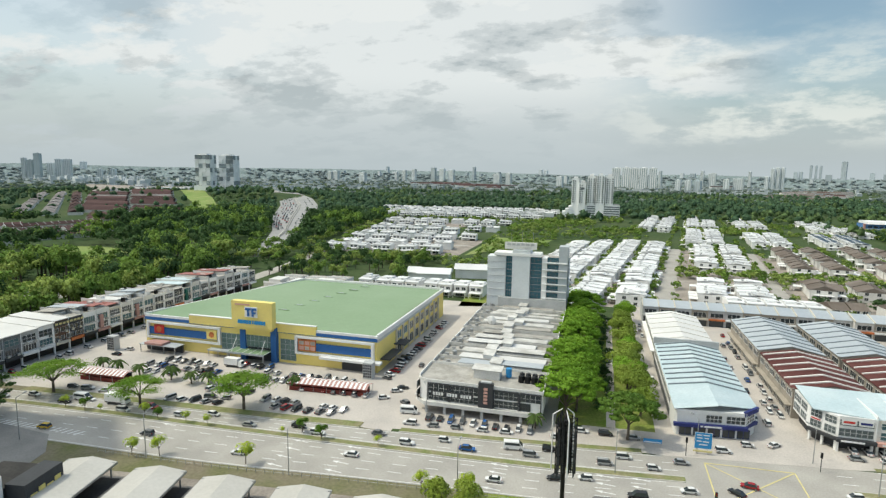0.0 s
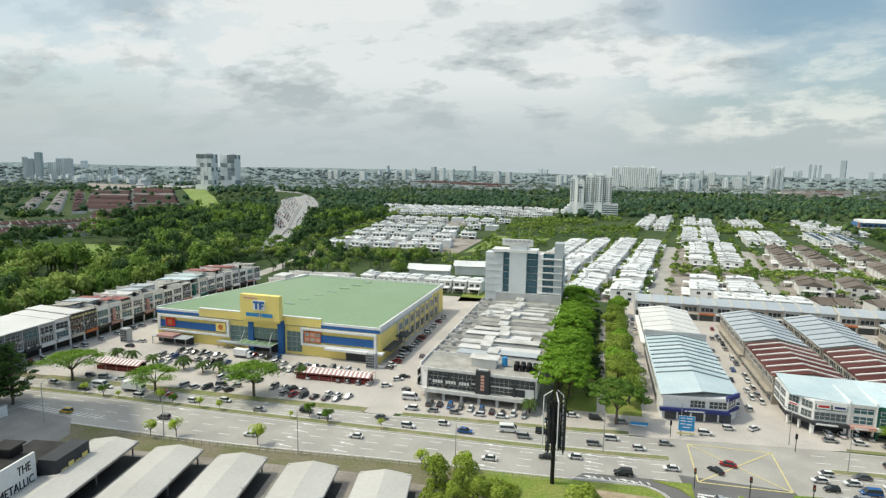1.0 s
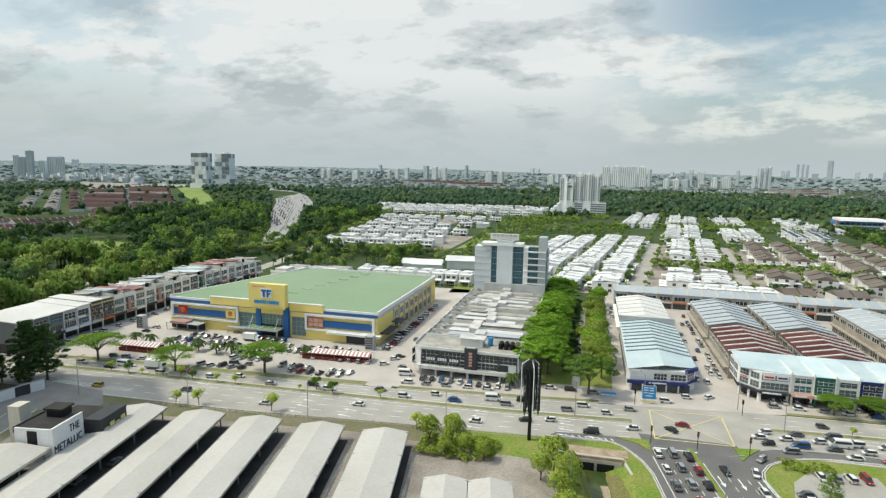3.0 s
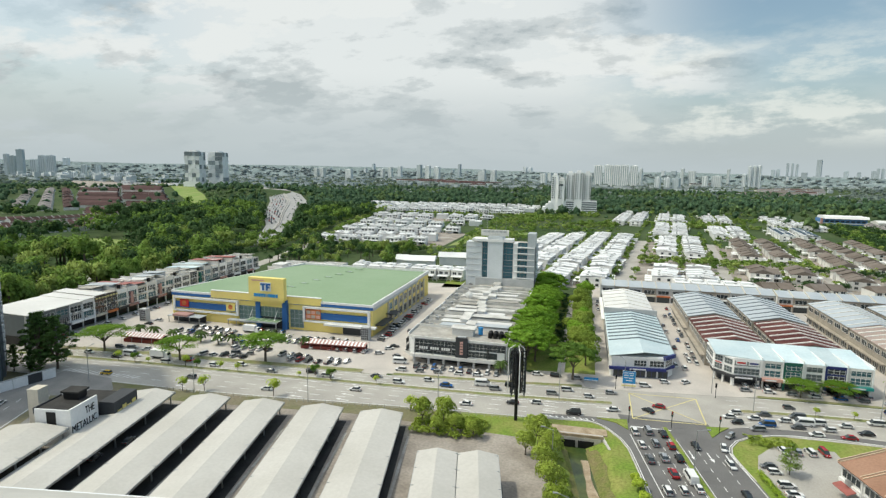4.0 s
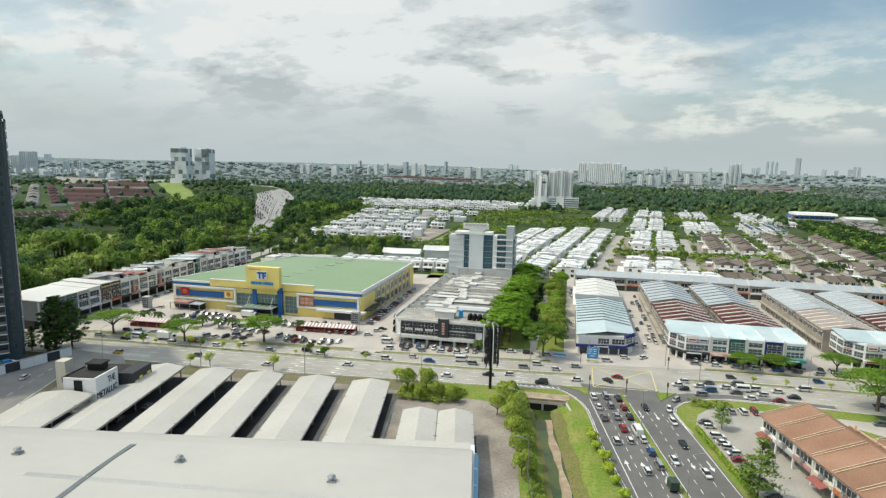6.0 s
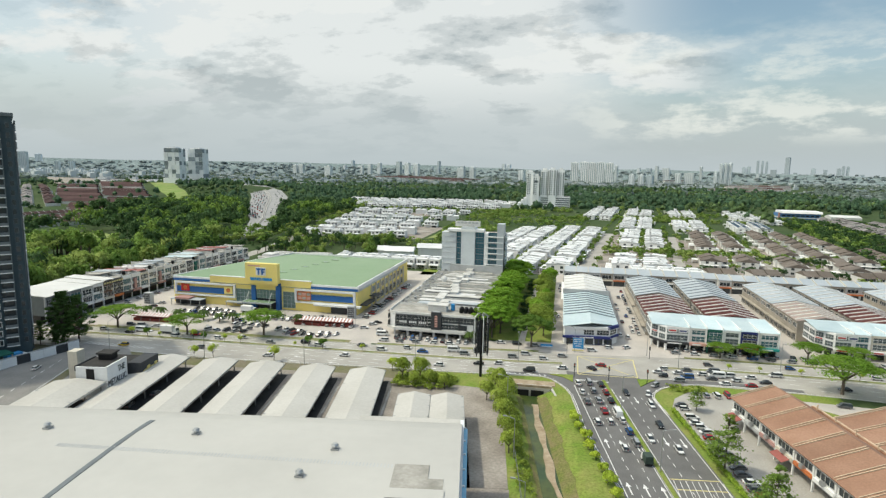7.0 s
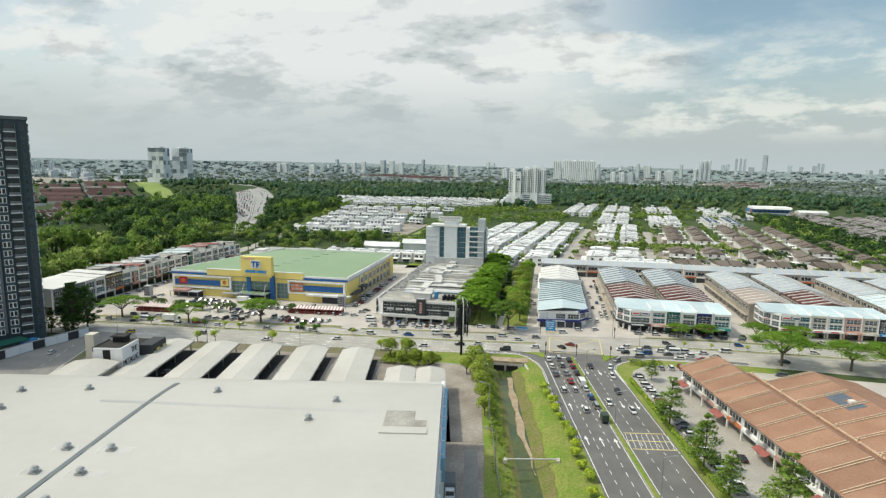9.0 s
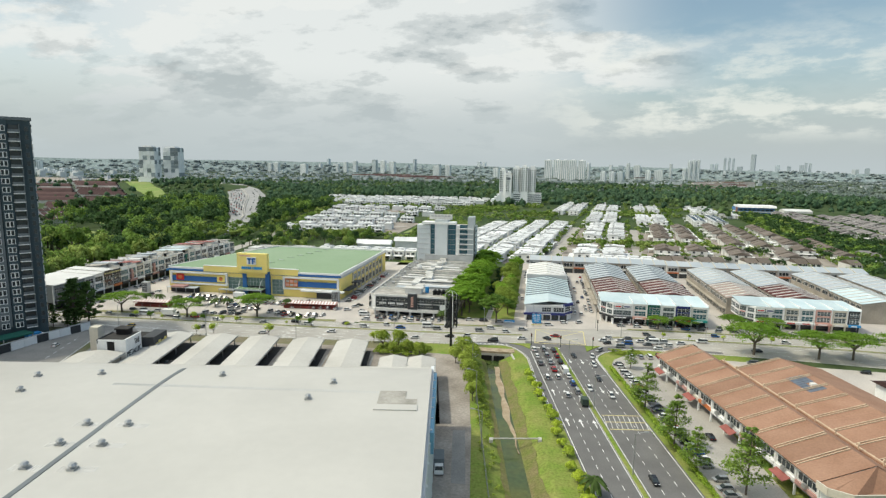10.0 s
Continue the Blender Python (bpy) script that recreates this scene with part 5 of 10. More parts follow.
# ---- shop row to the west ----
WEST = [  # wall, window frame, fascia, roof
    (GREY_TOWER, GREY_WALL, DARK_WALL, WHITE_ROOF), (GREY_TOWER, PALE_WALL, DARK_WALL, WHITE_ROOF), (GREY_TOWER, GREY_WALL, DARK_WALL, WHITE_ROOF), (GREY_WALL, WHITE, WHITE, WHITE_ROOF),
    (WHITE, GREY_WALL, WHITE, WHITE_ROOF), (BROWN_GUTTER, WHITE, CREAM_WALL, WHITE_ROOF), (DARK_WALL, WHITE, ORANGE, SLAB), (WHITE, GREY_WALL, DARK_WALL, GREY_ROOF),
    (WHITE, WHITE, FADED, RED_SHEET), (CREAM_WALL, WHITE, WHITE, RED_SHEET), (PALE_WALL, WHITE, DARK_WALL, WHITE_ROOF), (GREY_WALL, WHITE, FADED, GREY_ROOF),
    (PALE_WALL, WHITE, DARK_WALL, GREY_ROOF), (WHITE, PALE_WALL, SKYBLUE, SLAB), (PALE_WALL, WHITE, DARK_WALL, SLAB), (DARK_WALL, PALE_WALL, ORANGE, SLAB), (CREAM_WALL, WHITE, WHITE, BLUE_ROOF),
    (PALE_WALL, WHITE, DKGREEN, BLUE_ROOF), (WHITE, GREY_WALL, DARK_WALL, SLAB), (WHITE, WHITE, FADED, RED_SHEET), (GREY_WALL, WHITE, DARK_WALL, SLAB), (PALE_WALL, WHITE, WHITE, RED_SHEET), (WHITE, PALE_WALL, DARK_WALL, SLAB), (PALE_WALL, WHITE, FADED, GREY_ROOF), (CREAM_WALL, WHITE, WHITE, SLAB)]


def build_west_shops():
    rng = random.Random(3)
    pts = [(-168, 8), (-171, 60), (-173, 110), (-170, 172)]
    y = 10.0
    for i, (wall, bar, sign, roof) in enumerate(WEST):
        d = 5.8
        x1 = float(np.interp(y, [p[1] for p in pts], [p[0] for p in pts]))
        h = (10.4, 10.4, 10.4, 10.4, 10.6, 11.0, 11.0)[i] if i < 7 else rng.choice((9.8, 10.3, 10.8, 11.2))
        g = Geo()
        g.box(x1 - 19, x1, y, y + d - .03, 3.3, h, wall, SLAB)
        # ground floor behind the arcade painted near black as shade
        g.box(x1 - 19, x1 - 2.4, y, y + d - .03, 0, 3.3, BLACK_AND_SHADE)
        ob = thing("shophouse", g, "narrow three-storey shophouse, its arcade coloured dark for shade", "shophouse", "western shophouse terrace")
        if i in (5, 6):
            for z in (4.2, 7.0):
                for q in range(3):
                    window(ob, x1 + .02, y + .6 + q * 2, z, 1.3, 1.6, 90, 1, 1, WHITE, GLASS)
            p = Geo(); p.box(x1, x1 + .3, y + .2, y + d - .2, 9.2, 10.7, DARK_WALL); band = part("name_band", p, ob, "dark band with yellow unreadable lettering")
            for q in range(4):
                p = Geo(); p.box(x1 + .3, x1 + .36, y + .7 + q * 1.4, y + 1.7 + q * 1.4, 9.6, 10.3, LINE_YELLOW); part("sign_bar", p, band)
        else:
            for z in (4.2, 7.3):
                p = Geo(); p.box(x1 - .4, x1 - .25, y + .5, y + d - .5, z, z + 2.2, GLASS)
                window(ob, x1 + .02, y + .7, z, d - 1.4, 2.1, 90, rng.choice((3, 4, 5)), rng.choice((1, 2)), bar, GLASS if rng.random() < .7 else GLASS_TEAL)
                if i % 2:
                    p = Geo(); p.box(x1, x1 + .5, y + .4, y + d - .4, z - .35, z - .1, bar); part("ledge", p, ob)
        p = Geo(); p.box(x1 - .3, x1 + .25, y - .1, y + .3, 0, h + .5, GREY_WALL if wall in (WHITE, GREY_TOWER) else WHITE); part("pilaster", p, ob)
        p = Geo(); p.box(x1 - .1, x1 + .9, y + .3, y + d - .4, 3.0, 3.9, sign); part("fascia", p, ob, "shop sign fascia")
        if i in (8, 11, 16):
            p = Geo(); p.box(x1 + .1, x1 + .9, y + 1.2, y + 2.6, 4.2, 9.0, FADED if i != 16 else DKGREEN); part("blade_sign", p, ob, "tall projecting sign")
        r = Geo()
        if roof is WHITE_ROOF and i < 6:
            z = h + .7
            r.solid([(x1 - 19.5, y, z), (x1 + .9, y, z - .4), (x1 + .9, y + d, z - .4), (x1 - 19.5, y + d, z)], [(x1 - 19.5, y, z + .25), (x1 + .9, y, z - .15), (x1 + .9, y + d, z - .15), (x1 - 19.5, y + d, z + .25)], roof)
            r.box(x1 - 18.5, x1 - .4, y + .1, y + d - .1, h, z - .35, wall)
        else:
            z = h + rng.uniform(.7, 1.7)
            a, b = (x1 - 18, x1 - 1) if roof in (RED_SHEET, BLUE_ROOF) else (x1 - rng.uniform(12, 18), x1 - rng.uniform(2, 8))
            r.solid([(a, y, z - .7), (b, y, z), (b, y + d - .1, z), (a, y + d - .1, z - .7)], [(a, y, z - .5), (b, y, z + .2), (b, y + d - .1, z + .2), (a, y + d - .1, z - .5)], roof)
            r.box(a + .5, b - rng.uniform(.5, 3), y + .3, y + d - .4, h, z - .7, WHITE)
            p = Geo(); p.box(x1 - 19, x1 + .05, y - .1, y + .1, h, h + .9, PALE_WALL); part("parapet", p, ob)
        part("roof_sheet", r, ob, "")
        if i > 6:
            for q in range(3):
                cx, cy = x1 - rng.uniform(1, 16), y + rng.uniform(.8, d - 1.2)
                c = Geo(); bw, bh = rng.uniform(.5, 1.8), rng.uniform(.6, 1.9)
                c.box(-bw, bw, -.6, .6, 0, bh, rng.choice((WHITE, STEEL, DIRTY, PALE_WALL, ORANGE if i == 14 else DIRTY)), rng.choice((DIRTY, SLAB)))
                part("roof_shed", c, ob, "", pose(cx, cy, h))
        if i % 3 == 1 and i > 5:
            t = Geo(); t.tube((0, 0, 0), (0, 0, 1.6), .7, .7, DARK_METAL, 9); part("water_tank", t, ob, "", pose(x1 - 1.5, y + 3, h + .05))
        for q in range(2):
            p = Geo(); p.box(-.5, .5, -.3, .3, 0, .75, STEEL, inset=.03); part("air_unit", p, ob, "", pose(x1 + .35, y + 1.5 + q * 3, rng.choice((3.95, 6.6)), 0, 0, 90))
        y += d
    # flat pale roofs behind the store
    for k, (x, y, w, d, h) in enumerate(((-152, 134, 10, 26, 8), (-141, 134, 11, 28, 7.6), (-129, 136, 12, 26, 8.2), (-116, 136, 12, 20, 7.4))):
        g = Geo(); g.box(x, x + w - .2, y, y + d, 0, h, PALE_WALL, SLAB)
        ob = thing("low_shop", g, "low pale flat-roofed shop behind the store", "shop building", "low shops behind the store")
        for q in range(4):
            p = Geo(); p.box(x - .05, x + w - .15, y + q * d / 4 - .12, y + q * d / 4 + .12, h, h + .8, WHITE); part("parapet", p, ob)
        r = Geo(); r.box(x + 1.5, x + w - 2, y + 2, y + d * .4, h, h + 1.6, WHITE_ROOF); part("roof_room", r, ob)


build_east_rows()
build_west_shops()


# ---- south of the road: canopies, warehouse, gatehouse, tower, brown shops ----
def canopy(x0, x1, y0, y1, h=3.3, label="long white sheet canopy over an open parking aisle"):
    """A gabled open shed in the askew frame, from y0 (north) to y1 (south)."""
    g = Geo()
    xm, rise = (x0 + x1) / 2, .85
    for s in (-1, 1):
        xe = xm + s * (x1 - x0) / 2
        n = 10
        for k in range(n):
            a, b = y0 + (y1 - y0) * k / n, y0 + (y1 - y0) * (k + 1) / n
            g.solid([(xe, a, h), (xm, a, h + rise), (xm, b, h + rise), (xe, b, h)], [(xe, a, h + .12), (xm, a, h + rise + .12), (xm, b, h + rise + .12), (xe, b, h + .12)], CANOPY_SHEET)
    ob = thing("parking_canopy", g, label, "canopy", "parking canopies", south(0, 0) @ pose(xm, y0, 0, 0, 0, 1.9) @ pose(-xm, -y0, 0))
    p = Geo()
    for s in (-1, 1):
        xe = xm + s * (x1 - x0) / 2
        p.box(xe - .12, xe + .12, y1, y0, h - .35, h + .05, STEEL)
    p.solid([(x0, y0 - .1, h - .5), (x1, y0 - .1, h - .5), (x1, y0 + .1, h - .5), (x0, y0 + .1, h - .5)], [(x0, y0 - .1, h + .1), (x1, y0 - .1, h + .1), (x1, y0 + .1, h + .1), (x0, y0 + .1, h + .1)], STEEL)
    part("eave_beam", p, ob, "galvanised eave beam")
    # floor sheet coloured near black to deepen the shade under the roof
    b = Geo(); b.box(x0 + .3, x1 + .9, y1, y0 - .5, .03, .09, BLACK_AND_SHADE)
    part("bay_floor", b, ob, "near-black floor sheet standing for the shade under the canopy")
    n = 6
    for k in range(n):
        y = y0 - .6 + (y1 - y0 + 1.2) * k / (n - 1)
        for xx in (x0 + 1, x1 - 1):
            c = Geo(); c.box(-.13, .13, -.13, .13, 0, h + .05, STEEL)
            part("post", c, ob, "", pose(xx, y, .05))
        t = Geo(); t.box(x0, x1, y - .08, y + .08, h - .1, h + .25, STEEL); part("tie_beam", t, ob)
    return ob


def build_canopies():
    for x, y in ((-93.9, -1.6), (-78.2, -3.0), (-63.4, -4.3), (-47.9, -5.6), (-32.8, -6.7)):
        canopy(x - 5.2, x + 5.1, y, -60)
    canopy(-111.6, -98.2, -26.9, -60, 5.0)
    canopy(-21.0, -12.95, -29, -60, 5.7, "short white sheet canopy beside the yard")
    canopy(-12.8, -4.8, -29, -60, 5.7, "short white sheet canopy beside the yard")
    # dark aisles of drains and kerbs between the canopies
    for x in (-86.2, -70.9, -55.7, -40.4, -25.4):
        g = Geo(); g.box(x - .3, x + .3, -62, -12, .05, .12, SLAB)
        ob = thing("drain_cover", g, "dark steel drain cover strip in the yard", "drain", "drain strips", south(0, 0))


GUT = -57.2      # the roof's box gutter


def build_warehouse():
    x0, x1, y0, y1 = -122.0, -4.6, -66.0, -150.0
    g = Geo()
    g.box(x0, x1, y1, y0, 0, 15.4, WARE_EDGE)
    ob = thing("warehouse", g, "large white warehouse with a pale sheet roof", "warehouse", at=south(0, 0))
    prof = [(0, 16.0), (-.8, 16.7), (-3, 17.5), (-6, 18.2), (-9, 18.6), (-13, 18.95), (-19, 19.2), (-28, 19.35), (-45, 19.4), (-84, 19.5)]
    r = Geo()
    n = 24
    xs = [x0 + (x1 - x0) * i / n for i in range(n + 1)]
    for (ya, za), (yb, zb) in zip(prof[:-1], prof[1:]):
        for a, b in zip(xs[:-1], xs[1:]):
            r.face([(a, y0 + yb, zb), (b, y0 + yb, zb), (b, y0 + ya, za), (a, y0 + ya, za)], WARE_SHEET)
    part("roof", r, ob, "off-white metal sheet roof")
    f = Geo()
    f.box(x0, x1, y0 - .2, y0 + .5, 13.6, 16.0, WARE_EDGE)
    f.box(x1 - .3, x1 + .35, y1, y0, 14.0, 17.0, WARE_EDGE)
    part("fascia", f, ob, "white fascia along the roof edge")
    z_at = lambda y: float(np.interp(y - y0, [p[0] for p in prof[::-1]], [p[1] for p in prof[::-1]]))
    s = Geo()
    ys = [-74, -75, -77, -83, -92, -111, -149]
    s.extrude([(y, z_at(y) + .1) for y in ys] + [(y, z_at(y) - .15) for y in ys[::-1]], GUT - .42, GUT + .42, GREY_TOWER)
    part("box_gutter", s, ob, "dark grey box gutter across the roof")
    v0 = Geo()
    v0.box(-.55, .55, -.55, .55, 0, .35, STEEL)
    v0.tube((0, 0, .35), (0, 0, .75), .38, .38, STEEL, 10); v0.tube((0, 0, .75), (0, 0, 1.05), .6, .35, STEEL, 10)
    me = v0.mesh("roof_vent")
    for X, Y in ((-83.4, -80.9), (-71.7, -79.1), (-47.1, -78.9), (-23.8, -82.1), (-26.8, -90.2), (-80.8, -88.9), (-59.9, -101.9), (-53.2, -101.9), (-59.8, -108.5), (-53.4, -108.5), (-60.1, -115.2), (-53.3, -115.3)):
        part("roof_vent", me, ob, "turbine roof vent", pose(X, Y, z_at(Y) - .05))
        if Y < -98:
            q = Geo()
            for k in range(6):
                q.box(1.0 + k * .42, 1.12 + k * .42, -.8, .8, 0, .05, PALE_WALL)
            for k in range(3):
                q.box(-1.1 - k * .42, -1.0 - k * .42, -.8, .8, 0, .05, PALE_WALL)
            part("grating", q, ob, "rusty grating strip beside a vent", pose(X, Y, z_at(Y)))
    q = Geo()
    for k in range(110):
        x = -66 + k * .52
        q.box(x, x + .2, -85.0 - k * .02, -84.0 - k * .02, z_at(-85.6) - .05, z_at(-85.6) + .04, GREY_WALL)
    part("step_tread", q, ob, "faint dotted line of roof treads")
    # sunken corner with a grey flat slab
    c = Geo()
    c.box(-14, -9, -92.4, -86, z_at(-88) - .5, z_at(-88) + .12, SLAB); c.box(-9, -6.8, -92.4, -89.5, z_at(-88) - .5, z_at(-88) + .1, SLAB); c.box(-14.3, -6.6, -94.6, -92.4, z_at(-93) - .5, z_at(-93) + .22, WARE_SHEET)
    part("roof_slab", c, ob, "stained grey slab in the roof corner")
    b = Geo(); b.box(x1 + .35, x1 + 1.0, -95, -66.5, 11.5, 15.6, CLADDING_BLUE)
    for k in range(7):
        b.box(x1 + .3, x1 + .75, -66.7 - k * 4.6, -66.4 - k * 4.6, 0, 15.8, WARE_EDGE)
    part("blue_cladding", b, ob, "pale blue cladding panel on the side")
    for k in range(8):
        p = Geo(); p.box(x1 + .3, x1 + .6, -100 - k * 6.2, -99.4 - k * 6.2, 0, 16, WARE_EDGE); part("side_pier", p, ob)
    # neighbour roof seen beyond the far corner
    p = Geo(); p.box(-24, -4.9, -65.2, -61.5, 9, 15.0, CANOPY_SHEET); part("lean_to", p, ob, "white lean-to at the corner")


def build_gatehouse():
    g = Geo()
    g.box(-106.4, -98.2, -26, -18.2, 0, 8.6, DARK_WALL, BLACK_AND_SHADE)
    ob = thing("gatehouse", g, "dark low building with a white lettered wall", "building", at=south(0, 0))
    p = Geo(); p.box(-98.2, -97.8, -26.4, -18.0, 2.2, 9.0, WHITE)
    board = part("sign_wall", p, ob, "white wall with black lettering")
    for txt, y, z, s in (("THE", -20.6, 6.9, 2.4), ("METALLIC", -22.5, 4.2, 2.4)):
        me = text_mesh(txt, s, DARK_METAL, .05)
        part("letters", me, board, "tall black letters", pose(-97.75, y, z, 0, 0, 90) @ Matrix.Diagonal((.72 if len(txt) > 3 else .66, 1, 1, 1)))
    p = Geo(); p.box(-106.4, -98.2, -26.3, -26.0, 0, 8.75, WHITE); part("front_wall", p, ob, "white painted brick front wall")
    p = Geo(); p.box(-103.6, -101.4, -26.36, -26.3, 3.2, 8.2, DARK_METAL); part("door", p, ob, "tall dark opening in the white wall")
    p = Geo(); p.box(-106.7, -106.4, -26.3, -18.2, 7.6, 8.9, DARK_WALL); part("parapet", p, ob, "dark parapet")
    p = Geo(); p.box(-104.2, -100.6, -20.4, -17.6, 8.6, 10.2, DARK_METAL); p.box(-104.6, -100.2, -20.8, -17.2, 10.2, 10.6, BLACK_AND_SHADE); part("roof_room", p, ob, "black rooftop plant room")
    p = Geo(); p.box(-98.4, -94.5, -17, -8.5, 0, 6.8, DARK_WALL); p.box(-107, -98.6, -17.3, -8.5, 0, 6.0, DARK_WALL, BLACK_AND_SHADE); part("annex", p, ob, "black painted annex")
    for k in range(4):
        q = Geo(); q.box(-94.5, -94.4, -16 + k * 1.8, -14.6 + k * 1.8, 3 + (k % 2) * .5, 4.4 + (k % 2) * .6, YELLOW); part("paint_mark", q, ob, "yellow painted mark")
    p = Geo(); p.box(-111.2, -108.6, -22.5, -19.5, 0, 11.4, CREAM_WALL); p.box(-108.6, -106.5, -23.5, -20, 0, 7.4, WHITE); part("pylon", p, ob, "cream plastered pylon")


def build_tower():
    """The tower stands at an angle, its window front turned to the south-east."""
    g = Geo(); g.box(-46, 0, 0, 22, 0, 75, SLATE_TOWER)
    t = thing("apartment_tower", g, "tall slate-grey apartment tower with white-framed windows", "apartment tower", at=pose(-142.3, -18.6, 0, 0, 0, 50))
    p = Geo(); p.box(-3, .6, 8, 20, 0, 73.4, GREY_TOWER); part("rear_wing", p, t, "mid-grey rear wing")
    p = Geo(); p.box(-46.4, .4, -.4, 22.4, 75, 76, GREY_TOWER); p.box(.41, .9, 7.7, 20.3, 73.4, 74.2, GREY_TOWER); part("roof_cap", p, t, "grey roof edge slab")
    p = Geo(); p.box(-13.6, -10.0, -.9, 0, 5, 75, GREY_TOWER); part("bay", p, t, "projecting grey window bay")
    p = Geo(); p.box(-9.7, -6.5, -.7, 0, 5, 75, SLATE_TOWER); part("bay", p, t, "projecting grey window bay")
    w1 = window_mesh(2.2, 1.9, 2, 1, WHITE, GLASS, .25, .3)
    w2 = window_mesh(1.0, 1.6, 1, 1, GREY_TOWER, GLASS, .1, .1)
    w3 = window_mesh(1.5, 2.0, 1, 1, WHITE, GLASS, .3, .3)
    slab = Geo(); slab.box(0, 3.2, -1.3, .1, -.3, 0, WHITE); slab.box(0, 3.2, -1.3, -1.2, 0, .85, GREY_TOWER)
    slab.box(3.05, 3.25, -1.3, .1, 0, 2.5, GREY_TOWER); slab.box(.2, 2.9, -.1, .05, 0, 2.4, GLASS)
    sm = slab.mesh("balcony")
    for f in range(24):
        z = 4.6 + f * 2.9
        part("window", w1, t, "", pose(-9.2, -.72, z))
        part("window", w2, t, "", pose(-1.8, -.02, z + .2))
        part("balcony", sm, t, "", pose(-6.3, -.02, z - .2))
        part("window", w1, t, "", pose(-13.0, -.92, z))
        part("window", w1, t, "", pose(-20, -.02, z)); part("window", w1, t, "", pose(-28, -.02, z))
        part("window", w3, t, "", pose(.62, 9, z, 0, 0, 90)); part("window", w3, t, "", pose(.62, 14, z, 0, 0, 90))
    # boundary wall of white panels and dark hoarding
    pts = [(-147, -62), (-140.5, -40), (-138.8, -27), (-136, -16), (-134.2, -9)]
    k = 0
    for (ax, ay), (bx, by) in zip(pts[:-1], pts[1:]):
        n = max(1, round(math.hypot(bx - ax, by - ay) / 4.4))
        turn = math.degrees(math.atan2(by - ay, bx - ax))
        L = math.hypot(bx - ax, by - ay) / n
        for i in range(n):
            q = i / n
            w = Geo(); w.box(0, L * .97, -.12, .12, 0, 2.8, DARK_WALL if k % 3 == 2 else WHITE); w.box(0, L, -.18, .18, 2.8, 3.05, GREY_WALL)
            thing("wall_panel", w, "dark hoarding panel of the boundary wall" if k % 3 == 2 else "white rendered boundary wall panel", "wall panel", "boundary wall panels", pose(ax + (bx - ax) * q, ay + (by - ay) * q, 0, 0, 0, turn))
            k += 1
    w = Geo(); w.box(-9, 9, -3, 3, 0, .3, KERB); w.box(-9, 9, -3, 3, 3.2, 3.5, DKGREEN)
    for x in (-8.6, 0, 8.6):
        w.box(x - .15, x + .15, -2.8, -2.5, .3, 3.2, STEEL)
    thing("walkway_shelter", w, "dark green roofed walkway below the tower", "shelter", at=pose(-146, -34, 0, 0, 0, 72))


def shops_frame(x, y, z=0, turn=0):
    """The brown-roofed rows stand turned a little further than the road."""
    return south(64.6, -58, 0, 3) @ pose(x - 64.6, y + 58, z, 0, 0, turn)


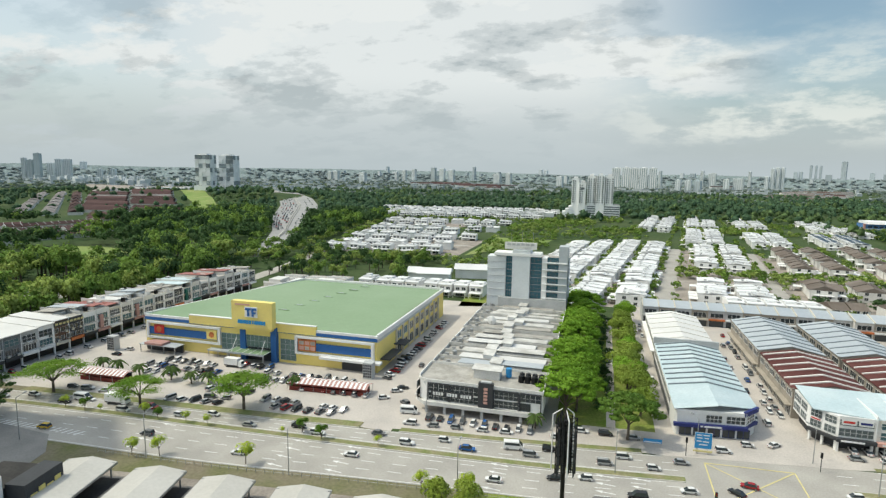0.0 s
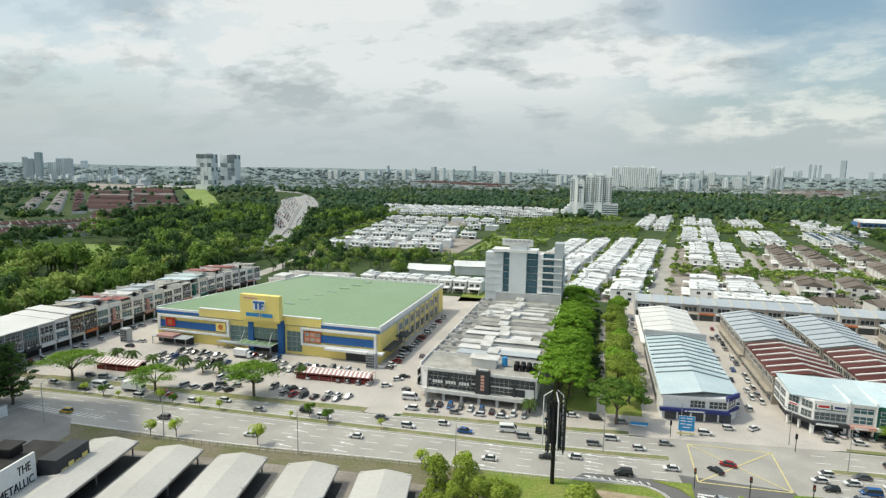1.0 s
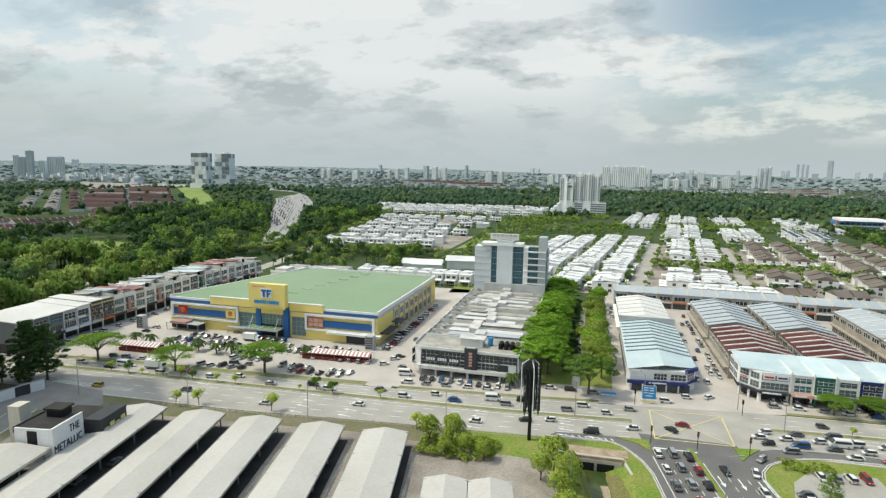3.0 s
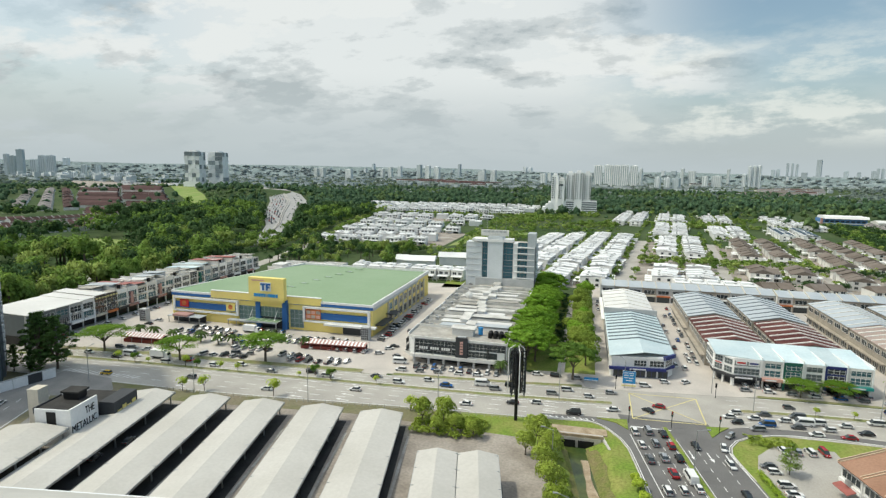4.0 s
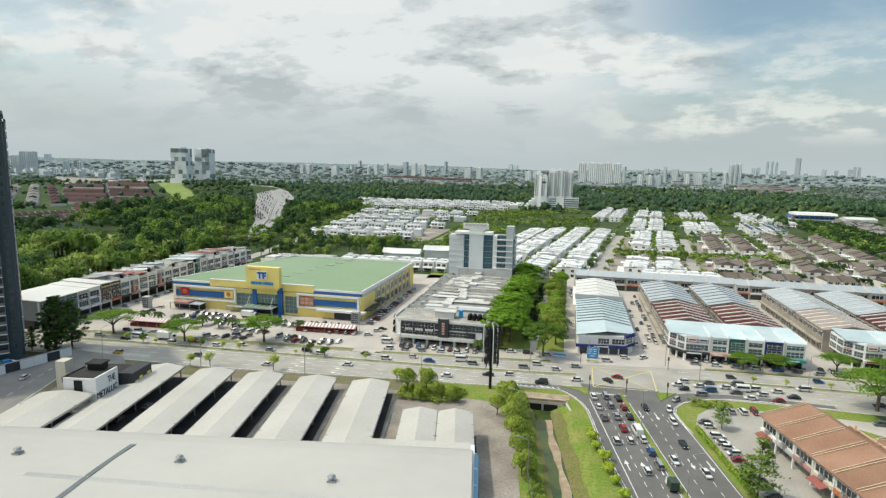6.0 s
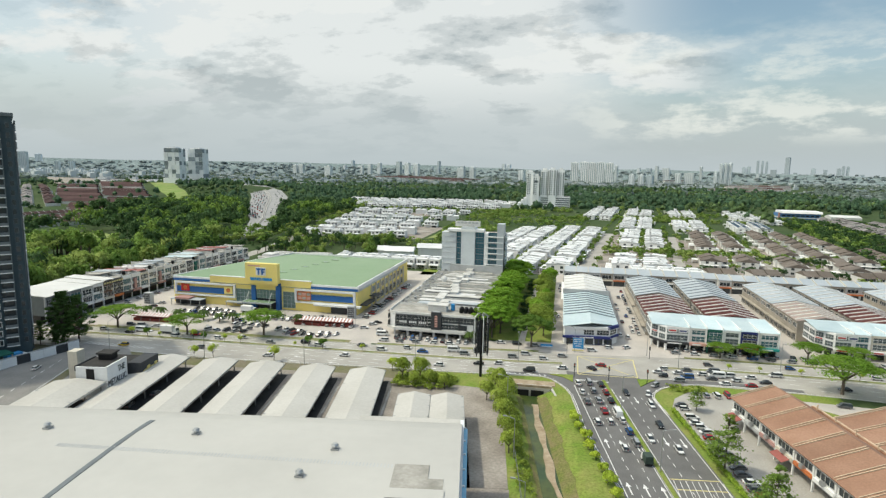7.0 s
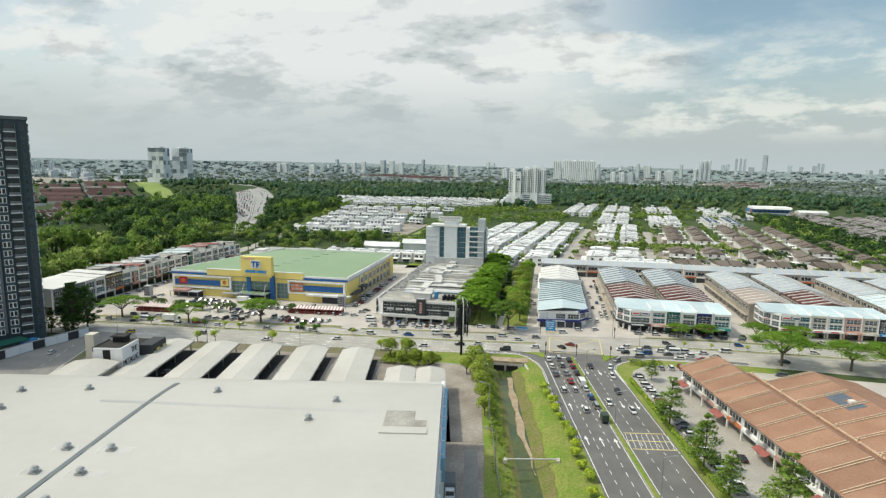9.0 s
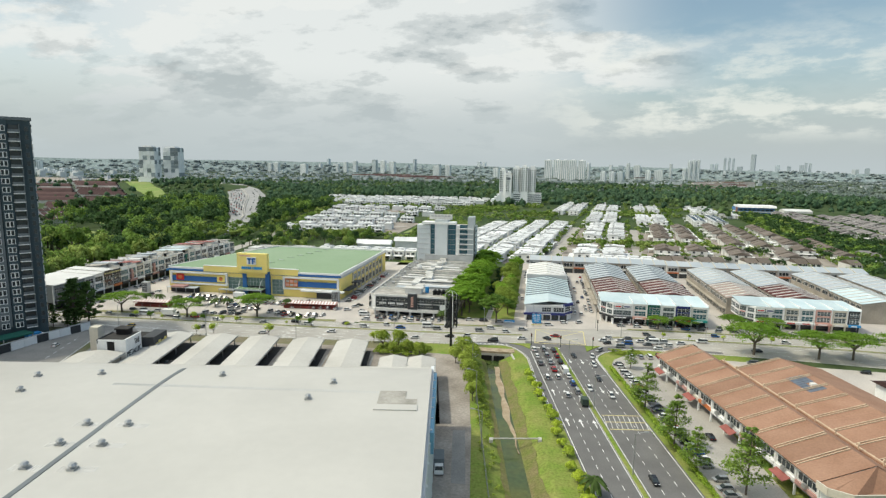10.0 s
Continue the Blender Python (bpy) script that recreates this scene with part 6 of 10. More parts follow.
def build_brown_shops():
    rng = random.Random(12)
    def row(xl, xr, xm, y0, y1, n, h, top, facing):
        d = (y0 - y1) / n
        for k in range(n):
            a, b = y0 - d * (k + 1), y0 - d * k
            wall = WHITE if rng.random() < .8 else CREAM_WALL
            g = Geo()
            g.extrude([(xl, 3.0), (xr, 3.0), (xr, h), (xm, top), (xl, h)], a + .02, b - .02, wall, "y")
            g.box(xl + 2.4, xr, a + .02, b - .02, 0, 3.0, GREY_WALL)
            ob = thing("shophouse", g, "white two-storey shophouse with brown roof", "shophouse", "brown-roofed shophouses", shops_frame(0, 0))
            r = Geo()
            for p, q, zp, zq in ((xl - .9, xm, h - .15, top), (xr + .1, xm, h - .1, top)):
                r.solid([(p, a, zp), (q, a, zq), (q, b, zq), (p, b, zp)], [(p, a, zp + .18), (q, a, zq + .18), (q, b, zq + .18), (p, b, zp + .18)], BROWN_ROOF)
            part("roof", r, ob, "terracotta brown sheet roof")
            c = Geo()
            for o in (-.34, .34):
                for p, q, zp, zq in ((xl - .6, xm - .3, h - .05, top + .05),):
                    c.solid([(p, b + o - .09, zp), (q, b + o - .09, zq), (q, b + o + .09, zq), (p, b + o + .09, zp)], [(p, b + o - .09, zp + .35), (q, b + o - .09, zq + .35), (q, b + o + .09, zq + .35), (p, b + o + .09, zp + .35)], TAN_RIB)
            part("party_cap", c, ob, "paired tan party-wall caps")
            if facing:
                window(ob, xl - .03, b - .6, 3.8, d - 1.2, 1.5, -90, 4, 1, PALE_WALL, GLASS)
                f = Geo(); f.box(xl - .45, xl, a + .15, b - .15, 2.6, 3.35, rng.choice((WHITE, WHITE, GREY_WALL, WHITE, PALE_WALL, FADED, PALE_WALL, CREAM_WALL, WHITE, ORANGE)))
                part("fascia", f, ob, "shop sign fascia")
                if k % 3 == 0:
                    f = Geo(); f.solid([(xl - 2.1, a + .9, 2.2), (xl - .4, a + .9, 2.8), (xl - .4, b - .9, 2.8), (xl - 2.1, b - .9, 2.2)], [(xl - 2.1, a + .9, 2.3), (xl - .4, a + .9, 2.9), (xl - .4, b - .9, 2.9), (xl - 2.1, b - .9, 2.3)], AWNING_RED); part("awning", f, ob, "faded red cloth awning")
                p = Geo(); p.box(xl - .3, xl + .1, a - .1, a + .25, 0, h + .1, WHITE); part("pillar", p, ob)
                q = Geo(); q.box(-.5, .5, -.35, .35, 0, .8, STEEL, inset=.04); part("air_unit", q, ob, "", pose(xl - .6, (a + b) / 2, 3.3, 0, 0, 90))
    row(64.6, 80.4, 74.6, -24.5, -93, 11, 6.3, 9.3, True)
    row(81.4, 106, 94, -36.5, -105, 11, 6.3, 9.3, False)
    g = Geo(); g.box(80.4, 81.4, -93, -30, 6.0, 6.75, BROWN_ROOF); g.box(80.7, 81.1, -93, -30, 6.75, 6.9, TAN_RIB); thing("valley_gutter", g, "brown concrete gutter between two roofs", "gutter", at=shops_frame(0, 0))
    arr = tagged(new("solar_panels"), "grey solar panels laid on a brown roof", "solar panel")
    arr.matrix_basis = shops_frame(0, 0)
    for i in range(8):
        for j in range(2):
            if (i, j) in ((4, 1), (5, 1)):
                continue
            y, x, z = -49 - i * 1.15, 88 + j * 2.1, 8.05 + j * .5
            p = Geo(); p.solid([(x, y, z), (x + 2, y, z + .48), (x + 2, y + 1.05, z + .48), (x, y + 1.05, z)], [(x, y, z + .08), (x + 2, y, z + .56), (x + 2, y + 1.05, z + .56), (x, y + 1.05, z + .08)], SOLAR)
            part("panel", p, arr)
    p = Geo(); p.box(90.3, 91.6, -54.6, -53.4, 8.4, 9.2, PALE_WALL); part("water_tank", p, arr, "pale roof tank between the panels")
    pr = Geo(); pr.tube((0, 0, 0), (0, 0, 1.1), .12, .12, TAN_RIB, 8); pr.tube((0, 0, 1.1), (0, 0, 1.3), .26, .2, TAN_RIB, 8)
    vent = thing("vent_pipe", pr, "short tan vent pipe on the brown roof", "vent pipe", "roof vent pipes", shops_frame(79.8, -33, 7.0))
    for k in range(1, 10):
        copy_thing(vent, shops_frame(79.8, -33 - k * 6.2, 7.0))
    # cream parapet that closes the row to the south
    g = Geo(); g.prism([(64.6, -93.1), (81.0, -93.1), (81.0, -97.2), (67.4, -97.2), (64.6, -95.2)][::-1], 0, 6.2, WHITE)
    ob = thing("corner_shop", g, "white corner shop with hipped brown roof end", "shophouse", "brown-roofed shophouses", shops_frame(0, 0))
    p = Geo(); p.face([(63.7, -93.1, 6.2), (63.9, -95.6, 6.2), (66.9, -97.9, 6.2), (74.6, -93.1, 9.3)], BROWN_ROOF); p.face([(66.9, -97.9, 6.2), (81.2, -97.9, 6.2), (81.2, -93.1, 6.4), (74.6, -93.1, 9.3)], BROWN_ROOF)
    p.face([(63.7, -93.1, 6.05), (74.6, -93.1, 9.1), (81.2, -93.1, 6.2), (81.2, -97.9, 6.05), (66.9, -97.9, 6.05), (63.9, -95.6, 6.05)], BROWN_ROOF); part("roof", p, ob, "hipped terracotta roof end")
    for (ax, ay), (bx, by) in (((63.6, -93.2), (63.8, -95.7)), ((63.8, -95.7), (66.8, -98.0)), ((66.8, -98.0), (81.2, -98.0))):
        p = Geo(); d = Vector((by - ay, ax - bx)).normalized() * .12
        p.solid([(ax - d.x, ay - d.y, 5.5), (ax + d.x, ay + d.y, 5.5), (bx + d.x, by + d.y, 5.5), (bx - d.x, by - d.y, 5.5)], [(ax - d.x, ay - d.y, 6.9), (ax + d.x, ay + d.y, 6.9), (bx + d.x, by + d.y, 6.9), (bx - d.x, by - d.y, 6.9)], CREAM_WALL)
        part("parapet", p, ob, "cream rendered parapet")
    for k in range(4):
        window(ob, 68.2 + k * 3.2, -97.24, 3.4, 1.8, 1.5, 0, 2, 1, PALE_WALL, GLASS)
    # small maroon-roofed house by the east street
    g = Geo(); g.box(118, 136, -52, -38, 0, 4.2, WHITE); g.extrude([(-53, 4.2), (-37, 4.2), (-45, 6.6)], 117, 137, RED_TILE); thing("house", g, "white house with a dark red roof", "house", at=south(0, 0))


# ---- billboard pylon, culvert, signs ----
def build_street_things():
    g = Geo()
    g.tube((0, 0, 0), (0, 0, 17.5), .42, .36, DARK_METAL, 14)
    ob = thing("billboard", g, "tall black billboard frame on one post", "billboard")
    for k in range(3):
        turn = 20 + k * 120
        p = Geo()
        for x in (-1.9, -.65, .65, 1.9):
            p.tube((x, -1.1, 7.6), (x, -1.1, 18.4), .11, .11, DARK_METAL, 6)
        for z in (7.8, 9.3, 11, 12.8, 14.6, 16.4, 18.2):
            p.tube((-1.95, -1.1, z), (1.95, -1.1, z), .09, .09, DARK_METAL, 6)
        for z in (7.8, 11, 14.6):
            p.tube((-1.9, -1.1, z), (1.9, -1.1, z + 3.4), .07, .07, DARK_METAL, 6)
            p.tube((1.9, -1.1, z), (-1.9, -1.1, z + 3.4), .07, .07, DARK_METAL, 6)
        for z in (8.5, 13, 17):
            p.tube((0, 0, z), (0, -1.1, z), .12, .12, DARK_METAL, 6)
        for x in (-1.7, -.9, .3, 1.4):
            p.face([(x, -1.16, 7.9 - abs(x)), (x + .5, -1.16, 7.7), (x + .45, -1.16, 16.8 - abs(x)), (x + .05, -1.16, 17.4)], DARK_WALL)
        part("frame", p, ob, "torn black lattice frame", pose(0, 0, 0, 0, 0, turn))
    p = Geo()
    for k in range(3):
        a = radians(50 + k * 120)
        x, y = 2.3 * math.cos(a), 2.3 * math.sin(a)
        p.tube((x, y, 7.2), (x, y, 18.2), .12, .12, WHITE, 6); p.tube((x, y, 18.2), (x * .25, y * .25, 19.6), .12, .08, WHITE, 6)
    part("white_edge", p, ob, "white edge tubes meeting at a peak")
    # culvert under the main road
    g = Geo()
    g.box(9.5, 20.5, -6.4, -4.0, -2.6, .35, PAVING)
    ob = thing("culvert", g, "concrete box culvert mouth under the road", "culvert", at=pose(0, 0, 0, 0, 0, 2))
    # near-black panels on the solid face stand for the shade inside
    for a in (11.0, 15.2):
        p = Geo(); p.box(a, a + 3.6, -6.6, -6.35, -2.4, -.4, DARK_METAL); part("opening", p, ob, "near-black panel for the shade in the culvert opening")
    p = Geo(); p.box(8.8, 21, -6.3, -6.0, .35, 1.0, SAND); p.box(7, 22, -3.9, -.5, -.1, .28, SAND); part("rail_wall", p, ob, "pale rail wall")
    p = Geo(); p.solid([(20.3, -4.4, -2), (20.9, -4.4, -2), (22.4, -10, -2), (21.8, -10, -2)][::-1], [(20.3, -4.4, .5), (20.9, -4.4, .5), (22.4, -10, .0), (21.8, -10, .0)][::-1], KERB); p.solid([(9.7, -4.4, -2), (9.1, -4.4, -2), (8.6, -9, -2), (9.2, -9, -2)], [(9.7, -4.4, .9), (9.1, -4.4, .9), (8.6, -9, .1), (9.2, -9, .1)], WHITE); part("wing_wall", p, ob, "sloping white wing wall")
    # pipe bridge over the canal
    g = Geo(); g.tube((19.6, -64.9, .4), (30.6, -62.7, .4), .17, .17, KERB, 10); g.box(19.2, 20.0, -65.4, -64.3, -.4, .4, KERB); g.box(30.2, 31.0, -63.3, -62.1, -.4, .4, KERB)
    thing("pipe_bridge", g, "pale pipe crossing the canal", "pipe")
    # blue direction sign
    g = Geo(); g.box(-2.6, 2.6, -.08, .08, 2.2, 7.6, SKYBLUE); g.box(-2.7, 2.7, -.05, .05, 2.1, 7.7, WHITE)
    ob = thing("road_sign", g, "blue direction sign on two steel posts", "road sign", at=pose(29.2, 30.2, 0, 0, 0, 3) @ Matrix.Diagonal((.68, .68, .68, 1)))
    for x in (-1.6, 1.6):
        p = Geo(); p.tube((x, .12, 0), (x, .12, 7), .1, .1, STEEL, 8); part("post", p, ob)
    for k, (x, z, w) in enumerate(((-1.3, 6.6, 1.6), (.9, 6.6, 1.8), (-1.2, 5.6, 1.8), (1, 5.6, 1.4), (-1.3, 4.5, 1.5), (.8, 4.4, 1.9), (0, 3.3, 2.6))):
        p = Geo(); p.box(x - w / 2, x + w / 2, -.12, -.08, z, z + .35, WHITE); part("sign_bar", p, ob)
    p = Geo(); p.box(-3, 3, -.1, .1, .9, 1.5, LINE_YELLOW); part("banner", p, ob, "yellow banner below the sign")
    g = Geo(); g.box(-3.3, 3.3, -.06, .06, 1.2, 2.4, SKYBLUE); g.box(-3.1, 3.1, -.08, -.06, 1.35, 1.6, WHITE); g.tube((-3, 0, 0), (-3, 0, 1.3), .06, .06, STEEL, 6); g.tube((3, 0, 0), (3, 0, 1.3), .06, .06, STEEL, 6)
    thing("roadside_banner", g, "low blue and white banner by the road", "banner", at=pose(18.6, 30.6, .05, 0, 0, 4) @ Matrix.Diagonal((.62, 1, .8, 1)))
    # lamp posts
    def lamp(name_turn, x, y, h=10.0):
        g = Geo(); g.tube((0, 0, 0), (0, 0, h), .11, .07, STEEL, 8)
        ob = thing("street_lamp", g, "slim grey steel street lamp", "street lamp", "street lamps", pose(x, y, 0.05, 0, 0, name_turn))
        p = Geo(); p.tube((0, 0, h), (1.8, 0, h + .5), .06, .05, STEEL, 6); part("arm", p, ob)
        p = Geo(); p.box(1.7, 2.6, -.16, .16, h + .42, h + .6, STEEL, inset=.03); part("lamp_head", p, ob)
    for x in (-122, -88, -55, -20):
        lamp(90, x, y_near(x) - 1.2)
    for x in (10, 60, 90, 125, 160):
        lamp(-90, x, y_mid(x), 10)
    for y in (-14, -44, -74, -104):
        lamp(0, side_edge(1)(y), y, 9)
    for y in (-22, -46, -70):
        lamp(180, canal_x(y) - 7.2, y, 9)
    for x, y in ((-36, 30), (-8, 42), (28, 30.5), (52, 33)):
        lamp(120, x, y, 8)
    # traffic lights
    for x, y, t in ((27.6, 6.5, 0), (48.5, 6.5, 0), (52.3, 29.5, 180), (25.5, 28.5, 180), (37.6, 6.2, 0)):
        g = Geo(); g.tube((0, 0, 0), (0, 0, 4.2), .08, .08, DARK_METAL, 8)
        ob = thing("traffic_light", g, "black traffic light on a post", "traffic light", "junction traffic lights", pose(x, y, .06, 0, 0, t))
        p = Geo(); p.box(-.22, .22, -.2, .12, 3.1, 4.3, DARK_METAL, inset=.02); head = part("signal_head", p, ob)
        for z, m in ((4.05, RED), (3.7, ORANGE), (3.35, DKGREEN)):
            q = Geo(); q.tube((0, -.2, z), (0, -.24, z), .12, .12, m, 10); part("lens", q, head)
    # fence along the near verge
    g = Geo()
    for k in range(60):
        x = -100 + k * 2
        if x > 2:
            break
        y = y_near(x) - 1.6
        g.box(x - .04, x + .04, y - .04, y + .04, 0, 1.1, STEEL); y2 = y_near(x + 2) - 1.6
        for z in (.5, 1.05):
            g.tube((x, y, z), (x + 2, y2, z), .03, .03, STEEL, 4)
    thing("roadside_rail", g, "low grey steel rail along the road verge", "railing", kind="structure")
    # canal fence
    g = Geo()
    for k in range(52):
        y = -18 - k * 2.5
        x, x2 = canal_x(y) - 6.9, canal_x(y - 2.5) - 6.9
        g.box(x - .05, x + .05, y - .05, y + .05, 0, 1.8, STEEL)
        for z in (.3, 1.0, 1.75):
            g.tube((x, y, z), (x2, y - 2.5, z), .025, .025, STEEL, 4)
    thing("canal_fence", g, "grey steel fence along the canal", "fence", kind="structure")


build_canopies()
build_warehouse()
build_gatehouse()
build_tower()
build_brown_shops()
build_street_things()


# ---- houses ----
def house_proto(w, d, h, roof, style, end=False):
    g = Geo()
    wall = WHITE if style == "flat" else PALE_WALL
    g.box(-w / 2, w / 2, -d / 2, d / 2, 0, h, wall)
    ob = thing("house", g, "white two-storey terrace house with flat white roof" if style == "flat" else "pale two-storey house with brown tiled roof", "house", "terrace houses" if style == "flat" else "brown-roofed houses")
    r = Geo()
    if style == "flat":
        r.solid([(-w / 2 - .15, -d / 2 - .6, h + .1), (w / 2 + .15, -d / 2 - .6, h + .1), (w / 2 + .15, -.6, h + .5), (-w / 2 - .15, -.6, h + .5)], [(-w / 2 - .15, -d / 2 - .6, h + .35), (w / 2 + .15, -d / 2 - .6, h + .35), (w / 2 + .15, -.6, h + .75), (-w / 2 - .15, -.6, h + .75)], roof)
        if end:
            r.box(-w / 2 + .8, -w / 2 + 3.4, 1.2, 4.4, h + .3, h + 1.6, wall, roof)
        r.box(w / 2 - 2.4, w / 2 - 1.1, -3.6, -2.2, h + .4, h + 1.3, GREY_WALL)
        r.box(-w / 2 + .2, w / 2 - .6, -d / 2 + 3.0, -d / 2 + 3.3, h + .3, h + 1.0, wall)
        r.solid([(-w / 2 + .3, -1.4, h + .6), (w / 2 - .9, -1.4, h + .6), (w / 2 - .9, d / 2 + .5, h + .15), (-w / 2 + .3, d / 2 + .5, h + .15)], [(-w / 2 + .3, -1.4, h + 1.15), (w / 2 - .9, -1.4, h + 1.15), (w / 2 - .9, d / 2 + .5, h + .45), (-w / 2 + .3, d / 2 + .5, h + .45)], roof)
        part("roof", r, ob, "white sheet roof in two planes")
    else:
        r.extrude([(-d / 2 - .7, h - .1), (d / 2 + .7, h - .1), (0, h + 2.3)], -w / 2, w / 2, roof)
        part("roof", r, ob, "brown tiled gable roof")
    p = Geo(); p.box(-w / 2 + .4, w / 2 - .4, -d / 2 - 4.2, -d / 2, 2.6, 2.9, WHITE); p.box(-w / 2 + .4, -w / 2 + .7, -d / 2 - 4.1, -d / 2 - 3.8, 0, 2.6, WHITE); p.box(w / 2 - .7, w / 2 - .4, -d / 2 - 4.1, -d / 2 - 3.8, 0, 2.6, WHITE)
    part("porch", p, ob, "flat white car porch")
    window(ob, -w / 2 + .9, -d / 2 - .02, 3.3, 2.1, 1.5, 0, 2, 1, WHITE, GLASS)
    window(ob, .6, -d / 2 - .02, 3.3, 2.0, 1.5, 0, 2, 1, WHITE, GLASS)
    if end:
        for s in (-1, 1):
            for yy in (-3.6, 1.6):
                for z in (.9, 3.5):
                    window(ob, s * (w / 2 + .02), yy + (0 if s > 0 else 1.7), z, 1.7, 1.4, 90 * s, 2, 1, GREY_WALL, GLASS)
        p = Geo(); p.box(-w / 2 - 2.6, -w / 2, -4.5, 4.5, 2.6, 2.85, WHITE); p.box(-w / 2 - 3.6, -w / 2 - 3.4, -d / 2, d / 2, 0, 1.5, wall); part("side_canopy", p, ob, "low white side canopy and garden wall")
    else:
        window(ob, -w / 2 + .9, -d / 2 - .02, .3, w - 2.2, 2.1, 0, 4, 1, WHITE, GLASS)
    return ob


HOUSE_LEFT = {"terrace houses": 200, "brown-roofed houses": 90}
SPARE = {}


def baked(proto):
    """Vertices, faces and materials of a house with its parts, to be joined far off."""
    if proto.name not in SPARE:
        v, f, ms = [], [], []
        for o in (proto, *proto.children):
            m = o.matrix_basis if o is not proto else Matrix.Identity(4)
            k = len(v)
            small = o.name.startswith("window")      # the pane alone, without its bars
            v += [m @ q.co for q in o.data.vertices[:8 if small else None]]
            for q in o.data.polygons[:6 if small else None]:
                f.append(tuple(i + k for i in q.vertices)); ms.append(o.data.materials[q.material_index])
        SPARE[proto.name] = (v, f, ms)
    return SPARE[proto.name]


FAR_HOUSES = Geo()


def put_house(proto, m):
    group = proto["group"]
    near = m.translation.y < (330 if group == "terrace houses" else 320) and m.translation.x < 262
    if near and HOUSE_LEFT[group] > 0:
        HOUSE_LEFT[group] -= 1
        copy_thing(proto, m)
        return
    v, f, ms = baked(proto)
    k = len(FAR_HOUSES.v)
    FAR_HOUSES.v += [tuple(m @ q) for q in v]
    FAR_HOUSES.f += [tuple(i + k for i in q) for q in f]
    FAR_HOUSES.m += [FAR_HOUSES.slot(q) for q in ms]


LEAN = 0.14       # the columns lean this much to the east as they run north


def terrace(protos, x, y0, y1, pitch, turn, rng, gaps=0.03):
    """A column of houses; x is its place at y = 300."""
    y, k = y0 + pitch / 2, 0
    while y < y1:
        if k and k % 4 == 0:
            y += rng.choice((1.6, 2.8, 4.6))
        first = k == 0 or k % 8 == 0
        k += 1
        if not (rng.random() < gaps and k > 1):
            q = protos[1] if first else protos[0]
            put_house(q, pose(x + LEAN * (y - 300) + rng.uniform(-.6, .6), y, rng.uniform(-.25, .1), 0, 0, turn - 8 + rng.choice((0, 0, 0, 180))) @ Matrix.Diagonal((rng.uniform(.93, 1.0), rng.uniform(.95, 1.05), rng.uniform(.96, 1.06), 1)))
        y += pitch


def build_houses():
    rng = random.Random(21)
    white = house_proto(7.0, 13.0, 5.6, HOUSE_ROOF, "flat"), house_proto(7.0, 13.0, 5.6, HOUSE_ROOF, "flat", True)
    white[0].matrix_basis = pose(-104, 176, 0); white[1].matrix_basis = pose(-114, 176, 0)
    brown = house_proto(7.2, 12.5, 5.0, BROWN_TILE, "brown"), house_proto(7.2, 12.5, 5.0, BROWN_TILE, "brown", True)
    brown[0].matrix_basis = pose(124, 232, 0); brown[1].matrix_basis = pose(200, 250, 0)
    grey = house_proto(7.2, 12.5, 5.0, GREY_TILE, "brown"), house_proto(7.2, 12.5, 5.0, GREY_TILE, "brown", True)
    grey[0].matrix_basis = pose(254, 236, 0); grey[1].matrix_basis = pose(254, 246, 0)
    # white columns that run north, in pairs back to back
    for x, spans in ((-22, ((235, 300), (312, 400))), (-4, ((196, 262), (272, 405))), (17, ((172, 254), (262, 330), (336, 410), (560, 640), (650, 745))), (37, ((176, 258), (264, 330), (336, 412), (560, 640), (650, 745))),
                     (74, ((190, 238), (298, 350), (356, 410))), (93, ((192, 240), (298, 350), (356, 410))), (67, ((425, 490), (497, 560), (600, 670), (680, 752))), (85, ((425, 490), (497, 560), (600, 670), (680, 752))),
                     (121, ((438, 486), (492, 535), (620, 685), (692, 755))), (139, ((440, 486), (492, 535), (620, 685), (692, 755))), (180, ((452, 540),)), (201, ((455, 540),)), (196, ((590, 650), (660, 725))), (214, ((580, 650), (660, 720))), (232, ((560, 640),))):
        for k, (y0, y1) in enumerate(spans):
            terrace(white, x, y0, y1, 7.1, 90 if rng.random() < .5 else -90, rng, .14)
    # dark solar panels on two of the columns
    pan = Geo()
    for x in (180, 201):
        for y in range(456, 536, 7):
            for s in (-3.4, 2.6):
                cx = x + LEAN * (y - 300) + s
                pan.solid([(cx - 2.2, y - 2, 6.45), (cx + 2.2, y - 2, 6.45), (cx + 2.2, y + 2, 6.9), (cx - 2.2, y + 2, 6.9)], [(cx - 2.2, y - 2, 6.6), (cx + 2.2, y - 2, 6.6), (cx + 2.2, y + 2, 7.05), (cx - 2.2, y + 2, 7.05)], GLASS)
    tagged(new("solar_panels", pan.mesh("solar_panels")), "dark solar panels on far white house roofs", "solar panels", kind="stuff")
    # rows that run east, behind the store: pairs of houses with gaps between
    for y, xl, xr in ((306, -202, -112), (332, -200, -104), (374, -212, -122), (400, -214, -112), (450, -224, -112), (476, -226, -108), (535, -244, -112), (560, -246, -108), (655, -285, -70), (682, -296, -66), (716, -310, -62), (744, -325, -60), (776, -340, -58), (800, -350, -56)):
        x, k = xl, 0
        while x < xr:
            if rng.random() > .04 and not (x > -150 and rng.random() < .1):
                for dx in (0, 7.1):
                    put_house(white[0] if dx else white[1], pose(x + dx, y + (x - xl) * .12 + rng.uniform(-.8, .8), rng.uniform(-.5, .3), 0, 0, 6.5 + (0 if k % 2 else 180) * (y % 4 == 0)))
            x += 19.5 if y < 600 else 17.0
            k += 1
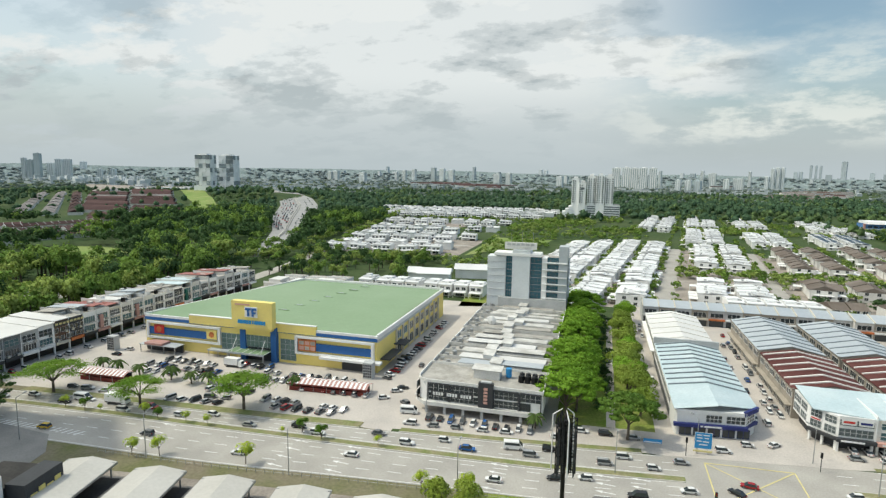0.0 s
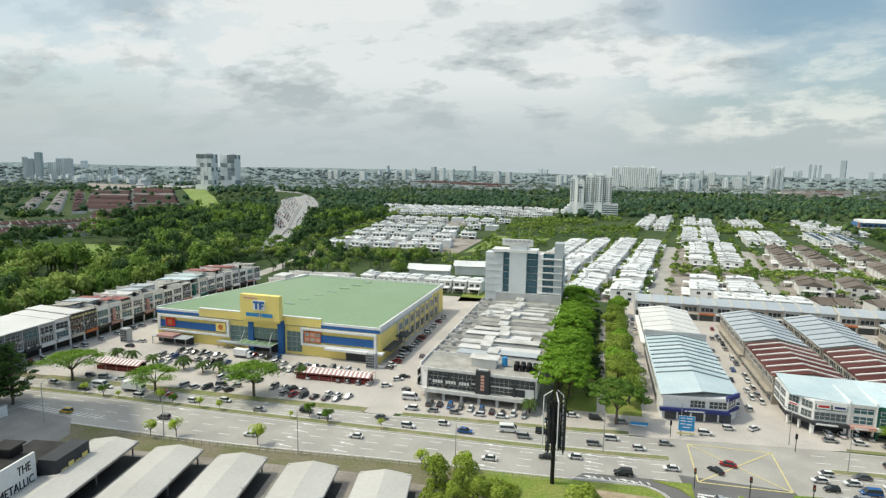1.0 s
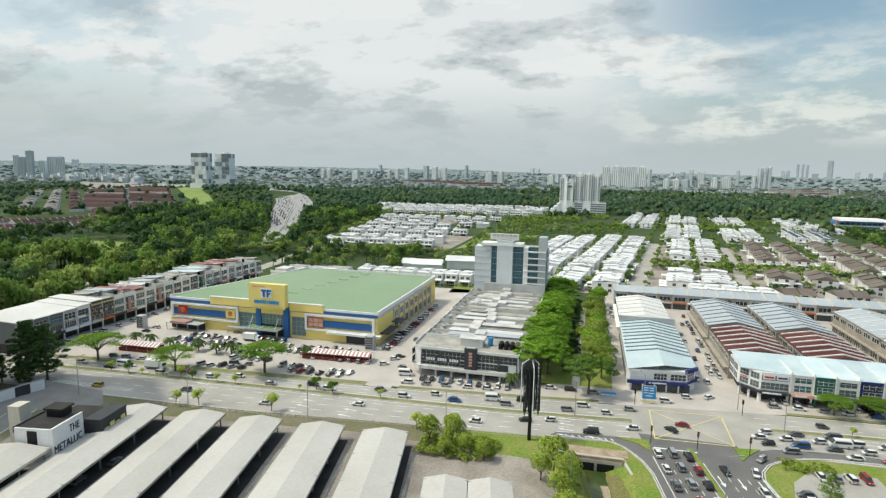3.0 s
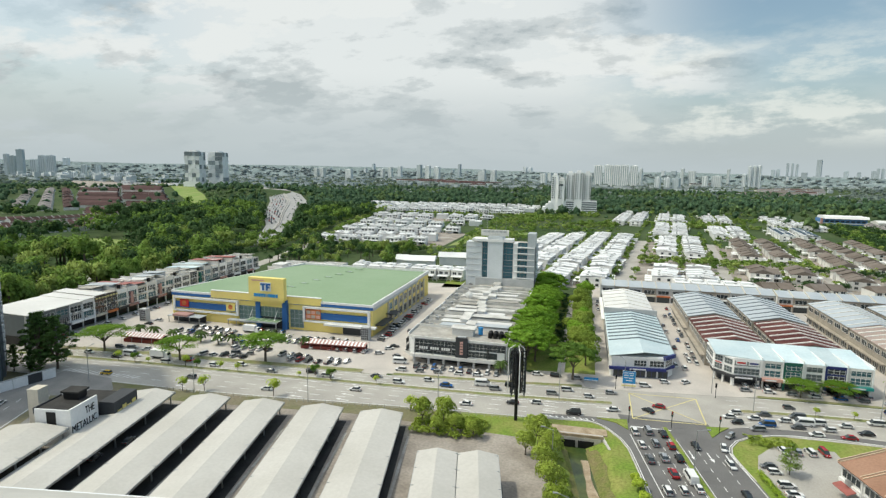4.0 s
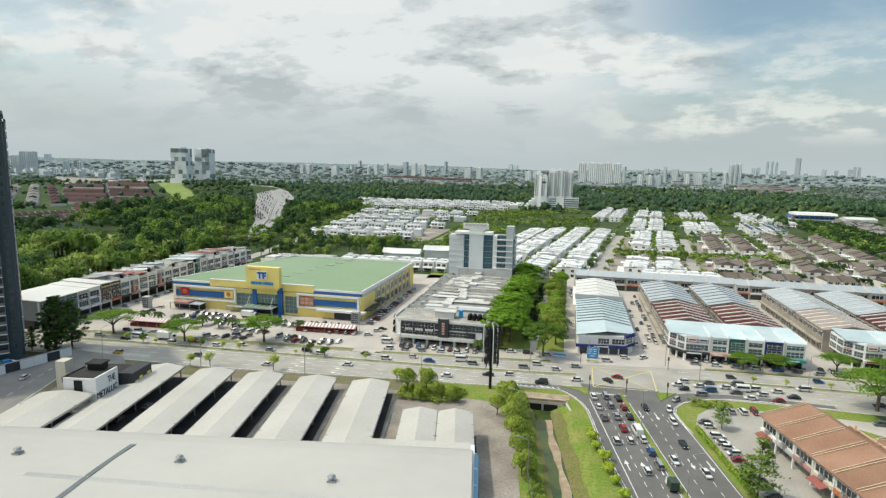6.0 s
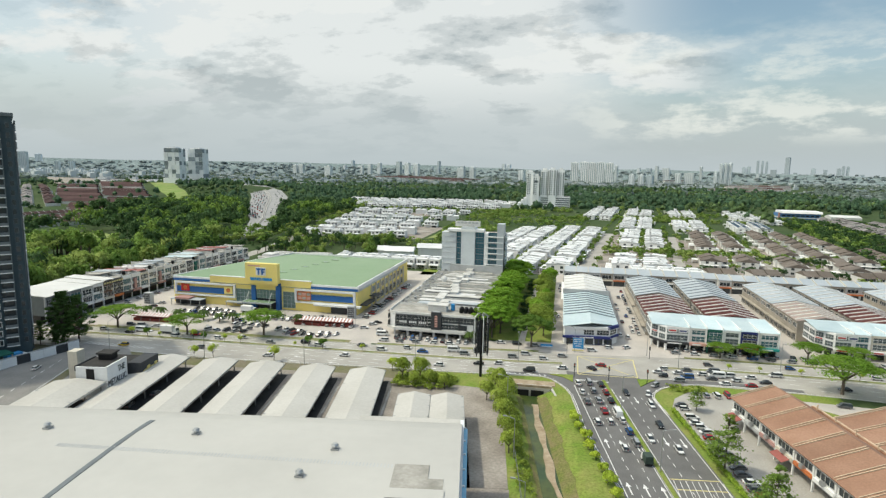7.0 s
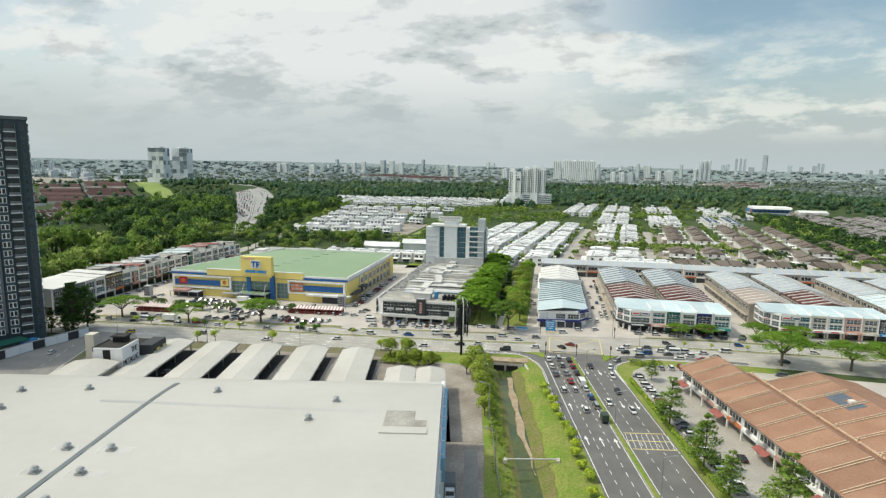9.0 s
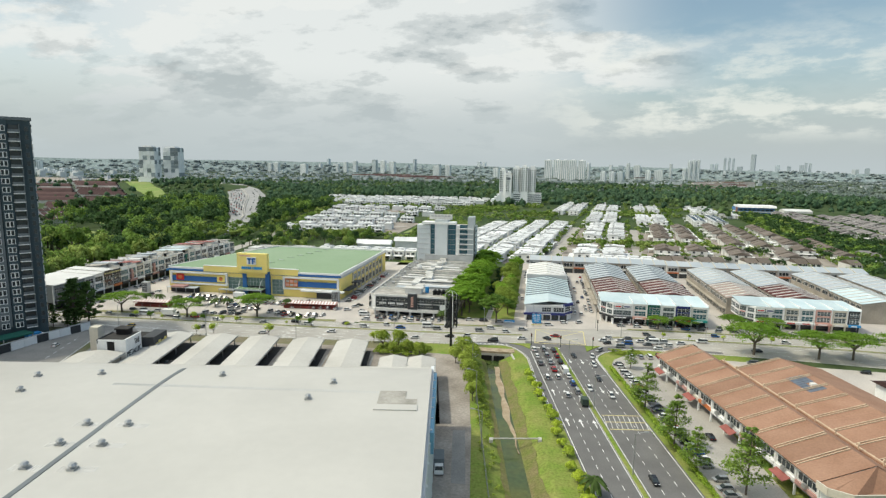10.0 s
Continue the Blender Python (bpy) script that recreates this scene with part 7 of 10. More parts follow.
    for x in (-96, -88, -78, -70, -62, -54):
        put_house(white[0], pose(x, 176 + rng.uniform(-1, 1), 0))
    # larger halls near the store
    for x, y, w, d in ((-86, 205, 18, 12), (-68, 226, 20, 12), (-98, 205, 6, 10)):
        g = Geo(); g.box(-w / 2, w / 2, -d / 2, d / 2, 0, 5.5, WHITE); g.extrude([(-d / 2 - 1, 5.5), (d / 2 + 1, 5.5), (0, 8)], -w / 2 - 1, w / 2 + 1, HOUSE_ROOF)
        thing("community_hall", g, "white hall with a broad pale roof", "hall", "pale halls", pose(x, y, 0, 0, 0, 8))
    # brown and grey houses to the east
    for x, spans in ((131, ((298, 345), (350, 408))), (152, ((300, 345), (350, 408))), (183, ((268, 330), (340, 425))), (203, ((262, 330), (340, 425))), (226, ((250, 330), (340, 430))), (128, ((222, 252),)), (150, ((224, 254),)), (176, ((212, 248),)), (208, ((210, 240),)), (246, ((228, 320),)),
                     (300, ((380, 470), (480, 560), (570, 640))), (319, ((300, 370), (380, 470), (480, 560), (570, 640))), (344, ((270, 370), (380, 470), (480, 600))), (363, ((260, 360), (372, 470), (480, 600))), (388, ((250, 350), (372, 470), (480, 620))), (408, ((250, 350), (372, 470), (480, 620))), (434, ((260, 350), (372, 470), (480, 620)))):
        for y0, y1 in spans:
            terrace(brown if x < 280 else grey, x, y0, y1, 7.3, 90, rng, .05)
    # front rows that face the lane
    for x in (108, 116, 132, 140, 160, 168, 190, 198, 222):
        put_house(brown[0], pose(x, 184 + (x - 108) * .12, 0, 0, 0, 4))
    for x in range(66, 104, 8):
        put_house(white[0], pose(x, 181, 0, 0, 0, 0))
    for x, y in ((-30, 186), (-22, 187)):
        put_house(white[0], pose(x, y, 0))
    tagged(new("far_houses", FAR_HOUSES.mesh("far_houses", False)), "more rows of white and brown-roofed houses", "houses", kind="stuff")
    for ring in ([(-36, 172), (100, 172), (232, 200), (270, 560), (100, 560), (36, 420), (-16, 415)], [(45, 562), (225, 562), (262, 745), (75, 750)], [(-205, 296), (-98, 306), (-96, 585), (-248, 575)]):
        flat("estate_ground", ring, .03, YARD, "pale paved ground between the house rows", category="ground")
    # streets between the columns
    for xa, xb, y0, y1 in ((3, 8, 176, 410), (47, 57, 172, 560), (106, 113, 200, 560), (164, 170, 205, 430), (214, 219, 215, 430), (102, 106, 600, 750), (152, 157, 430, 560)):
        flat("lane", [(xa + LEAN * (y0 - 300), y0), (xb + LEAN * (y0 - 300), y0), (xb + LEAN * (y1 - 300), y1), (xa + LEAN * (y1 - 300), y1)], .05, CONCRETE_ROAD, "pale residential street between house rows", category="road")
    for y in (352, 425, 505, 606):
        flat("lane", [(-236 - (y - 352) * .2, y - 3), (-104, y + 12), (-104, y + 18), (-236 - (y - 352) * .2, y + 3)], .05, CONCRETE_ROAD, "pale residential street between house rows", category="road")
    # distant terraces of red, brown and grey tile
    g = Geo()

    def long_roof(x, y, L, d, turn, tile, h=4.2, ribs=False):
        m = pose(x, y, terrain(x, y), 0, 0, turn)
        k0 = len(g.v)
        g.box(-L / 2, L / 2, -d / 2, d / 2, -6, h, PALE_WALL)
        g.extrude([(-d / 2 - .6, h), (d / 2 + .6, h), (0, h + 2.8)], -L / 2, L / 2, tile)
        if ribs:
            for i in range(int(L / 7) + 1):
                a = -L / 2 + i * 7
                g.extrude([(-d / 2 - .8, h - .3), (d / 2 + .8, h - .3), (0, h + 3.25)], a - .18, a + .18, GREY_WALL)
        n = max(1, int(L / 14))
        for i in range(n):
            if rng.random() < .5:
                a = -L / 2 + (i + rng.random() * .6) * L / n
                g.box(a, a + 2.2, -d / 2 - 2.6, -d / 2 + 2, -.5, h * rng.uniform(.5, .9), WHITE, tile)
        for q in range(k0, len(g.v)):
            g.v[q] = tuple(m @ Vector(g.v[q]))
    # the large block of many rows
    for i in range(20):
        f = i / 19
        cx, cy = -640 - 490 * f, 545 + 500 * f
        wide = 150 + 40 * f
        for a, b in ((-.5, -.04), (.02, .5)):
            L = (b - a) * wide
            q = (a + b) / 2 * wide
            if rng.random() > .06:
                long_roof(cx + q * math.cos(.2) + rng.uniform(-3, 3), cy + q * math.sin(.2), L, 13, 11.5 + rng.uniform(-.6, .6), RED_TILE if rng.random() < .9 else GREY_TILE)
    for x, y, L in ((-575, 452, 60), (-598, 488, 80), (-560, 425, 34)):
        long_roof(x, y, L, 13, 11, RED_TILE)
    # two long columns beside it
    for off, tile in ((0, GREY_TILE), (30, RED_TILE), (-34, GREY_TILE)):
        for i in range(9):
            f = (i + .5) / 9
            long_roof(-690 - 565 * f + off * .66, 460 + 500 * f + off * .75, 74, 15, 138.5, tile)
    # the nearer rows
    for x, y, L, t in ((-470, 205, 90, 66), (-456, 290, 60, 68), (-498, 230, 90, 66), (-500, 330, 110, 82), (-478, 350, 80, 78), (-530, 250, 120, 66), (-545, 350, 90, 78), (-560, 215, 100, 60), (-590, 290, 100, 66)):
        long_roof(x, y, L, 13, t, RED_TILE, 4.2, True)
    # beige terraces far to the east and red ones in the middle
    for i in range(70):
        f, q = rng.random(), rng.uniform(-.5, .5)
        x, y = 430 + 330 * f + q * (150 + 130 * f), 1400 + 850 * f + q * 90
        long_roof(x, y, rng.uniform(30, 70), 14, rng.uniform(-12, 18), rng.choice((BROWN_TILE, BROWN_TILE, GREY_TILE, RED_TILE if x > 700 else BROWN_TILE)), 6)
    for i in range(46):
        f = rng.random()
        long_roof(-860 + 480 * f + rng.uniform(-30, 30), 2640 - 560 * f + rng.uniform(-120, 220), rng.uniform(40, 90), 22, rng.uniform(-15, 15), RED_TILE, 9)
    for i in range(6):
        long_roof(540 + i * 18, 2900 + i * 12, 40, 26, 8, RED_TILE, 16)
    tagged(new("far_terraces", g.mesh("far_terraces")), "distant rows of red and brown roofed terraces", "houses", kind="stuff")


build_houses()


# ---- vegetation ----
def clump_template(seed, n, flatness=1.0, leaf=0.34, shell=0.55):
    """A crown of about unit radius: many small bent leaf sprays in clumps round a few boughs. Returns vertices and normals (n, 4, 3)."""
    r = np.random.RandomState(seed)
    k = 11
    cen = r.normal(size=(k, 3)); cen /= np.linalg.norm(cen, axis=1)[:, None]
    cen *= r.uniform(.3, .7, (k, 1)); cen[:, 2] = np.abs(cen[:, 2]) * .75 - .12
    rad = r.uniform(.28, .5, k)
    which = r.randint(0, k, n)
    d = r.normal(size=(n, 3)); d /= np.linalg.norm(d, axis=1)[:, None]
    d[:, 2] = np.where(d[:, 2] < -.35, -d[:, 2], d[:, 2])
    p = cen[which] + d * (rad[which] * r.uniform(shell, 1.0, n))[:, None]
    p[:, 2] *= flatness
    nrm = d + r.normal(size=(n, 3)) * .4 + np.array([0, 0, .3])
    nrm /= np.linalg.norm(nrm, axis=1)[:, None]
    t = np.cross(nrm, r.normal(size=(n, 3))); t /= np.linalg.norm(t, axis=1)[:, None] + 1e-9
    b = np.cross(nrm, t)
    s = (leaf * r.uniform(.55, 1.3, n))[:, None]
    bend = nrm * s * .25
    out = p / (np.linalg.norm(p, axis=1)[:, None] + .2)
    soft = d * .75 + out * .55 + nrm * .25 + np.array([0, 0, .12])
    soft /= np.linalg.norm(soft, axis=1)[:, None]
    return np.stack([p - t * s * .5 - bend, p - b * s * .38, p + t * s * .5 - bend, p + b * s * .38], 1), np.repeat(soft[:, None, :], 4, 1)


def dome_template(seed, rim=24, leaf=.42):
    """A far crown: an uneven inner mass, hidden under sprays that give it lumps and an open outline."""
    r = np.random.RandomState(seed)
    nu, nv = 6, 2
    pts = np.zeros((nv + 1, nu, 3))
    for j in range(nv + 1):
        el = -.5 + (1.45 + .5) * j / nv
        for i in range(nu):
            az = 2 * math.pi * (i + .5 * (j % 2)) / nu
            q = r.uniform(.5, .85)
            pts[j, i] = (q * math.cos(el) * math.cos(az), q * math.cos(el) * math.sin(az), q * math.sin(el))
    quads, soft = [], []
    for j in range(nv):
        for i in range(nu):
            k = (i + 1) % nu
            q = np.array([pts[j, i], pts[j, k], pts[j + 1, k], pts[j + 1, i]])
            quads.append(q)
            soft.append(q + r.normal(size=(4, 3)) * .3)
    quads, soft = np.array(quads), np.array(soft)
    soft /= np.linalg.norm(soft, axis=2)[:, :, None]
    q2, s2 = clump_template(seed + 50, rim, 1.0, leaf, .85)
    return np.concatenate([quads, q2]), np.concatenate([soft, s2])


def quads_mesh(name, quads, mat, soft=None, trunks=None):
    """Leaf sprays, whose normals follow the crown they belong to, and plain tapering trunks."""
    quads = np.asarray(quads, dtype=np.float32).reshape(-1, 4, 3)
    n0 = len(quads)
    if trunks is not None:
        quads = np.concatenate([quads, np.asarray(trunks, dtype=np.float32)])
    n = len(quads)
    me = bpy.data.meshes.new(name)
    me.vertices.add(n * 4); me.loops.add(n * 4); me.polygons.add(n)
    me.vertices.foreach_set("co", quads.ravel())
    me.loops.foreach_set("vertex_index", np.arange(n * 4, dtype=np.int32))
    me.polygons.foreach_set("loop_start", np.arange(0, n * 4, 4, dtype=np.int32))
    me.polygons.foreach_set("loop_total", np.full(n, 4, dtype=np.int32))
    me.materials.append(mat); me.materials.append(BARK)
    me.polygons.foreach_set("material_index", (np.arange(n) >= n0).astype(np.int32))
    me.update(); me.validate()
    if soft is not None:
        face = np.cross(quads[:, 1] - quads[:, 0], quads[:, 3] - quads[:, 0])
        face /= np.linalg.norm(face, axis=1)[:, None] + 1e-9
        nr = np.repeat(face[:, None, :], 4, 1)
        nr[:n0] = np.asarray(soft, dtype=np.float32).reshape(-1, 4, 3)
        at = me.attributes.new("custom_normal", "FLOAT_VECTOR", "POINT")
        at.data.foreach_set("vector", nr.astype(np.float32).ravel())
        me.update()
    return me


def tree_proto(name, label, crown_r, crown_h, trunk_h, mat, seed, n=900, leaf=.2, flat_=.6, limbs=6, spread=.6, trunk_r=.3, group="", shell=.6):
    r = random.Random(seed)
    g = Geo()
    g.tube((0, 0, -.1), (.1, .05, trunk_h), trunk_r, trunk_r * .75, BARK, 9)
    for k in range(limbs):
        a = 2 * math.pi * k / limbs + r.uniform(-.3, .3)
        q = crown_r * spread * r.uniform(.7, 1.1)
        mid = (q * .45 * math.cos(a), q * .45 * math.sin(a), trunk_h + crown_h * .25)
        g.tube((.1, .05, trunk_h - .2), mid, trunk_r * .55, trunk_r * .35, BARK, 6)
        g.tube(mid, (q * math.cos(a), q * math.sin(a), trunk_h + crown_h * r.uniform(.35, .6)), trunk_r * .35, trunk_r * .12, BARK, 5)
    ob = new(name); tagged(ob, label, "tree", group)
    part("trunk", g, ob, "grey-brown branching trunk")
    q, soft = clump_template(seed, n, 1.0, leaf, shell)
    q = q * np.array([crown_r, crown_r, crown_h]) + np.array([0, 0, trunk_h + crown_h * .45])
    c = new("crown", quads_mesh("crown", q, mat, soft)); c.parent = ob
    return ob


def rain_tree(seed, R, h, label, n=2600):
    """A spreading flat-topped crown on arching limbs."""
    r = np.random.RandomState(seed)
    rr = random.Random(seed)
    g = Geo()
    th = h * .42
    g.tube((0, 0, -.1), (0, 0, th), .42, .34, BARK, 10)
    tips = []
    for k in range(8):
        a = 2 * math.pi * k / 8 + rr.uniform(-.25, .25)
        q = R * rr.uniform(.5, .8)
        m = (q * .4 * math.cos(a), q * .4 * math.sin(a), th + (h - th) * .45)
        e = (q * math.cos(a), q * math.sin(a), h * rr.uniform(.8, .92))
        g.tube((0, 0, th - .25), m, .22, .14, BARK, 6); g.tube(m, e, .14, .05, BARK, 5)
        tips.append(e)
    tips += [(rr.uniform(-.42, .42) * R, rr.uniform(-.42, .42) * R, h * .96) for _ in range(6)]
    tips = np.array(tips)
    w = r.randint(0, len(tips), n)
    p = tips[w] + r.normal(size=(n, 3)) * np.array([R * .15, R * .15, h * .022])
    rad = np.hypot(p[:, 0], p[:, 1])
    p[:, 2] = np.minimum(p[:, 2], h) - (rad / R) ** 2 * h * .06
    nrm = r.normal(size=(n, 3)) * .4 + np.array([0, 0, 1]); nrm /= np.linalg.norm(nrm, axis=1)[:, None]
    t = np.cross(nrm, r.normal(size=(n, 3))); t /= np.linalg.norm(t, axis=1)[:, None]
    b = np.cross(nrm, t)
    s = r.uniform(.3, .68, n)[:, None]
    q = np.stack([p - t * s * .5 - nrm * s * .12, p - b * s * .4, p + t * s * .5 - nrm * s * .12, p + b * s * .4], 1)
    soft = (p - tips[w]) / R * 1.3 + np.array([0, 0, .8]) + nrm * .2
    soft /= np.linalg.norm(soft, axis=1)[:, None]
    ob = new("rain_tree"); tagged(ob, label, "tree", "rain trees")
    part("trunk", g, ob, "forked grey trunk with arching limbs")
    c = new("crown", quads_mesh("crown", q, PAD_LEAF, np.repeat(soft[:, None, :], 4, 1))); c.parent = ob
    return ob


def layered_tree(seed, R, h, mat, name, label, group, pads=26, n=5200, lift=.42, column=False):
    """A broad tree whose foliage lies in many small flat pads, stacked up to a dome."""
    r = np.random.RandomState(seed)
    g = Geo()
    th = h * lift
    g.tube((0, 0, -.1), (.1, .05, th), .36, .28, BARK, 9)
    tips = []
    for k in range(pads):
        a = k * 2.4 + r.uniform(-.3, .3)
        q = R * .84 * math.sqrt((k + .4) / pads)
        top = th + (h - th) * (1 - .62 * (q / R) ** 2) * r.uniform(.82, 1.0)
        if column:
            u = (k + .5) / pads
            q = R * (.25 + .65 * math.sin(math.pi * min(1, u * 1.08 + .08)) ** .8) * r.uniform(.25, 1.0)
            top = th + (h - th) * u
        tips.append((q * math.cos(a), q * math.sin(a), top))
        if k % 3 == 0:
            g.tube((.1, .05, th - .2), (q * .8 * math.cos(a), q * .8 * math.sin(a), top - .5), .13, .05, BARK, 5)
    tips = np.array(tips)
    w = r.randint(0, len(tips), n)
    size = r.uniform(.17, .29, len(tips))[w][:, None] * R
    d = r.normal(size=(n, 3)); d /= np.linalg.norm(d, axis=1)[:, None]
    p = tips[w] + d * size * np.array([1, 1, .36]) * r.uniform(.55, 1.0, (n, 1))
    nrm = d * .6 + r.normal(size=(n, 3)) * .35 + np.array([0, 0, .7]); nrm /= np.linalg.norm(nrm, axis=1)[:, None]
    t = np.cross(nrm, r.normal(size=(n, 3))); t /= np.linalg.norm(t, axis=1)[:, None]
    b = np.cross(nrm, t)
    s = r.uniform(.3, .72, n)[:, None]
    q = np.stack([p - t * s * .5 - nrm * s * .12, p - b * s * .4, p + t * s * .5 - nrm * s * .12, p + b * s * .4], 1)
    soft = d * np.array([.9, .9, 1.2]) + tips[w] / R * np.array([.35, .35, 0]) + np.array([0, 0, .25]) + nrm * .15
    soft /= np.linalg.norm(soft, axis=1)[:, None]
    ob = new(name); tagged(ob, label, "tree", group)
    part("trunk", g, ob, "grey-brown forked trunk")
    c = new("crown", quads_mesh("crown", q, mat, np.repeat(soft[:, None, :], 4, 1))); c.parent = ob
    return ob


def tier_tree(seed, R, h):
    """A tall tree whose boughs stand out in flat layers, wide below and narrow at the top."""
    r = np.random.RandomState(seed)
    g = Geo(); g.tube((0, 0, -.1), (.1, 0, h * .96), .2, .05, BARK, 8)
    p, soft = [], []
    for k in range(7):
        z = h * (.3 + .68 * k / 6)
        q = R * (1.0 - .13 * k) * (0.8 if k == 0 else 1)
        for i in range(6 if k < 5 else 4):
            a = r.uniform(0, 6.283)
            e = np.array([q * .62 * math.cos(a), q * .62 * math.sin(a), z + r.uniform(-.02, .03) * h])
            g.tube((0, 0, z - .05 * h), tuple(e), .07, .02, BARK, 5)
            n = int(90 * (q / R + .25))
            o = r.normal(size=(n, 3)) * np.array([q * .23, q * .23, h * .013])
            p.append(e + o); soft.append(o / q * 1.6 + np.array([math.cos(a) * .3, math.sin(a) * .3, .75]))
    p, soft = np.concatenate(p), np.concatenate(soft)
    n = len(p)
    nrm = r.normal(size=(n, 3)) * .45 + np.array([0, 0, 1]); nrm /= np.linalg.norm(nrm, axis=1)[:, None]
    t = np.cross(nrm, r.normal(size=(n, 3))); t /= np.linalg.norm(t, axis=1)[:, None]
    b = np.cross(nrm, t)
    s = r.uniform(.25, .55, n)[:, None]
    soft /= np.linalg.norm(soft, axis=1)[:, None]
    q = np.stack([p - t * s * .5, p - b * s * .4, p + t * s * .5, p + b * s * .4], 1)
    ob = new("parking_tree"); tagged(ob, "tall green tree with flat layered boughs beside the parking lot", "tree", "parking lot trees")
    part("trunk", g, ob, "straight grey trunk with level boughs")
    c = new("crown", quads_mesh("crown", q, TIER_LEAF, np.repeat(soft[:, None, :], 4, 1))); c.parent = ob
    return ob


ROAD_LEAF = leafy("broad_tree_leaf", (0.10, 0.19, 0.03), (0.15, 0.25, 0.045), 0.3)
WOOD_LEAF = leafy("tall_wood_leaf", (0.13, 0.225, 0.046), (0.205, 0.31, 0.066), 0.35)
OLIVE_LEAF = leafy("olive_wood_leaf", (0.235, 0.32, 0.08), (0.32, 0.40, 0.11), 0.3)
GOLDEN_LEAF = leafy("sunlit_tree_leaf", (0.20, 0.29, 0.045), (0.27, 0.35, 0.065), 0.3)
TIER_LEAF = leafy("layered_tree_leaf", (0.155, 0.25, 0.046), (0.22, 0.325, 0.064))


def palm(seed):
    g = Geo(); g.tube((0, 0, 0), (.1, 0, 3.6), .22, .17, BARK, 8)
    ob = new("palm"); tagged(ob, "short palm with arching green fronds", "palm tree", "car park palms")
    part("trunk", g, ob)
    r = random.Random(seed)
    f = Geo()
    for k in range(14):
        a = 2 * math.pi * k / 14 + r.uniform(-.2, .2)
        up = r.uniform(.2, 1.0)
        pts = []
        for i in range(6):
            s = i / 5
            pts.append(Vector((2.6 * s * math.cos(a), 2.6 * s * math.sin(a), 3.6 + up * 1.6 * s - 2.2 * s * s)))
        side = Vector((-math.sin(a), math.cos(a), 0))
        for i in range(5):
            w0, w1 = .45 * math.sin(math.pi * (i + .4) / 6), .45 * math.sin(math.pi * (i + 1.2) / 6)
            for sg in (-1, 1):
                f.face([pts[i], pts[i + 1], pts[i + 1] + side * sg * w1 + Vector((0, 0, -.25)), pts[i] + side * sg * w0 + Vector((0, 0, -.25))], PALM_LEAF)
    c = new("crown", f.mesh("crown", False)); c.parent = ob
    return ob


def place(proto, x, y, s=1.0, turn=0, z=0.0):
    ob = copy_thing(proto, Matrix.Identity(4))
    ob.matrix_basis = pose(x, y, z, 0, 0, turn) @ Matrix.Diagonal((s, s, s, 1))
    return ob


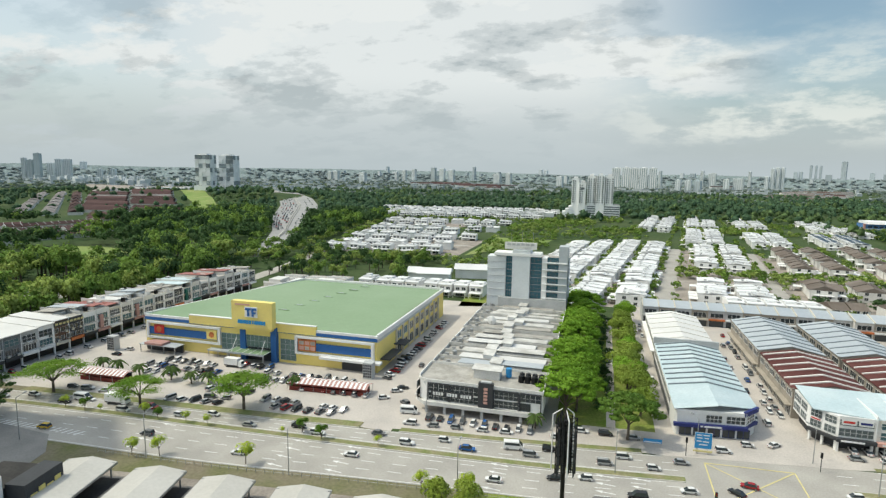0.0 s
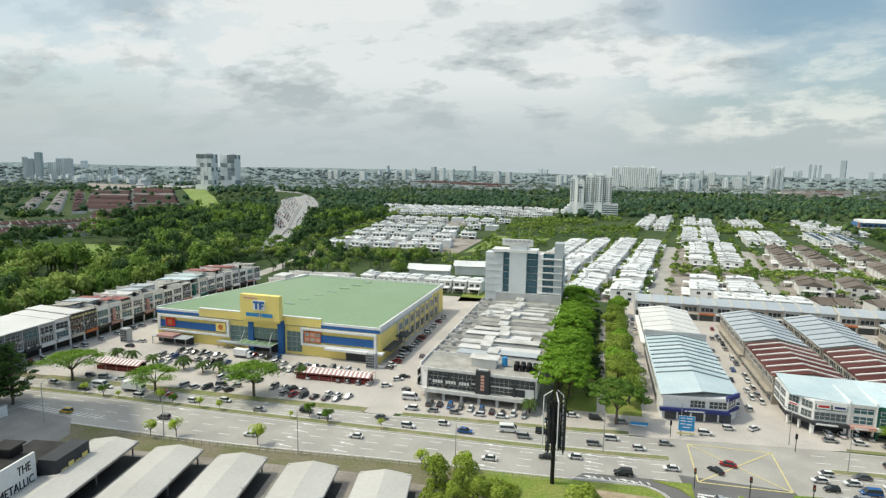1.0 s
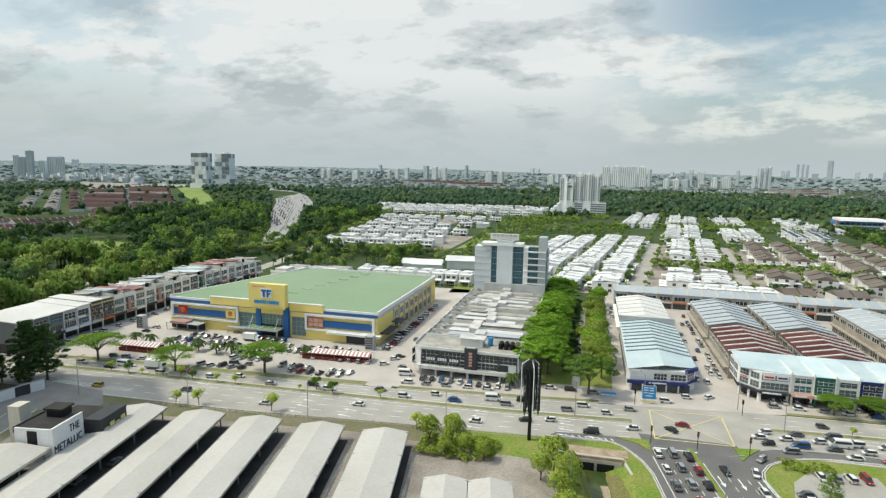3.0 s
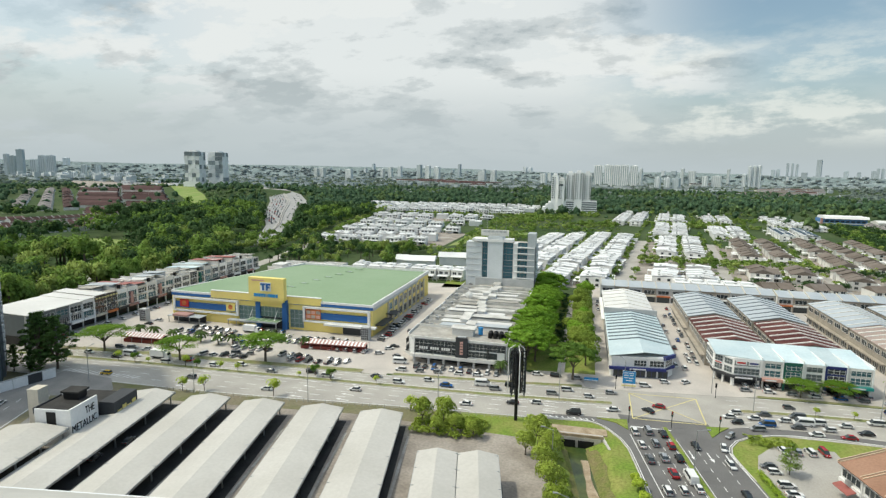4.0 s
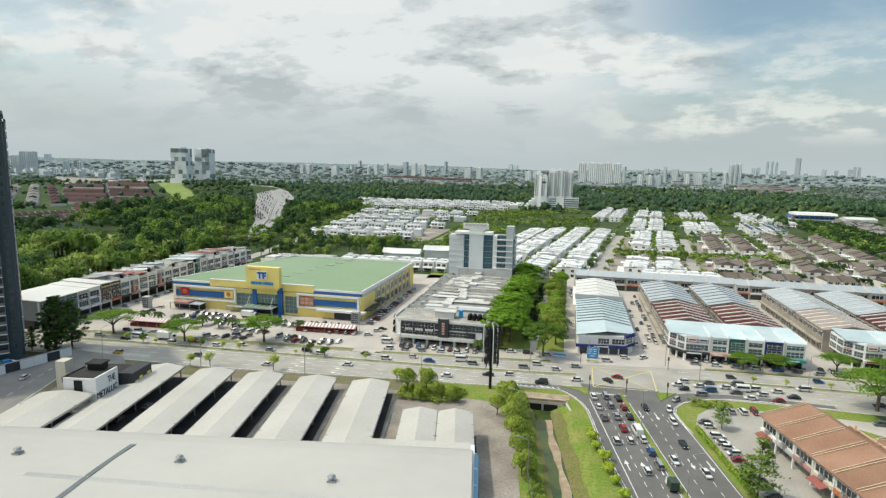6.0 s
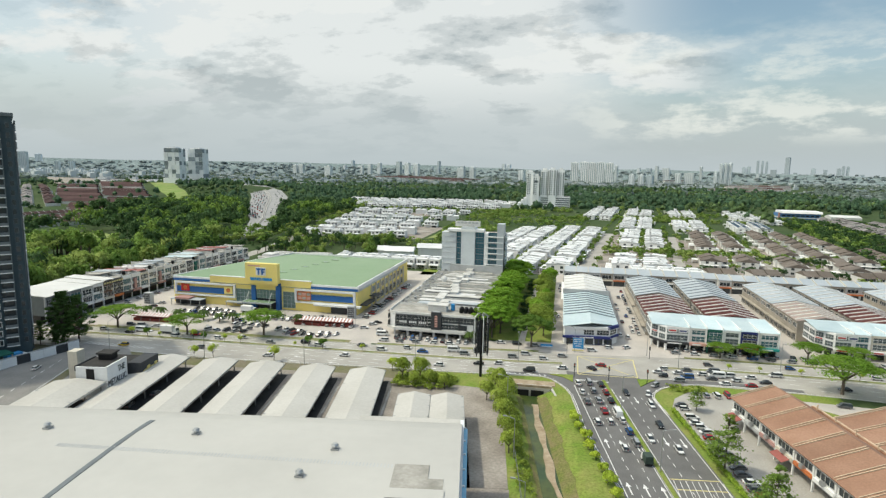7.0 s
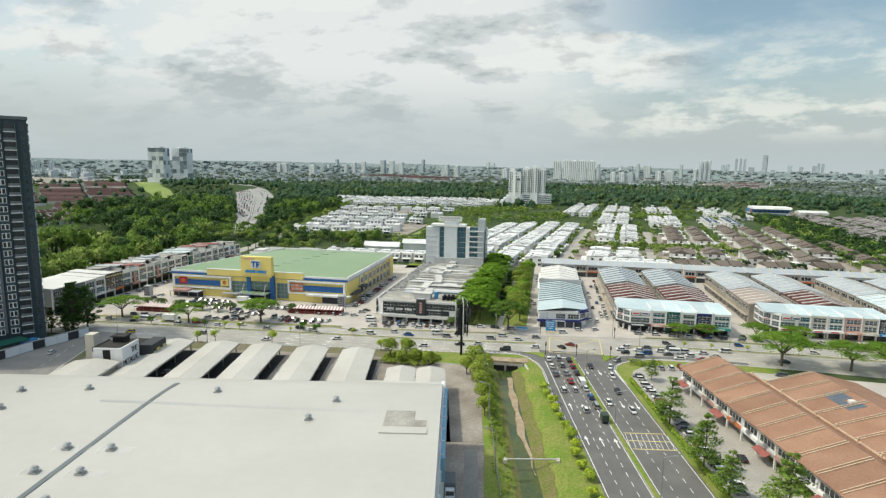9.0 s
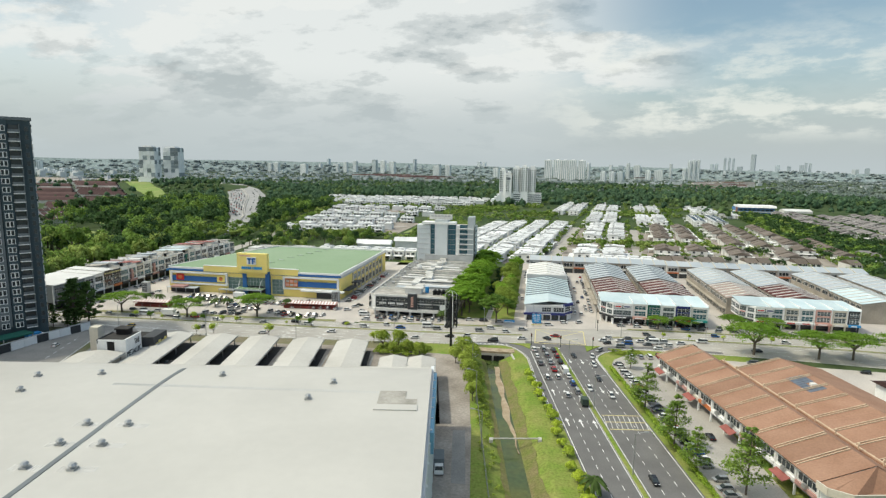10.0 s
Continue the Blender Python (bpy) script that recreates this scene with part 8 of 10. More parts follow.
def build_trees():
    rng = random.Random(31)
    rt = [rain_tree(40 + k, 9.4, 9.2, "spreading flat-crowned rain tree by the road", 5200) for k in range(3)]
    spots = [(-140, 14, .92), (-110, 13.5, .8), (-83, 20, .98), (102, 12.2, 1.12), (122, 12, .95), (133, 13.5, .95), (76, 37, .55), (86, 38, .55), (104, 41, .65), (118, 41, .6), (150, 15, 1.0), (162, 14, .9)]
    for k, (x, y, s) in enumerate(spots):
        (place(rt[k % 3], x, y, s, rng.uniform(0, 360)) if k >= 3 else setattr(rt[k], "matrix_basis", pose(x, y, 0, 0, 0, 70 * k) @ Matrix.Diagonal((s, s, s, 1))))
    # the avenue between the shop blocks
    big = [layered_tree(60 + k, 8.0, 12.0, AVENUE_LEAF, "avenue_tree", "big bright green avenue tree with a layered crown", "avenue trees", 30, 5200, .3) for k in range(3)]
    k = 0
    for y in range(41, 152, 6):
        for x in (-1.8 + (2.0 if k % 2 else 0),):
            s = rng.uniform(.9, 1.12)
            ob = big[k] if k < 3 else copy_thing(big[k % 3], Matrix.Identity(4))
            ob.matrix_basis = pose(x + rng.uniform(-1, 1) * .6, y + rng.uniform(-2, 2), 0, 0, 0, rng.uniform(0, 360)) @ Matrix.Diagonal((s, s, s * rng.uniform(.88, 1.02), 1))
            k += 1
    sec = [tree_proto("avenue_tree", "broad green tree beside the lane", 5.6, 5.0, 3.8, (AVENUE_LEAF, GOLDEN_LEAF, GOLDEN_LEAF)[j], 80 + j, 2700, .112, 1, 6, .7, .3, "avenue trees", .85) for j in range(3)]
    sec[0].matrix_basis = pose(14.5, 66, 0)
    lone = layered_tree(86, 8.0, 11.4, ROAD_LEAF, "roadside_tree", "broad dark green tree at the road edge", "avenue trees", 30, 6500, .34)
    lone.matrix_basis = pose(13.2, 32.5, 0)
    sec[1].matrix_basis = pose(15, 60, 0); sec[2].matrix_basis = pose(14, 76, 0)
    for y in range(48, 150, 8):
        place(sec[rng.choice((0, 2, 2, 1))], 15 + rng.uniform(-1.5, 2), y + rng.uniform(-2, 2), rng.uniform(.75, 1.05), rng.uniform(0, 360))
    # trees by the canal and yard
    yard = [tree_proto("willowy_tree", "light green bushy tree beside the canal", 3.6, 4.2, 2.2, BUSH_LEAF, 90 + j, 2200, .105, 1, 6, .6, .2, "canal-side trees", .85) for j in range(2)]
    yard[0].matrix_basis = pose(-17, -7, 0); yard[1].matrix_basis = pose(-22, -8.5, 0)
    for x, y, s in ((6.6, -13, 1.15), (9.4, -17, 1.0), (8.6, -24, .95), (10.4, -31, 1.0), (11.6, -38, .9), (12.8, -44, .8), (-13, -11, .7), (-8.5, -12.5, .7), (-17, -13, .65), (4.2, -17, .8)):
        place(yard[rng.randint(0, 1)], x, y, s, rng.uniform(0, 360))
    # roadside saplings
    small = tree_proto("sapling", "small light green roadside tree", 1.9, 2.1, 1.5, LIME_LEAF, 101, 1200, .11, 1, 5, .5, .09, "roadside saplings", .85)
    small.matrix_basis = pose(-104, y_mid(-104), .15)
    for x in (-128, -117, -92, -86, -66, -42, 75, 84, 96, 112):
        place(small, x, y_mid(x), rng.uniform(.5, .85), rng.uniform(0, 360), .15)
    dense = tree_proto("round_shrub", "dense round green shrub tree on the median", 2.2, 2.2, 1.2, RAIN_LEAF, 103, 1500, .11, 1, 5, .5, .12, "median shrubs")
    dense.matrix_basis = pose(-62, y_mid(-62) + 2.2, .15)
    for x, o, s in ((-122, 0, .9), (-100, 0, .8), (-56, 0, 1.0), (108, 0, .8)):
        place(dense, x, y_mid(x) + o, s, rng.uniform(0, 360), .15)
    for x, y, s in ((-66, -3.5, 1.2), (-86, -6, 1.1), (-92, -7.5, 1.0), (-27, -2.2, 1.0), (-18, -1, 1.1)):
        place(small, x, y, s * 1.1, rng.uniform(0, 360))
    # hedge shrubs along the side road's west verge
    hs = tree_proto("verge_shrub", "clipped yellow-green verge shrub", 1.25, 1.3, .35, LIME_LEAF, 107, 900, .2, 1, 4, .5, .06, "verge shrubs", .92)
    hs.matrix_basis = pose(27.0, -21, 0)
    for k in range(1, 20):
        y = -20 - k * 4.5
        place(hs, min(side_edge(0)(y) - 2.2, float(np.interp(-y, [-q[1] for q in SLIP_W[3:]], [q[0] for q in SLIP_W[3:]])) - 1.3 if y > -54 else 999) + rng.uniform(-.3, .3), y + rng.uniform(-.6, .6), rng.uniform(1.15, 1.65), rng.uniform(0, 360))
    # tall trees by the brown shops
    tall = [tier_tree(120 + j, 4.6, 12.5) for j in range(2)]
    tall[0].matrix_basis = pose(57.4, -41, 0); tall[1].matrix_basis = pose(60.2, -60.5, 0)
    for x, y, s, j in ((62.2, -70.5, .8, 1), (69.7, -77, 1.1, 1), (86, -93, .9, 1), (58.5, -10, .55, 1)):
        place(tall[j], x, y, s, rng.uniform(0, 360))
    # dark trees by the tower
    dk = [layered_tree(130 + j, 5.8, 18.5 - 2 * j, DARK_LEAF, "dark_tree", "tall dark feathery tree by the tower", "dark trees by the tower", 64, 5200, .18, True) for j in range(2)]
    dk[0].matrix_basis = pose(-142.5, -7.0, 0); dk[1].matrix_basis = pose(-139.8, -3.6, 0)
    for x, y, s in ((-147, -3, .9), (-140.5, -9.5, .42), (-150, -9, .5), (-145, -8, .38)):
        place(dk[rng.randint(0, 1)], x, y, s, rng.uniform(0, 360))
    # palms in the car park
    pm = palm(7)
    pm.matrix_basis = pose(-143, 33, 0)
    for x, y in ((-136, 32), (-127, 31), (-116, 31.5), (-108.5, 31), (-103, 31.5), (-78, 37), (-8.5, 32), (40.6, -83.5), (43.0, -90)):
        place(pm, x, y, rng.uniform(.8, 1.15), rng.uniform(0, 360))


# hedges, undergrowth and woods that nobody could count
def scatter(name, label, mat, spots, seed, n=60, leaf=.42, trunks=False, dome=False, shell=.55):
    """Many crowns in one mesh. spots: rows of x, y, z, radius, height."""
    r = np.random.RandomState(seed)
    temps = [dome_template(seed + k, n, leaf) if dome else clump_template(seed + k, n, 1.0, leaf, shell) for k in range(6)]
    out, nor, stems = [], [], []
    for x, y, z, R, H in spots:
        q, soft = temps[r.randint(6)]
        a = r.uniform(0, 6.283)
        c, s = math.cos(a), math.sin(a)
        m = np.array([[c, -s, 0], [s, c, 0], [0, 0, 1]])
        wide = r.uniform(.85, 1.15)
        out.append((q @ m.T) * np.array([R * wide, R / wide, H * .56]) + np.array([x, y, z + H * .5]))
        nor.append(soft @ m.T)
        if trunks:
            w, dx, dy = R * .055, r.uniform(-.1, .1) * R, r.uniform(-.1, .1) * R
            for (ax, ay), (bx, by) in zip(((-1, -1), (1, -1), (1, 1), (-1, 1)), ((1, -1), (1, 1), (-1, 1), (-1, -1))):
                stems.append([(x + ax * w, y + ay * w, z - .4), (x + bx * w, y + by * w, z - .4), (x + dx + bx * w * .5, y + dy + by * w * .5, z + H * .55), (x + dx + ax * w * .5, y + dy + ay * w * .5, z + H * .55)])
    ob = new(name, quads_mesh(name, np.concatenate(out), mat, np.concatenate(nor), stems or None))
    return tagged(ob, label, "trees", kind="stuff")


def inside(x, y, ring):
    c = False
    for (ax, ay), (bx, by) in zip(ring, ring[1:] + ring[:1]):
        if (ay > y) != (by > y) and x < (bx - ax) * (y - ay) / (by - ay) + ax:
            c = not c
    return c


HIGHWAY = [(-232, 250), (-262, 315), (-302, 400), (-346, 480), (-400, 580), (-452, 680), (-512, 790), (-575, 885), (-700, 1060), (-820, 1225), (-945, 1395), (-1080, 1570)]


def highway_half(k):
    return (6, 8, 13, 20, 27, 30, 32, 32, 23, 17, 13, 12)[k]


def near_highway(x, y):
    for k in range(1, len(HIGHWAY) - 1):
        (ax, ay), (bx, by) = HIGHWAY[k], HIGHWAY[k + 1]
        t = max(0, min(1, ((x - ax) * (bx - ax) + (y - ay) * (by - ay)) / ((bx - ax) ** 2 + (by - ay) ** 2)))
        if math.hypot(x - ax - t * (bx - ax), y - ay - t * (by - ay)) < highway_half(k) + (4 if k < 4 else 6):
            return True
    return False


FIELD_RING = [(-1025, 1075), (-985, 1110), (-760, 865), (-567, 646), (-532, 565), (-600, 618), (-800, 830)]
RED_RING = [(-560, 395), (-540, 470), (-560, 600), (-1015, 1085), (-1320, 1080), (-1330, 960), (-720, 410)]
RED_RING2 = [(-440, 160), (-432, 260), (-462, 395), (-570, 405), (-660, 330), (-620, 180), (-520, 150)]
YARD_RING = [(-1300, 1090), (-1080, 1225), (-1350, 1540), (-1760, 1475)]
HOUSES_L = [(-208, 292), (-92, 306), (-92, 590), (-60, 640), (-40, 830), (-362, 815), (-285, 640), (-250, 560), (-222, 400)]
HOUSES_R = [(-36, 185), (262, 205), (262, 445), (250, 660), (84, 700), (30, 620), (20, 420), (-36, 420)]
HOUSES_RR = [(262, 190), (440, 190), (450, 650), (270, 660)]


def build_woods():
    rng = random.Random(77)
    near = {"yellow": [], "mid": [], "dark": []}
    back = {"mid": [], "dark": []}
    # west woods from the shop terrace to the hill
    for _ in range(11000):
        x, y = rng.uniform(-640, -70), rng.uniform(-70, 620)
        if x > -204 and not (186 < y < 285 and x < -104):
            continue
        if near_highway(x, y) or inside(x, y, HOUSES_L) or inside(x, y, RED_RING) or inside(x, y, RED_RING2) or inside(x, y, FIELD_RING):
            continue
        lane = -195 - (y - 190) * .16
        if abs(x - lane) < 8 and 180 < y < 520:
            continue
        # grass clearings, a road and a car park among the trees
        if math.hypot((x + 366) / 44, (y - 226) / 25) < 1 or math.hypot((x + 395) / 24, (y - 312) / 14) < 1 or abs(x + 264 - .04 * (y - 160)) < 6 and 70 < y < 210 or math.hypot((x + 258) / 22, (y - 112) / 14) < 1 and rng.random() < .7:
            continue
        if len(near["yellow"]) + len(near["mid"]) + len(near["dark"]) + len(back["mid"]) + len(back["dark"]) >= 2150:
            break
        kind = noise.noise((x * .016, y * .016, 2.2)) + rng.uniform(-.45, .45)
        front = x > -300 and y < 250 and x < -200 or x > -200
        R = rng.uniform(4.2, 9.4) if x < -204 else rng.uniform(2.8, 5.2)
        # lower growth before the clearing and along the foot of the highway
        young = math.hypot((x + 322) / 62, (y - 176) / 34) < 1 or abs(x + 250 + (y - 290) * .47) < 22 and 170 < y < 420
        row = (x, y, terrain(x, y), R * (.75 if young else 1), R * (rng.uniform(1.1, 1.5) if young else rng.uniform(1.9, 2.7)))
        if front:
            near["yellow" if kind > .16 else "mid" if kind > -.2 else "dark"].append(row)
        else:
            back["mid" if kind > .1 or young else "dark"].append(row)
    # a front rank of tall trees right behind the shop terrace
    for k in range(46):
        y = -40 + k * 4.6 + rng.uniform(-2, 2)
        R = rng.uniform(5.4, 8.4)
        near[rng.choice(("yellow", "mid", "mid"))].append((-206 - rng.uniform(0, 16), y, 0, R, R * rng.uniform(2.2, 2.9)))
    low = []
    for _ in range(950):
        x, y = rng.uniform(-340, -198), rng.uniform(-60, 260)
        if abs(x + 264 - .04 * (y - 160)) < 6 or abs(x + 195 + (y - 190) * .16) < 6 and y > 150:
            continue
        R = rng.uniform(1.6, 3.4)
        low.append((x, y, 0, R, R * 1.3))
    scatter("undergrowth", "low green undergrowth under the western trees", FOREST_LEAF, low, 208, 34, .42)
    belt, edge, far = [], [], []
    while len(belt) + len(edge) < 7400:
        x, y = rng.uniform(-1500, 640), rng.uniform(60, 1640)
        if x > -640 and y < 560:
            continue
        if near_highway(x, y) or inside(x, y, HOUSES_L) or inside(x, y, HOUSES_R) or inside(x, y, HOUSES_RR) or (inside(x, y, RED_RING) and rng.random() < .88) or inside(x, y, FIELD_RING) or inside(x, y, YARD_RING):
            continue
        if -75 < x < 60 and 690 < y < 790 or 275 < x < 430 and 590 < y < 730:
            continue
        if x < -640 and rng.random() < .45 or y > 1250 and rng.random() < .35:
            continue
        if y < 830 and x > -100 and rng.random() < .5 or -100 < x < 40 and 440 < y < 640:
            continue
        R = rng.uniform(3.4, 8.2)
        row = (x, y, terrain(x, y), R, R * rng.uniform(1.5, 2.5))
        (edge if noise.noise((x * .009, y * .006, 6.1)) + rng.uniform(-.3, .3) > .24 else belt).append(row)
    while len(far) < 5600:
        y = rng.uniform(1150, 3900)
        x = rng.uniform(-1.45, .75) * (y + 300)
        if inside(x, y, RED_RING) or inside(x, y, FIELD_RING) or inside(x, y, YARD_RING) or near_highway(x, y):
            continue
        if inside(x, y, [(330, 1340), (620, 1330), (980, 2300), (640, 2380)]) and rng.random() < .8:
            continue
        R = rng.uniform(7, 15)
        far.append((x, y, terrain(x, y) - 2, R, R * rng.uniform(.8, 1.1)))
    # the eastern woods close up behind the grey houses
    for _ in range(900):
        y = rng.uniform(900, 2500)
        x = rng.uniform(.36, .76) * (y + 200)
        if inside(x, y, [(330, 1340), (620, 1330), (980, 2300), (640, 2380)]):
            continue
        R = rng.uniform(7, 13)
        far.append((x, y, terrain(x, y) - 2, R, R * rng.uniform(.9, 1.2)))
    scatter("woods", "tall yellow-green trees behind the shop terrace", OLIVE_LEAF, near["yellow"], 201, 330, .19, True)
    scatter("woods", "tall mid-green trees behind the shop terrace", WOOD_LEAF, near["mid"], 202, 330, .19, True)
    scatter("woods", "tall dark green trees behind the shop terrace", FOREST_LEAF, near["dark"], 203, 300, .17, True)
    scatter("woods", "mid-green woods on the slope", WOOD_LEAF, back["mid"], 204, 95, .3)
    scatter("woods", "dense dark green woods on the slope", FOREST_LEAF, back["dark"], 205, 95, .3)
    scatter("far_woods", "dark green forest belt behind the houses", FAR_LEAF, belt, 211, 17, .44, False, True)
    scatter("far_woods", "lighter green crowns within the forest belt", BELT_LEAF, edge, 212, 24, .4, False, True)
    scatter("far_woods", "distant forest to the skyline, its green greyed for haze", HAZY_LEAF, far, 221, 9, .6, False, True)
    # garden and street trees among the houses
    gar, lime = [], []
    # along the alleys and streets between the columns
    for x, y0, y1, n in ((7, 176, 410, 60), (27, 176, 410, 46), (46.5, 176, 560, 70), (58, 180, 560, 70), (84, 190, 410, 30), (104, 195, 560, 60), (114, 200, 420, 40), (142, 220, 420, 30), (166, 210, 430, 60), (193, 215, 430, 40), (215, 220, 430, 50), (236, 210, 430, 60), (150, 430, 560, 40), (76, 420, 560, 20), (103, 595, 750, 40), (160, 600, 750, 50), (48, 560, 745, 40), (310, 260, 640, 90), (333, 260, 640, 110), (354, 250, 640, 60), (376, 250, 640, 110), (398, 250, 640, 60), (422, 250, 640, 90)):
        for _ in range(int(n * .8)):
            y = rng.uniform(y0, y1)
            R = rng.uniform(1.3, 3.2)
            (lime if rng.random() < .45 else gar).append((x + LEAN * (y - 300) + rng.uniform(-1.5, 1.5), y, 0, R, R * rng.uniform(1.5, 2.1)))
    for x in (-22, -4, 17, 37, 74, 93, 67, 85, 121, 139):
        for _ in range(13):
            y = rng.uniform(200 if x < 60 else 300, 405) if x not in (67, 85, 121, 139) else rng.uniform(430, 740)
            R = rng.uniform(2.0, 3.0)
            (lime if rng.random() < .4 else gar).append((x + LEAN * (y - 300) + rng.choice((-8.6, 8.6)), y, 0, R, R * 2.3))
    # green bands across the columns and round the estate
    for x, y, n, sx, sy in ((90, 274, 80, 36, 11), (160, 272, 70, 40, 13), (60, 418, 24, 50, 4), (100, 578, 110, 60, 13), (140, 580, 90, 40, 30), (170, 425, 40, 60, 8), (190, 560, 90, 60, 14), (12, 500, 110, 40, 50), (30, 545, 60, 20, 12), (-64, 470, 150, 30, 100), (-30, 620, 90, 30, 50), (-64, 345, 90, 22, 60), (-60, 262, 70, 24, 30), (-70, 570, 120, 24, 60), (-40, 620, 110, 34, 40), (20, 690, 60, 16, 40), (110, 170, 14, 8, 5), (-150, 268, 90, 60, 16), (30, 168, 10, 6, 4), (250, 172, 40, 40, 6), (205, 186, 14, 20, 4), (250, 665, 110, 70, 26), (130, 775, 120, 130, 14), (-150, 620, 60, 80, 10)):
        for _ in range(n):
            R = rng.uniform(2.0, 4.4)
            (lime if rng.random() < .4 else gar).append((x + rng.uniform(-sx, sx), y + rng.uniform(-sy, sy), 0, R, R * rng.uniform(1.4, 1.9)))
    # the tree belt between the white and the grey estates
    deep = []
    for _ in range(950):
        y = rng.uniform(165, 610)
        R = rng.uniform(2.8, 5.6)
        q = rng.random()
        (lime if q < .06 else gar if q < .34 else deep).append((264 + LEAN * (y - 300) + rng.uniform(-28, 30), y, 0, R, R * rng.uniform(1.4, 1.9)))
    for row in ((306, -202, -112), (374, -212, -122), (450, -224, -112), (535, -244, -112), (590, -262, -100), (630, -280, -80), (700, -300, -60), (762, -330, -60)):
        y, xl, xr = row
        for k in range(int((xr - xl) / 6.5)):
            x = xl + k * 6.5 + rng.uniform(-2, 2)
            R = rng.uniform(1.4, 3.0)
            (lime if rng.random() < .25 else gar).append((x, y + (x - xl) * .12 + rng.choice((-15, 12, 38)) + rng.uniform(-3, 3), 0, R, R * rng.uniform(1.5, 2.0)))
    # double row along the lane west of the house rows
    for k in range(150):
        t = k / 149
        x, y = -200 - t * 103, 235 + t * 500
        R = rng.uniform(4, 6)
        (lime if rng.random() < .5 else gar).append((x + rng.choice((-11, 9)) + rng.uniform(-4, 4), y, 0, R, R * 1.6))
    for _ in range(420):
        y = rng.uniform(230, 640)
        R = rng.uniform(2.0, 4.2)
        deep.append((rng.uniform(295, 450) + LEAN * (y - 300), y, 0, R, R * 1.7))
    for x, y, n, sx, sy in ((150, 205, 40, 60, 6), (190, 256, 60, 50, 8), (-150, 272, 40, 50, 10)):
        for _ in range(n):
            R = rng.uniform(2.2, 4.0)
            deep.append((x + rng.uniform(-sx, sx), y + rng.uniform(-sy, sy), 0, R, R * 1.7))
    # dense dark trees round the grey houses
    for _ in range(480):
        y = rng.uniform(165, 620)
        R = rng.uniform(2.6, 4.8)
        deep.append((rng.choice((286, 310, 333, 376, 422, 440)) + rng.uniform(-6, 6) + LEAN * (y - 300), y, 0, R, R * 1.7))
    scatter("dark_trees", "dark green trees between the estates", FOREST_LEAF, deep, 236, 50, .41)
    scatter("garden_trees", "green garden and street trees among houses", WOOD_LEAF, gar, 231, 38, .46, shell=.8)
    scatter("street_trees", "yellow-green garden and street trees", OLIVE_LEAF, lime, 241, 38, .46, shell=.85)
    # hedge along the parking lot
    hd = []
    for k in range(170):
        y = -12 - k * .8
        hd.append((side_edge(2)(y) + 1.75 + rng.uniform(-.12, .12), y, 0, rng.uniform(.85, 1.05), rng.uniform(1.4, 1.65)))
    scatter("hedge", "clipped bright green hedge along the side road", HEDGE_LEAF, hd, 251, 110, .3, shell=.94)
    us = []
    for _ in range(120):
        x, y = rng.uniform(-24, -6), rng.uniform(-14, -4)
        us.append((x, y, 0, rng.uniform(.8, 1.6), rng.uniform(1.0, 2.2)))
    for _ in range(170):
        y = rng.uniform(-58, -14) if rng.random() < .85 else rng.uniform(-130, -58)
        q = rng.uniform(-1.2, 2.2)
        us.append((canal_x(y) - 6.2 + q, y, -.1 - max(0, q) * .5, rng.uniform(.5, 1.0), rng.uniform(.7, 1.5)))
    for _ in range(60):
        us.append((rng.uniform(54, 64), rng.uniform(1.5, 6.2), 0, rng.uniform(.5, 1.1), rng.uniform(.8, 1.6)))
    scatter("undergrowth", "light green undergrowth beside road and canal", BUSH_LEAF, us, 261, 64, .34, shell=.9)
    mid = []
    for k in range(90):
        a = rng.uniform(0, 1)
        mid.append((8 + rng.uniform(-2, 2), 44 + a * 104, 0, rng.uniform(1, 2.2), rng.uniform(1.5, 3)))
    scatter("undergrowth", "dark undergrowth below the avenue trees", FOREST_LEAF, mid, 271, 90, .3)


